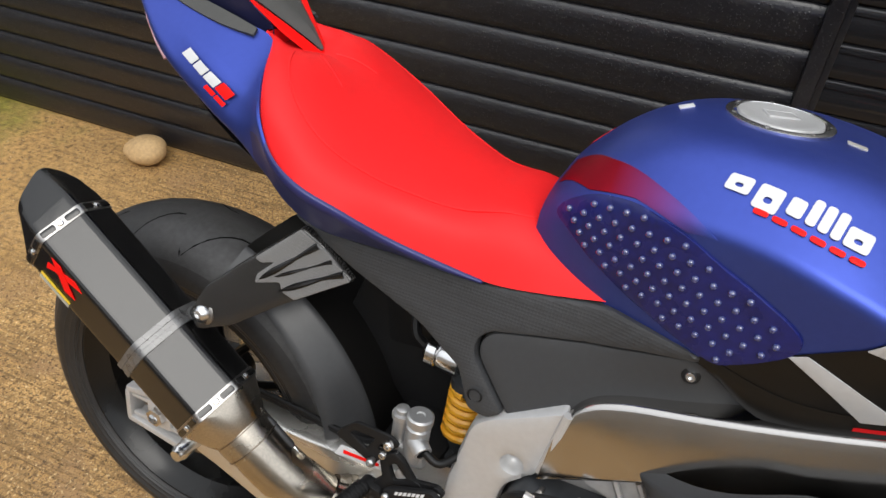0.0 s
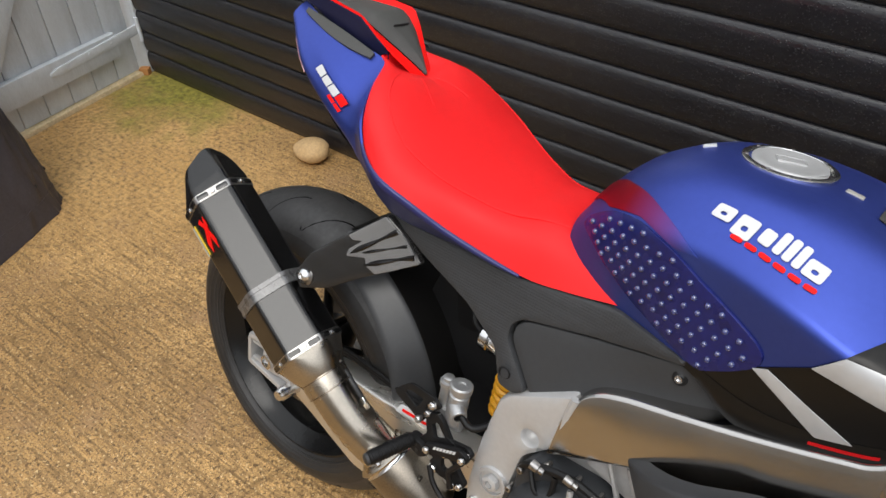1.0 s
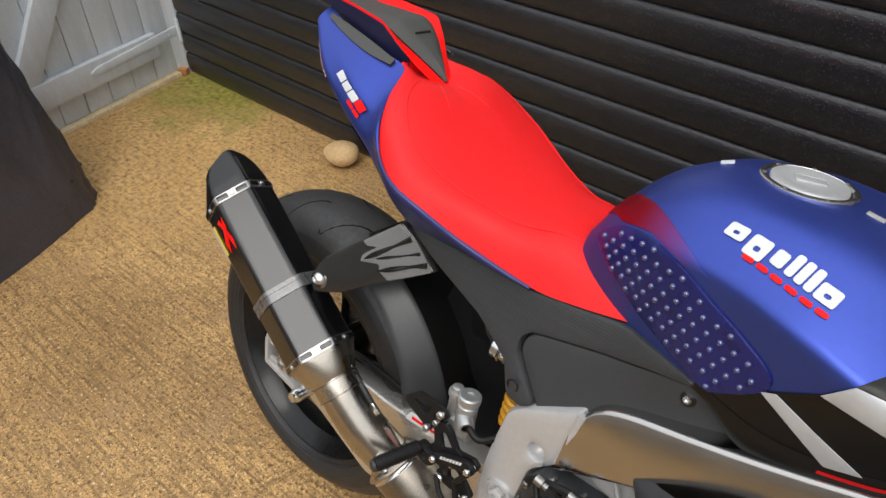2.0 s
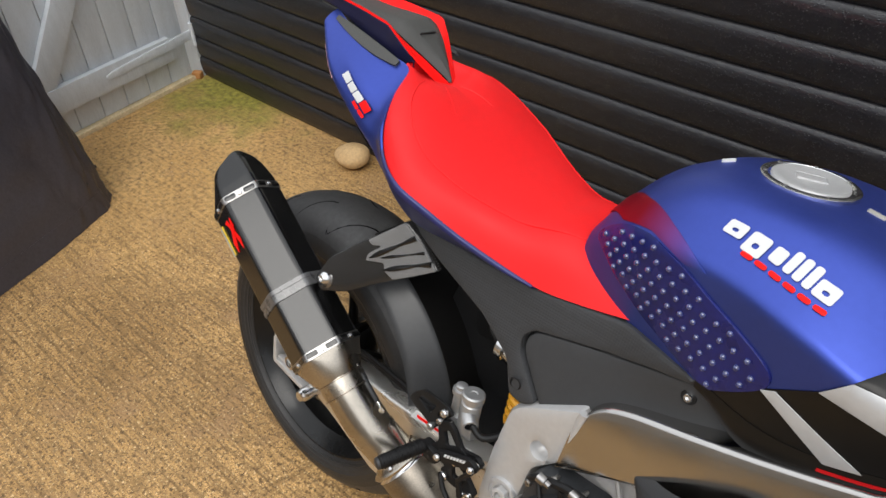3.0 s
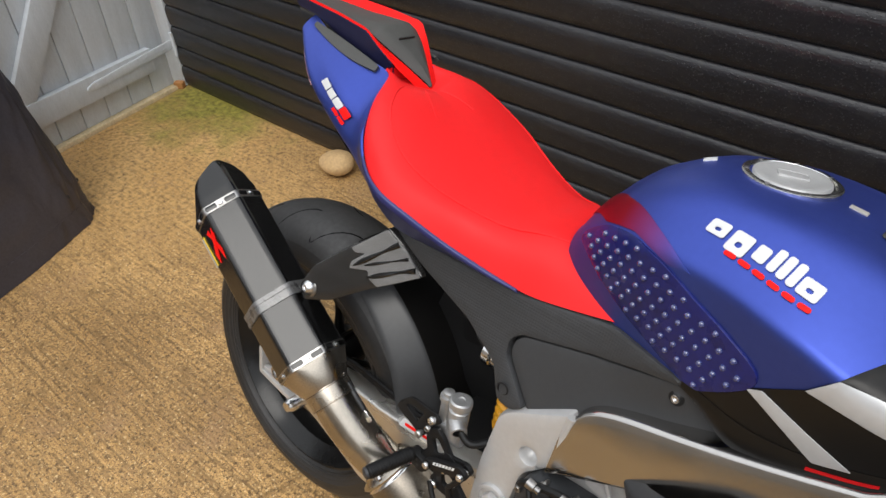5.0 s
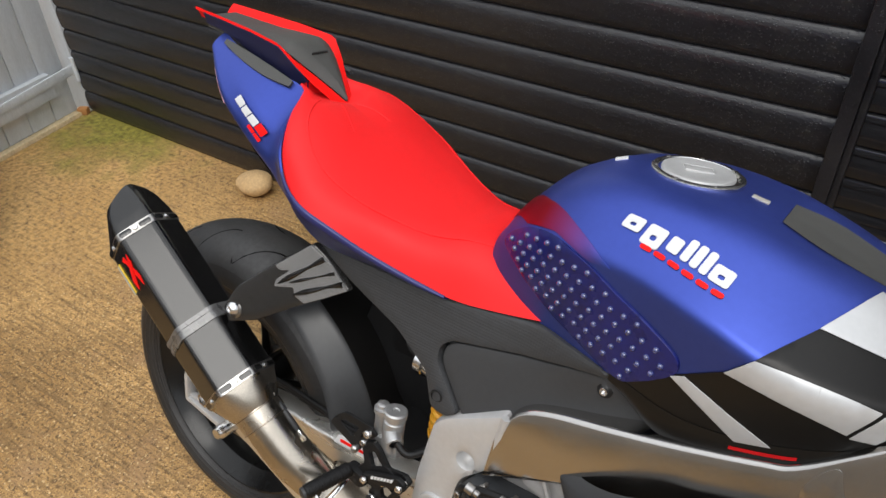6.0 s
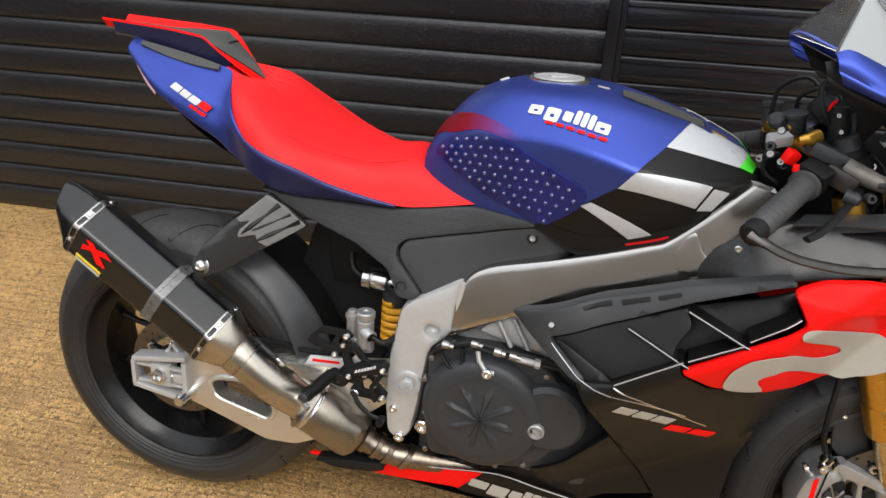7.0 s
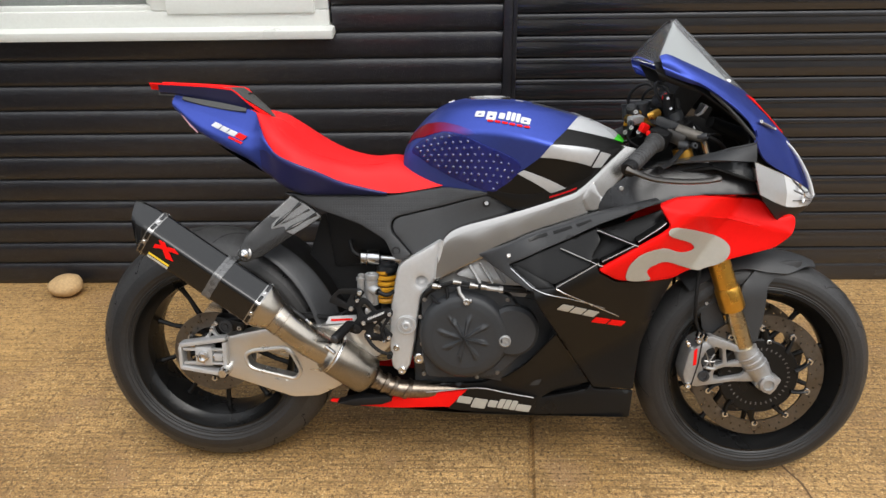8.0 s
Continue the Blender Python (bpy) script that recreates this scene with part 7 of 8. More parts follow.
word_bars([(1, 0, 1)] * 2, *SIDE_MARK_B[0], *SIDE_MARK_B[1], 0.016, fairing_hw, RED, BIKE, 0.0016, 0.5)
for pts in (LINE_A, LINE_B):
    part("trim_line", tube([(p.x, -fairing_hw(p.x, p.y) - 0.0005, p.y) for p in spline([Vector(q) for q in pts], 4)], 0.0016, 6), STEEL, BIKE)

# ---- nose ----
def between(a, b, rows, bulge=0.0):
    out = []
    for i in range(rows + 1):
        f = i / rows
        out.append([p.lerp(q, f) + Vector((0, -1, 0.2)).normalized() * bulge * math.sin(math.pi * f) * clamp(abs(p.y) / 0.08) for p, q in zip(a, b)])
    return out


NC = -0.045


def near(pts, n=6):
    return spline([(x, NC - h, z) for x, h, z in pts], n)


def flip_y(rows, sd):
    return rows if sd < 0 else [[Vector((p[0], 2 * NC - p[1], p[2])) for p in r] for r in rows]


NOSE_ROWS = between(near(NOSE_TOP), near(NOSE_MID), 6, 0.006) + between(near(NOSE_MID), near(NOSE_LOW), 6, 0.004)[1:]
LAMPGREY = surface("lamp_housing", (0.40, 0.405, 0.415), 0.18, 0.2, 0.04, coat=0.8)
for sd in (-1, 1):
    rows = flip_y(NOSE_ROWS, sd)
    part("nose_fairing", shell(grid(rows), 0.004), BLUE, BIKE, "satin blue nose fairing")
    # matt liner inside
    liner = [r[7 if sd > 0 else 0:-6] for r in rows[1:]]
    part("nose_liner", shell(grid([[Vector((p[0] - 0.010, NC + (p[1] - NC) * 0.92, p[2] - 0.010)) for p in r] for r in liner]), 0.002), MATBLACK, BIKE)
    # red flash over the nose
    flash = []
    for v in range(1, 6):
        start = 31 + (v - 1)
        flash.append([rows[v][start + round((36 - start) * k / 5)] + Vector((0.6, sd * 0.25, 0.75)).normalized() * 0.0028 for k in range(6)])
    part("nose_flash", shell(grid(flash), 0.0015), RED, BIKE, "red flash on the nose")
    # headlight and daytime strip
    lamp = flip_y(between(near(LAMP_TOP, 5), near(LAMP_MID, 5), 4) + between(near(LAMP_MID, 5), near(LAMP_LOW, 5), 4)[1:], sd)
    hl = part("headlight", shell(grid(lamp), 0.0025), LENS, BIKE, "clear headlight lens over a white surround")
    back = [[p + Vector((-0.012, -sd * 0.010, 0)) for p in r] for r in lamp]
    part("lamp_housing", shell(grid([[p + Vector((0.010, sd * 0.012, 0)) for p in r[:10]] for r in back]), 0.002), LAMPGREY, hl)
    part("lamp_surround", shell(grid([[p + Vector((0.010, sd * 0.012, 0)) for p in r[9:]] for r in back]), 0.002), WHITE, hl, "white lamp surround")
    # dark dividing ribs and a bright reflector behind the lens
    for (v0, u0), (v1, u1) in (((0, 11), (3, 15)), ((3, 11), (5, 17)), ((6, 11), (6, 18)), ((3, 15), (1, 18))):
        a_, b_ = (back[v][u] + Vector((0.0115, sd * 0.0140, 0)) for v, u in ((v0, u0), (v1, u1)))
        part("lamp_rib", tube([a_, a_.lerp(b_, 0.5), b_], [0.0012, 0.0024, 0.0012], 8), GREYBAND, hl)
    for v, u in ((2, 13), (5, 14)):
        part("reflector", lathe([(0.0, 0.012), (-0.003, 0.010), (-0.005, 0.005), (-0.0055, 0)], back[v][u] + Vector((0.0125, sd * 0.0150, 0)), (0.75, sd * 0.65, 0.0), 18), STEEL, hl, "bright lamp reflector")
    st = flip_y([near(STRIP, 5)], sd)[0]
    part("light_strip", tube(st, [0.004 + 0.004 * k / (len(st) - 1) for k in range(len(st))], 8, flat=0.7), WHITE, hl, "white daytime light strip")
    part("nose_chin", shell(grid(flip_y(between(near(LAMP_LOW, 5), near(CHIN_LOW, 5), 3), sd)), 0.004), MATBLACK, BIKE)
    a_, b_ = (Vector((x, NC + sd * (h + 0.005), z)) for x, h, z in MIRROR_PLUG)
    plug = part("mirror_plate", tube([a_, a_.lerp(b_, 0.5), b_], [0.004, 0.005, 0.003], 8, flat=0.6), HEADALU, BIKE, "small mirror blanking plate")
    bolt(plug, tuple(a_), 0.0045, (0.3, sd, 0.3), STEEL)
    bolt(plug, tuple(b_), 0.0035, (0.3, sd, 0.3), STEEL)
    x, h, z = NOSE_TOP[4]
    bolt(BIKE, (x, NC + sd * h, z + 0.002), 0.005, (0.2, sd, 0.5), STEEL, "screen_screw")
    part("cockpit_edge", tube(flip_y([near(RIM_LINE, 6)], sd)[0], 0.0035, 8), PLASTIC, BIKE)
    part("cockpit_ledge", shell(grid(flip_y(between(near(LEDGE_TOP, 6), near(LEDGE_LOW, 6), 4, 0.003), sd)), 0.004), PLASTIC, BIKE)
# screen
SA, SC = (Vector((x, NC - h, z)) for x, h, z in (NOSE_TOP[0], NOSE_TOP[4]))
SB, SB0 = (Vector((x, NC - h, z)) for x, h, z in SCREEN_TOP)
SC0 = Vector((SCREEN_FOOT[0][0], NC, SCREEN_FOOT[0][2]))


def other(p):
    return Vector((p.x, 2 * NC - p.y, p.z))


def pane(corners, bulge, n=10):
    """A slightly domed pane between four corners: low rear, top rear, top front, low front."""
    a0, b0, b1, a1 = corners
    nrm = (b1 - a0).cross(a1 - a0).normalized()
    nrm = nrm if nrm.z > 0 else -nrm
    return [[a0.lerp(a1, u / n).lerp(b0.lerp(b1, u / n), v / n) + nrm * bulge * math.sin(math.pi * u / n) for u in range(n + 1)] for v in range(n + 1)]


centre_rows = []
for i in range(13):
    v = i / 12
    centre_rows.append(spline([SC.lerp(SB, v), SC0.lerp(SB0, v), other(SC.lerp(SB, v))], 8))
screen = part("windscreen", shell(grid(centre_rows), 0.003), SCREEN, BIKE, "clear lightly smoked windscreen")
screen.visible_shadow = False
MILKY = glass_material("milky_screen_side", (0.44, 0.46, 0.46), 0.35, 0.3, 1.45)
part("screen_side", shell(grid(pane((SA, SA.lerp(SB, 0.98), SB, SC), 0.004)), 0.003), MILKY, screen, "pale milky screen side")
far_side = part("screen_side", shell(grid([[other(p) for p in r] for r in pane((SA, SA.lerp(SB, 0.98), SB, SC), 0.004)]), 0.003), SCREEN, screen)
far_side.visible_shadow = False
part("screen_rim", tube([other(SA), other(SA.lerp(SB, 0.5)), other(SB), other(SB.lerp(SB0, 0.6)), SB, SA.lerp(SB, 0.5), SA], 0.0018, 6), GREYBAND, screen)
part("dash_panel", block((0.06, 0.17, 0.10), pose(1.20, 0, 0.985, 0, 35, 0), 0.012), MATBLACK, BIKE, "black instrument panel")
part("front_subframe", tube([(1.42, NC, 0.84), (1.34, NC - 0.02, 0.90), (1.26, NC - 0.05, 0.93)], [0.03, 0.018, 0.014], 10), MATBLACK, BIKE)
plugs = part("connector_block", block((0.030, 0.018, 0.030), pose(1.245, -0.085, 0.955, 10, 25, 10), 0.004), PLASTIC, BIKE, "grey wiring connector")
part("connector_pin", block((0.006, 0.022, 0.022), pose(1.243, -0.090, 0.960, 10, 30, 10), 0.002), CASTALU, plugs)
part("connector_pin", block((0.005, 0.022, 0.012), pose(1.232, -0.090, 0.948, 10, 60, 10), 0.002), CASTALU, plugs)
part("air_duct", panel([(1.10, 0.79), (1.10, 0.875), (1.17, 0.905), (1.25, 0.935), (1.34, 0.93), (1.37, 0.85), (1.34, 0.77)], 0.055, 0.01, 0.004, 1), MATBLACK, BIKE, "black air duct inside the nose")
part("cockpit_floor", shell(grid([[(1.12, NC - 0.10, 0.815), (1.12, NC + 0.10, 0.815)], [(1.25, NC - 0.15, 0.835), (1.25, NC + 0.15, 0.835)], [(1.36, NC - 0.15, 0.80), (1.36, NC + 0.15, 0.80)]]), 0.004), MATBLACK, BIKE)

# ---- steering and fork ----
GRIPGREY = surface("grip_rubber", (0.045, 0.045, 0.046), 0.6, 0, 0.2, scale=30, bump=0.0005, bump_scale=400)
GUARDGREY = surface("anodised_guard", (0.07, 0.066, 0.062), 0.36, 0.8, 0.15)
MCGREY = surface("bead_blasted_alloy", (0.17, 0.155, 0.135), 0.5, 0.4, 0.2, scale=50)
FORK_TOP, FORK_LOW = Vector((1.178, 0.105, 0.935)), Vector((1.395, 0.105, 0.352))
for sd in (-1, 1):
    a, b = Vector((FORK_TOP.x, sd * 0.105, FORK_TOP.z)), Vector((FORK_LOW.x, sd * 0.105, FORK_LOW.z))
    leg = part("fork_leg", tube([a.lerp(b, 0.34), a.lerp(b, 0.5), a.lerp(b, 0.72)], 0.0275, 24), GOLD, BIKE, "gold anodised fork leg")
    part("fork_upper", tube([a, a.lerp(b, 0.345)], 0.026, 20), MATBLACK, leg)
    part("fork_collar", tube([a.lerp(b, 0.70), a.lerp(b, 0.71), a.lerp(b, 0.79), a.lerp(b, 0.80)], [0.029, 0.031, 0.031, 0.028], 24), GOLD, leg)
    part("fork_slider", tube([a.lerp(b, 0.79), b], 0.0215, 20), surface("worn_gold_tube", (0.55, 0.43, 0.25), 0.25, 1.0, 0.1) if sd < 0 else GOLD, leg)
    part("fork_cap", tube([a + (a - b).normalized() * 0.022, a + (a - b).normalized() * 0.02, a], [0.012, 0.018, 0.020], 20), DARKMETAL, leg, "dark fork top cap")
    bot = part("fork_bottom", tube([b + (a - b).normalized() * 0.02, b, Vector((1.425, sd * 0.108, 0.315)), Vector((1.450, sd * 0.110, 0.268))], [0.029, 0.030, 0.030, 0.022], 20), ALLOY, leg, "cast aluminium fork bottom")
    part("axle_end", lathe([(0, 0.022), (0.014, 0.021), (0.016, 0.014), (0.010, 0.012), (0.010, 0)], (1.444, sd * 0.128, FRONT[1] - 0.008), (0, sd, 0), 20), ALLOY, bot)
    part("axle_clamp", block((0.05, 0.035, 0.05), pose(1.448, sd * 0.113, FRONT[1] - 0.008, 0, 30, 0), 0.008), ALLOY, bot)
    # radial caliper and its carrier arms
    body = panel([(1.245, 0.365), (1.285, 0.392), (1.305, 0.375), (1.298, 0.325), (1.280, 0.275), (1.245, 0.262), (1.232, 0.30)], 0.128, 0.07, 0.010, sd, corner=0.012)
    caliper = part("brake_caliper", body, ALLOY, BIKE, "silver radial brake caliper")
    part("caliper_mark", panel([(1.258, 0.325), (1.266, 0.328), (1.266, 0.372), (1.258, 0.366)], 0.1288, 0.0006, 0.0003, sd, corner=0.001), RED, caliper)
    for x, z in ((1.282, 0.340), (1.276, 0.298)):
        part("piston_cap", lathe([(0, 0.015), (0.004, 0.014), (0.004, 0.008), (0.001, 0.007), (0.001, 0)], (x + 0.010, sd * 0.1295, z), (0, sd, 0), 16), DARKMETAL, caliper)
    plate = panel([(1.285, 0.395), (1.30, 0.402), (1.395, 0.368), (1.425, 0.33), (1.435, 0.29), (1.425, 0.280), (1.36, 0.278), (1.27, 0.262), (1.252, 0.268), (1.262, 0.284), (1.302, 0.300), (1.306, 0.335), (1.298, 0.372)], 0.118, 0.02, 0.005, sd, 0.01, holes=[[(1.340, 0.366), (1.376, 0.354), (1.370, 0.336), (1.346, 0.330)], [(1.316, 0.308), (1.342, 0.318), (1.398, 0.318), (1.384, 0.298), (1.330, 0.286), (1.314, 0.288)], [(1.312, 0.372), (1.330, 0.366), (1.334, 0.330), (1.316, 0.322)]], corner=0.005)
    part("caliper_bracket", plate, ALLOY, caliper, "cast caliper bracket with lightening holes")
    part("caliper_window", panel([(1.290, 0.370), (1.308, 0.374), (1.312, 0.345), (1.306, 0.312), (1.290, 0.300), (1.276, 0.335)], 0.1295, 0.004, 0.002, sd, corner=0.006), MATBLACK, caliper)
    part("caliper_strut", tube([(1.290, sd * 0.130, 0.322), (1.300, sd * 0.132, 0.320), (1.312, sd * 0.130, 0.318)], 0.004, 8), ALLOY, caliper)
    for u0, v0, u1, v1 in ((1.286, 0.362, 1.304, 0.318), (1.284, 0.320, 1.308, 0.358), (1.282, 0.340, 1.310, 0.338)):
        part("pad_spring", tube([(u0, sd * 0.131, v0), ((u0 + u1) / 2, sd * 0.133, (v0 + v1) / 2), (u1, sd * 0.131, v1)], 0.0022, 6), DULLSTEEL, caliper)
    part("bleed_nipple", lathe([(0, 0.006), (0.010, 0.006), (0.012, 0.004), (0.020, 0.004), (0.020, 0)], (1.250, sd * 0.112, 0.372), (-0.5, sd * 0.2, 0.8), 10), STEEL, caliper)
    part("body_split", tube([(1.276, sd * 0.129, 0.392), (1.270, sd * 0.1295, 0.33), (1.256, sd * 0.129, 0.268)], 0.0016, 6), MATBLACK, caliper)
    for k in range(3):
        part("pad_fin", block((0.004, 0.02, 0.016), pose(1.268 + 0.010 * k, sd * 0.115, 0.405 - 0.004 * k, 0, 20, 0), 0.001), STEEL, caliper)
    bolt(caliper, (1.268, sd * 0.122, 0.392), 0.009, (0, sd, 0), h=0.01)
    bolt(caliper, (1.250, sd * 0.122, 0.270), 0.009, (0, sd, 0), h=0.01)
    part("fork_guard", panel([(1.262, 0.54), (1.300, 0.53), (1.345, 0.42), (1.355, 0.39), (1.30, 0.395), (1.285, 0.41)], 0.085, 0.004, 0.003, sd), PLASTIC, BIKE, "dark grey fork guard")
    bolt(BIKE, (1.338, sd * 0.088, 0.412), 0.006, (0, sd, 0), STEEL, "guard_screw")
    bolt(BIKE, (1.290, sd * 0.088, 0.478), 0.005, (0, sd, 0), STEEL, "guard_screw")
    for k in range(3):
        c = b.lerp(Vector((1.425, sd * 0.108, 0.315)), 0.1 + 0.32 * k)
        part("foot_ring", lathe([(-0.004, 0.0295), (-0.002, 0.0318), (0.002, 0.0318), (0.004, 0.0295)], c, Vector((0.055, 0, -0.085)), 20), ALLOY, bot)
    part("brake_line", tube(spline([(1.275, sd * 0.10, 0.405), (1.262, sd * 0.105, 0.44), (1.258, sd * 0.11, 0.49), (1.262, sd * 0.09, 0.60), (1.24, sd * 0.06, 0.75)], 6), 0.005, 8), MATBLACK, BIKE)

mud = []
for i in range(19):
    deg = 66 + 64 * i / 18
    a = radians(deg)
    half = 34 + 38 * smooth_step(deg, 66, 82) - 14 * smooth_step(deg, 88, 104)
    row = []
    for j in range(11):
        th = radians(half * (j / 5 - 1))
        r = 0.318 - 0.066 + 0.066 * math.cos(th)
        row.append((FRONT[0] + r * math.cos(a), FRONT_Y - 0.072 * math.sin(th), FRONT[1] + r * math.sin(a)))
    mud.append(row)
mudguard = part("front_mudguard", shell(grid(mud), 0.003), PLASTIC, BIKE, "dark grey front mudguard")
for sd in (-1, 1):
    arm = [(x - 0.012 - 0.018 * clamp((0.56 - z) / 0.17), z) for x, z in MUD_ARM]
    part("mudguard_arm", panel(arm, lambda x, z, w=0.106 if sd < 0 else 0.05: w - 0.022 * smooth_step(z, 0.50, 0.59), 0.004, 0.004, sd, corner=0.004), PLASTIC, mudguard)
    bolt(mudguard, (1.447, -0.108 if sd < 0 else 0.052, 0.385), 0.006, (0, sd, 0))

yoke = part("upper_yoke", block((0.09, 0.27, 0.024), pose(1.165, 0, 0.922, 0, 20, 0), 0.008), DARKMETAL, BIKE, "dark cast top yoke")
part("lower_yoke", block((0.09, 0.26, 0.04), pose(1.235, 0, 0.735, 0, 20, 0), 0.01), MATBLACK, BIKE)
part("steering_stem_nut", lathe([(0, 0.02), (0.014, 0.02), (0.016, 0.015), (0.016, 0)], (1.150, 0, 0.935), (-0.35, 0, 0.94), 18), STEEL, yoke)
part("ignition_lock", lathe([(0, 0.02), (0.02, 0.02), (0.022, 0.016), (0.022, 0.0)], (1.125, 0.0, 0.925), (-0.35, 0, 0.94), 18), MATBLACK, yoke)
damper = part("steering_damper", lathe([(0, 0.0), (0, 0.012), (0.14, 0.012), (0.14, 0.006), (0.20, 0.006), (0.20, 0)], (1.10, 0.08, 0.925), (0.15, -1, 0), 14), GOLD, BIKE, "gold steering damper")
for sd in (-1, 1):
    inner, end = Vector((1.150, sd * 0.115, 0.905)), Vector((1.050, sd * 0.262, 0.846))
    clamp_ = part("clip_on_clamp", lathe([(-0.02, 0.036), (0.018, 0.036), (0.02, 0.03)], (1.187, sd * 0.105, 0.905), (-0.35, 0, 0.94), 24), MATBLACK, BIKE, "black clip-on handlebar clamp")
    part("handlebar_tube", tube([inner, end], 0.0112, 14), MATBLACK, BIKE)
    g0 = inner.lerp(end, 0.30)
    grip = part("handlebar_grip", tube([g0, g0.lerp(end, 0.04), g0.lerp(end, 0.06), g0.lerp(end, 0.97), end], [0.024, 0.024, 0.0175, 0.0175, 0.016], 18), GRIPGREY, BIKE, "dark grey rubber handlebar grip")
    for k in range(9):
        c = g0.lerp(end, 0.12 + 0.095 * k)
        part("grip_ring", lathe([(-0.003, 0.0173), (-0.002, 0.0186), (0.002, 0.0186), (0.003, 0.0173)], c, end - g0, 16), GRIPGREY, grip)
    part("bar_end", lathe([(0, 0.013), (0.004, 0.018), (0.020, 0.018), (0.024, 0.014), (0.024, 0)], end, end - inner, 18), MATBLACK, BIKE, "black bar end weight")
    sw = part("switch_pod", block((0.045, 0.035, 0.045), Matrix.Translation(inner.lerp(end, 0.18)) @ pose(0, 0, 0, 15, 20, sd * 35), 0.008), MATBLACK, BIKE, "black switch housing")
    part("switch_button", block((0.014, 0.010, 0.012), Matrix.Translation(inner.lerp(end, 0.20) + Vector((-0.022, 0, 0.014))), 0.003), RED if sd < 0 else YELLOW, sw, "coloured switch button")
    lv0 = Vector((1.195, sd * 0.150, 0.888))
    part("lever_perch", block((0.05, 0.03, 0.03), Matrix.Translation(lv0 + Vector((-0.022, -sd * 0.012, 0.01))) @ pose(0, 0, 0, 0, 20, sd * 30), 0.007), GUARDGREY, BIKE)
    part("control_lever", tube(spline([lv0, (1.170, sd * 0.20, 0.872), (1.135, sd * 0.25, 0.850), (1.110, sd * 0.275, 0.842)], 5), [0.008] * 4 + [0.0065] * 12, 10, flat=0.6), MATBLACK, BIKE, "black control lever")
    part("lever_guard", tube(spline([Vector(end) + (end - inner).normalized() * 0.018, (1.060, sd * 0.288, 0.832), (1.095, sd * 0.300, 0.822), (1.150, sd * 0.305, 0.818), (1.205, sd * 0.302, 0.820), (1.232, sd * 0.298, 0.826)], 5), [0.016, 0.015, 0.013, 0.011, 0.010, 0.009, 0.009, 0.009] + [0.0085] * 15 + [0.010, 0.010, 0.008], 10, flat=0.7), GUARDGREY, BIKE, "grey lever guard on the bar end")
part("brake_reservoir", lathe([(0, 0.0), (0, 0.014), (0.004, 0.016), (0.024, 0.017), (0.026, 0.019), (0.032, 0.019), (0.034, 0.016), (0.034, 0)], (1.112, -0.055, 0.942), (-0.2, -0.1, 1), 20), DARKMETAL, BIKE, "dark brake fluid reservoir")
sensor = part("ignition_barrel", lathe([(-0.02, 0.015), (0.0, 0.020), (0.024, 0.020), (0.026, 0.017), (0.026, 0)], (1.163, -0.005, 0.977), (0.35, -1, 0.1), 20), DARKMETAL, BIKE, "dark barrel with a red face")
part("red_face", lathe([(0.0262, 0.016), (0.0275, 0.014), (0.0275, 0)], (1.163, -0.005, 0.977), (0.35, -1, 0.1), 18), RED, sensor)
part("gold_preload_cap", tube([(1.108, -0.125, 0.944), (1.116, -0.128, 0.947), (1.132, -0.118, 0.953)], [0.008, 0.010, 0.010], 14), GOLD, BIKE, "gold anodised preload cap")
part("gold_preload_cap", tube([(1.098, -0.065, 0.950), (1.116, -0.060, 0.957)], [0.007, 0.008], 14), GOLD, BIKE)
part("clutch_block", block((0.034, 0.024, 0.018), pose(1.088, -0.080, 0.934, 10, -10, 20), 0.004), CASTALU, BIKE)
part("stop_switch", block((0.020, 0.018, 0.022), pose(1.102, -0.115, 0.917, 20, 15, 30), 0.005), RED, BIKE, "red stop switch")
part("cable_column", tube([(1.165, -0.100, 0.945), (1.160, -0.102, 0.968), (1.156, -0.102, 0.995)], [0.015, 0.014, 0.012], 14), MATBLACK, BIKE)
part("cable_column", tube([(1.186, -0.095, 0.930), (1.184, -0.092, 0.955), (1.180, -0.088, 0.985)], [0.006, 0.006, 0.005], 10), PLASTIC, BIKE)
part("lever_adjuster", tube([(1.168, -0.185, 0.885), (1.184, -0.192, 0.882)], [0.010, 0.010], 14), DARKMETAL, BIKE)
part("adjuster_face", tube([(1.184, -0.192, 0.882), (1.187, -0.194, 0.8815)], [0.008, 0.007], 14), DARKMETAL, BIKE)
for k, (x, z) in enumerate(((1.075, 0.915), (1.092, 0.905), (1.083, 0.952), (1.215, 0.915), (1.225, 0.900))):
    bolt(BIKE, (x, -0.105 - 0.012 * (k > 2), z), 0.006, (-0.3, -1, 0.3), DULLSTEEL, "bar_bolt", 0.008)
part("front_master_cylinder", tube([(1.175, -0.135, 0.915), (1.205, -0.155, 0.905), (1.232, -0.168, 0.898)], [0.014, 0.013, 0.010], 14), MCGREY, BIKE, "silver radial master cylinder")
part("cable_fitting", tube([(1.232, -0.150, 0.892), (1.245, -0.14, 0.862), (1.25, -0.14, 0.835)], [0.009, 0.008, 0.010], 10), STEEL, BIKE)
part("gold_adjuster", lathe([(0, 0.022), (0.03, 0.022), (0.03, 0.0)], (1.195, -0.14, 0.845), (-0.3, 0, 0.94), 18), GOLD, BIKE, "gold anodised adjuster")
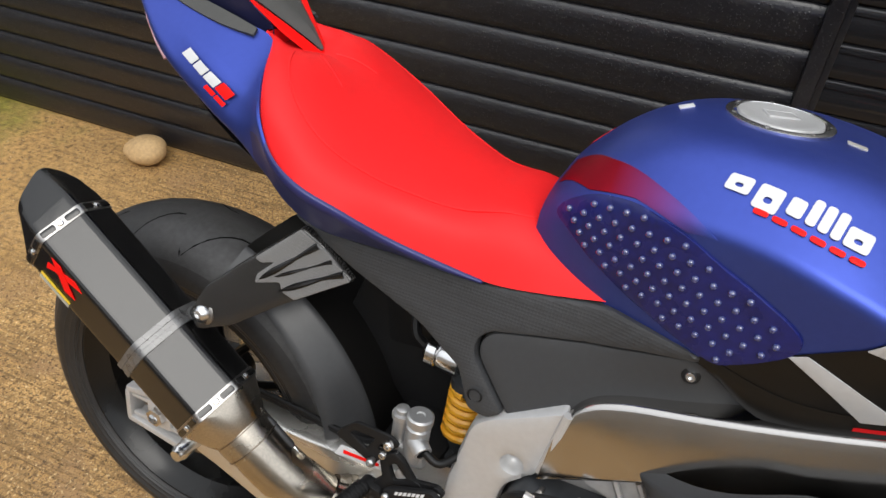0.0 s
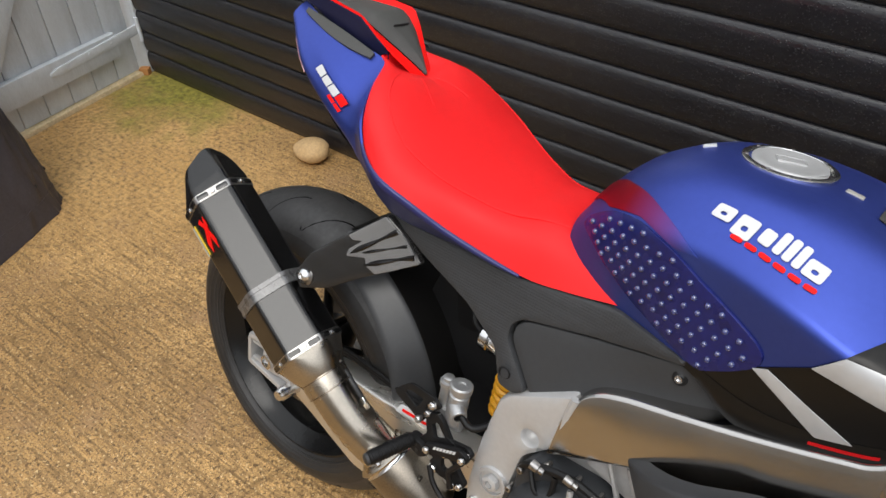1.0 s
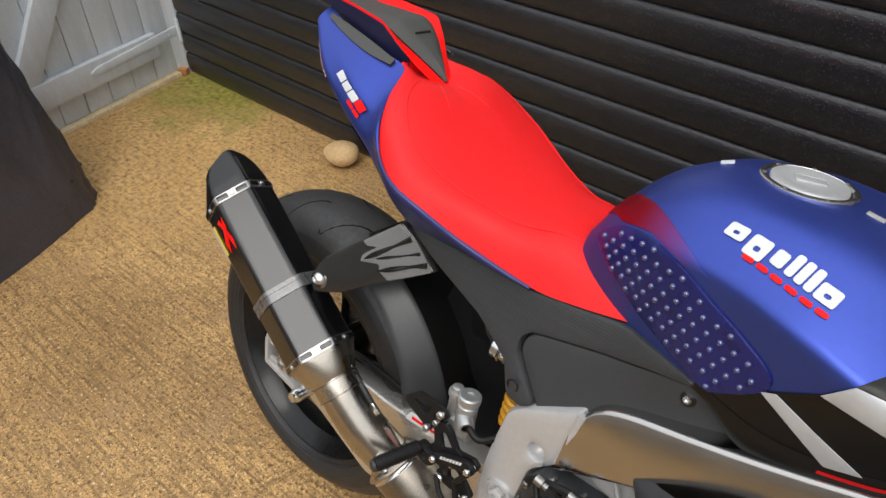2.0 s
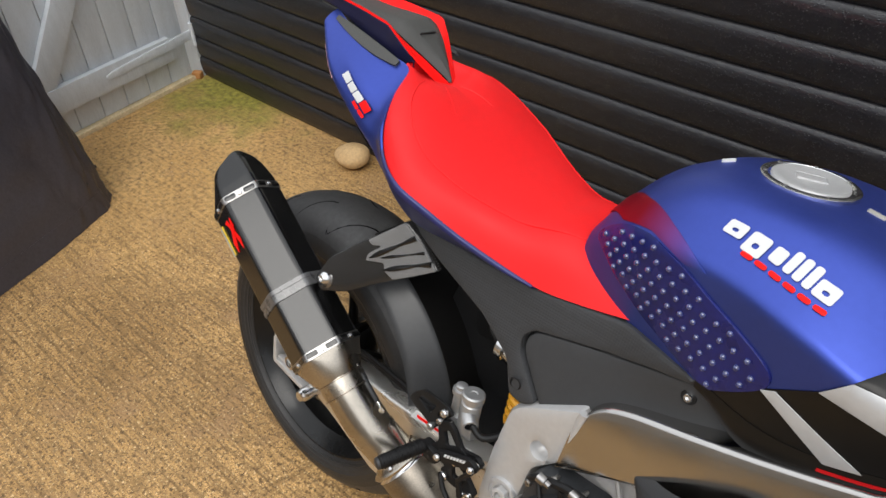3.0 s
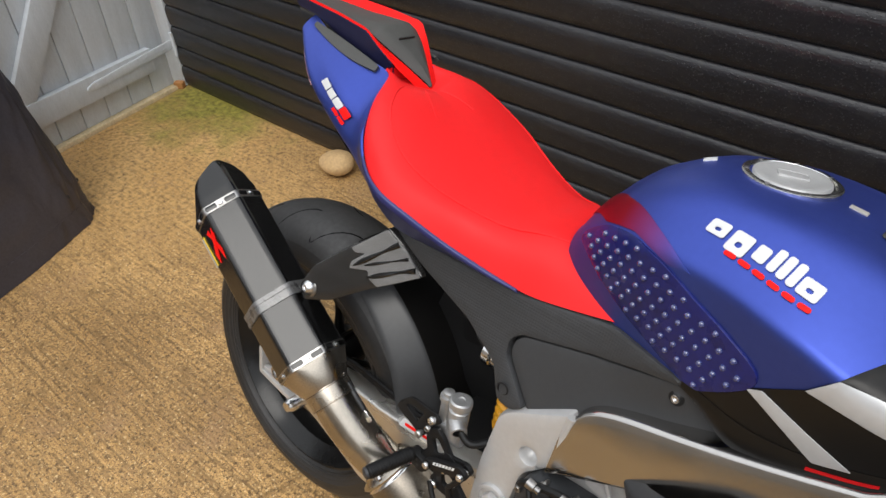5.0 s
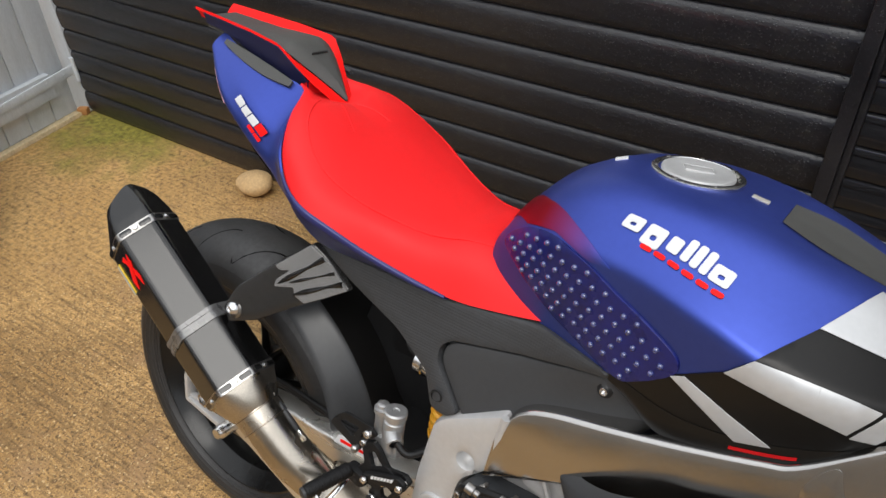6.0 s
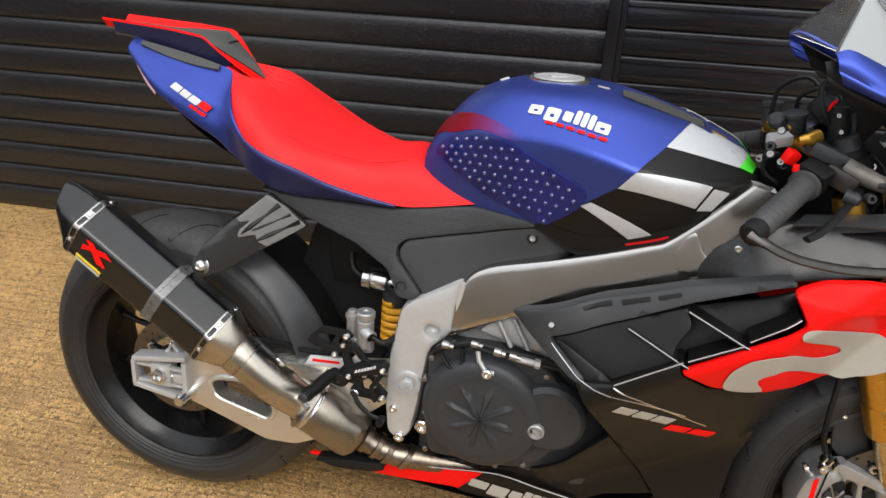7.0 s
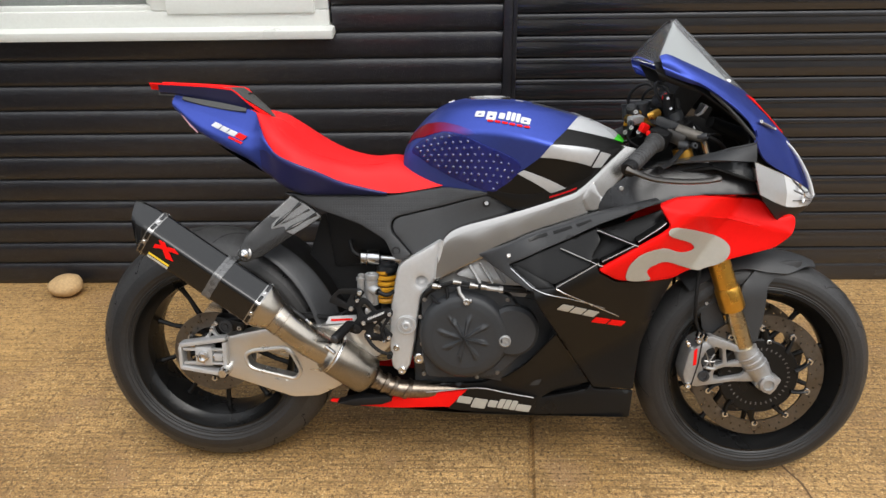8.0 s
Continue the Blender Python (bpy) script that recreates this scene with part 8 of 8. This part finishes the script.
for pts, r in (([(1.16, -0.10, 0.95), (1.13, -0.09, 1.0), (1.15, -0.02, 1.02), (1.20, 0.0, 0.99)], 0.004), ([(1.10, 0.08, 0.93), (1.10, 0.07, 0.99), (1.14, 0.05, 1.015), (1.18, 0.04, 0.97)], 0.004), ([(1.13, 0.02, 0.94), (1.12, 0.0, 0.99), (1.16, -0.03, 1.01), (1.19, -0.06, 0.96)], 0.0035), ([(1.24, -0.16, 0.90), (1.27, -0.15, 0.885), (1.29, -0.12, 0.86), (1.28, -0.08, 0.80)], 0.005)):
    part("control_cable", tube(spline(pts, 6), r, 8), MATBLACK, BIKE)
part("far_reservoir", lathe([(0, 0.016), (0.03, 0.016), (0.032, 0.018), (0.038, 0.018), (0.038, 0)], (1.105, 0.10, 0.925), (-0.1, 0, 1), 16), PLASTIC, BIKE)
# small fittings round the near clamp
part("choke_knob", lathe([(0, 0.010), (0.006, 0.013), (0.016, 0.013), (0.020, 0.009), (0.020, 0)], (1.085, -0.06, 0.952), (-0.4, -0.5, 0.8), 18), PLASTIC, BIKE, "round dark grey adjuster knob")
for pos, ax, r, m in (((1.075, -0.095, 0.925), (-0.3, -1, 0.2), 0.008, DARKMETAL), ((1.066, -0.090, 0.905), (-0.5, -1, 0.0), 0.006, HEADALU), ((1.095, -0.100, 0.900), (0.1, -1, 0.1), 0.007, DARKMETAL), ((1.205, -0.165, 0.880), (0.2, -1, 0.2), 0.008, DARKMETAL), ((1.222, -0.172, 0.902), (0.9, -0.5, 0.1), 0.009, DARKMETAL), ((1.150, -0.115, 0.985), (0, -1, 0.1), 0.004, STEEL), ((1.158, -0.116, 0.962), (0, -1, 0.1), 0.004, STEEL)):
    bolt(BIKE, pos, r, ax, m, "bar_fitting", 0.012)
for pts in ([(1.080, -0.10, 0.93), (1.068, -0.10, 0.91), (1.072, -0.10, 0.885), (1.095, -0.10, 0.87)], [(1.225, -0.15, 0.90), (1.25, -0.15, 0.905), (1.275, -0.13, 0.90), (1.29, -0.10, 0.87)], [(1.17, -0.11, 0.955), (1.19, -0.11, 0.935), (1.205, -0.12, 0.91), (1.20, -0.12, 0.88)], [(1.215, -0.10, 0.93), (1.235, -0.11, 0.91), (1.24, -0.12, 0.88), (1.23, -0.12, 0.85)]):
    part("control_cable", tube(spline(pts, 5), 0.0035, 8), MATBLACK, BIKE)
# side stand on the far side
stand = part("side_stand", tube([(0.62, 0.14, 0.26), (0.60, 0.20, 0.14), (0.575, 0.272, 0.060)], [0.014, 0.012, 0.011], 12), MATBLACK, BIKE, "black side stand")
part("stand_foot", block((0.06, 0.04, 0.008), pose(0.575, 0.274, 0.068, 13.5, 0, 0), 0.003), MATBLACK, stand)
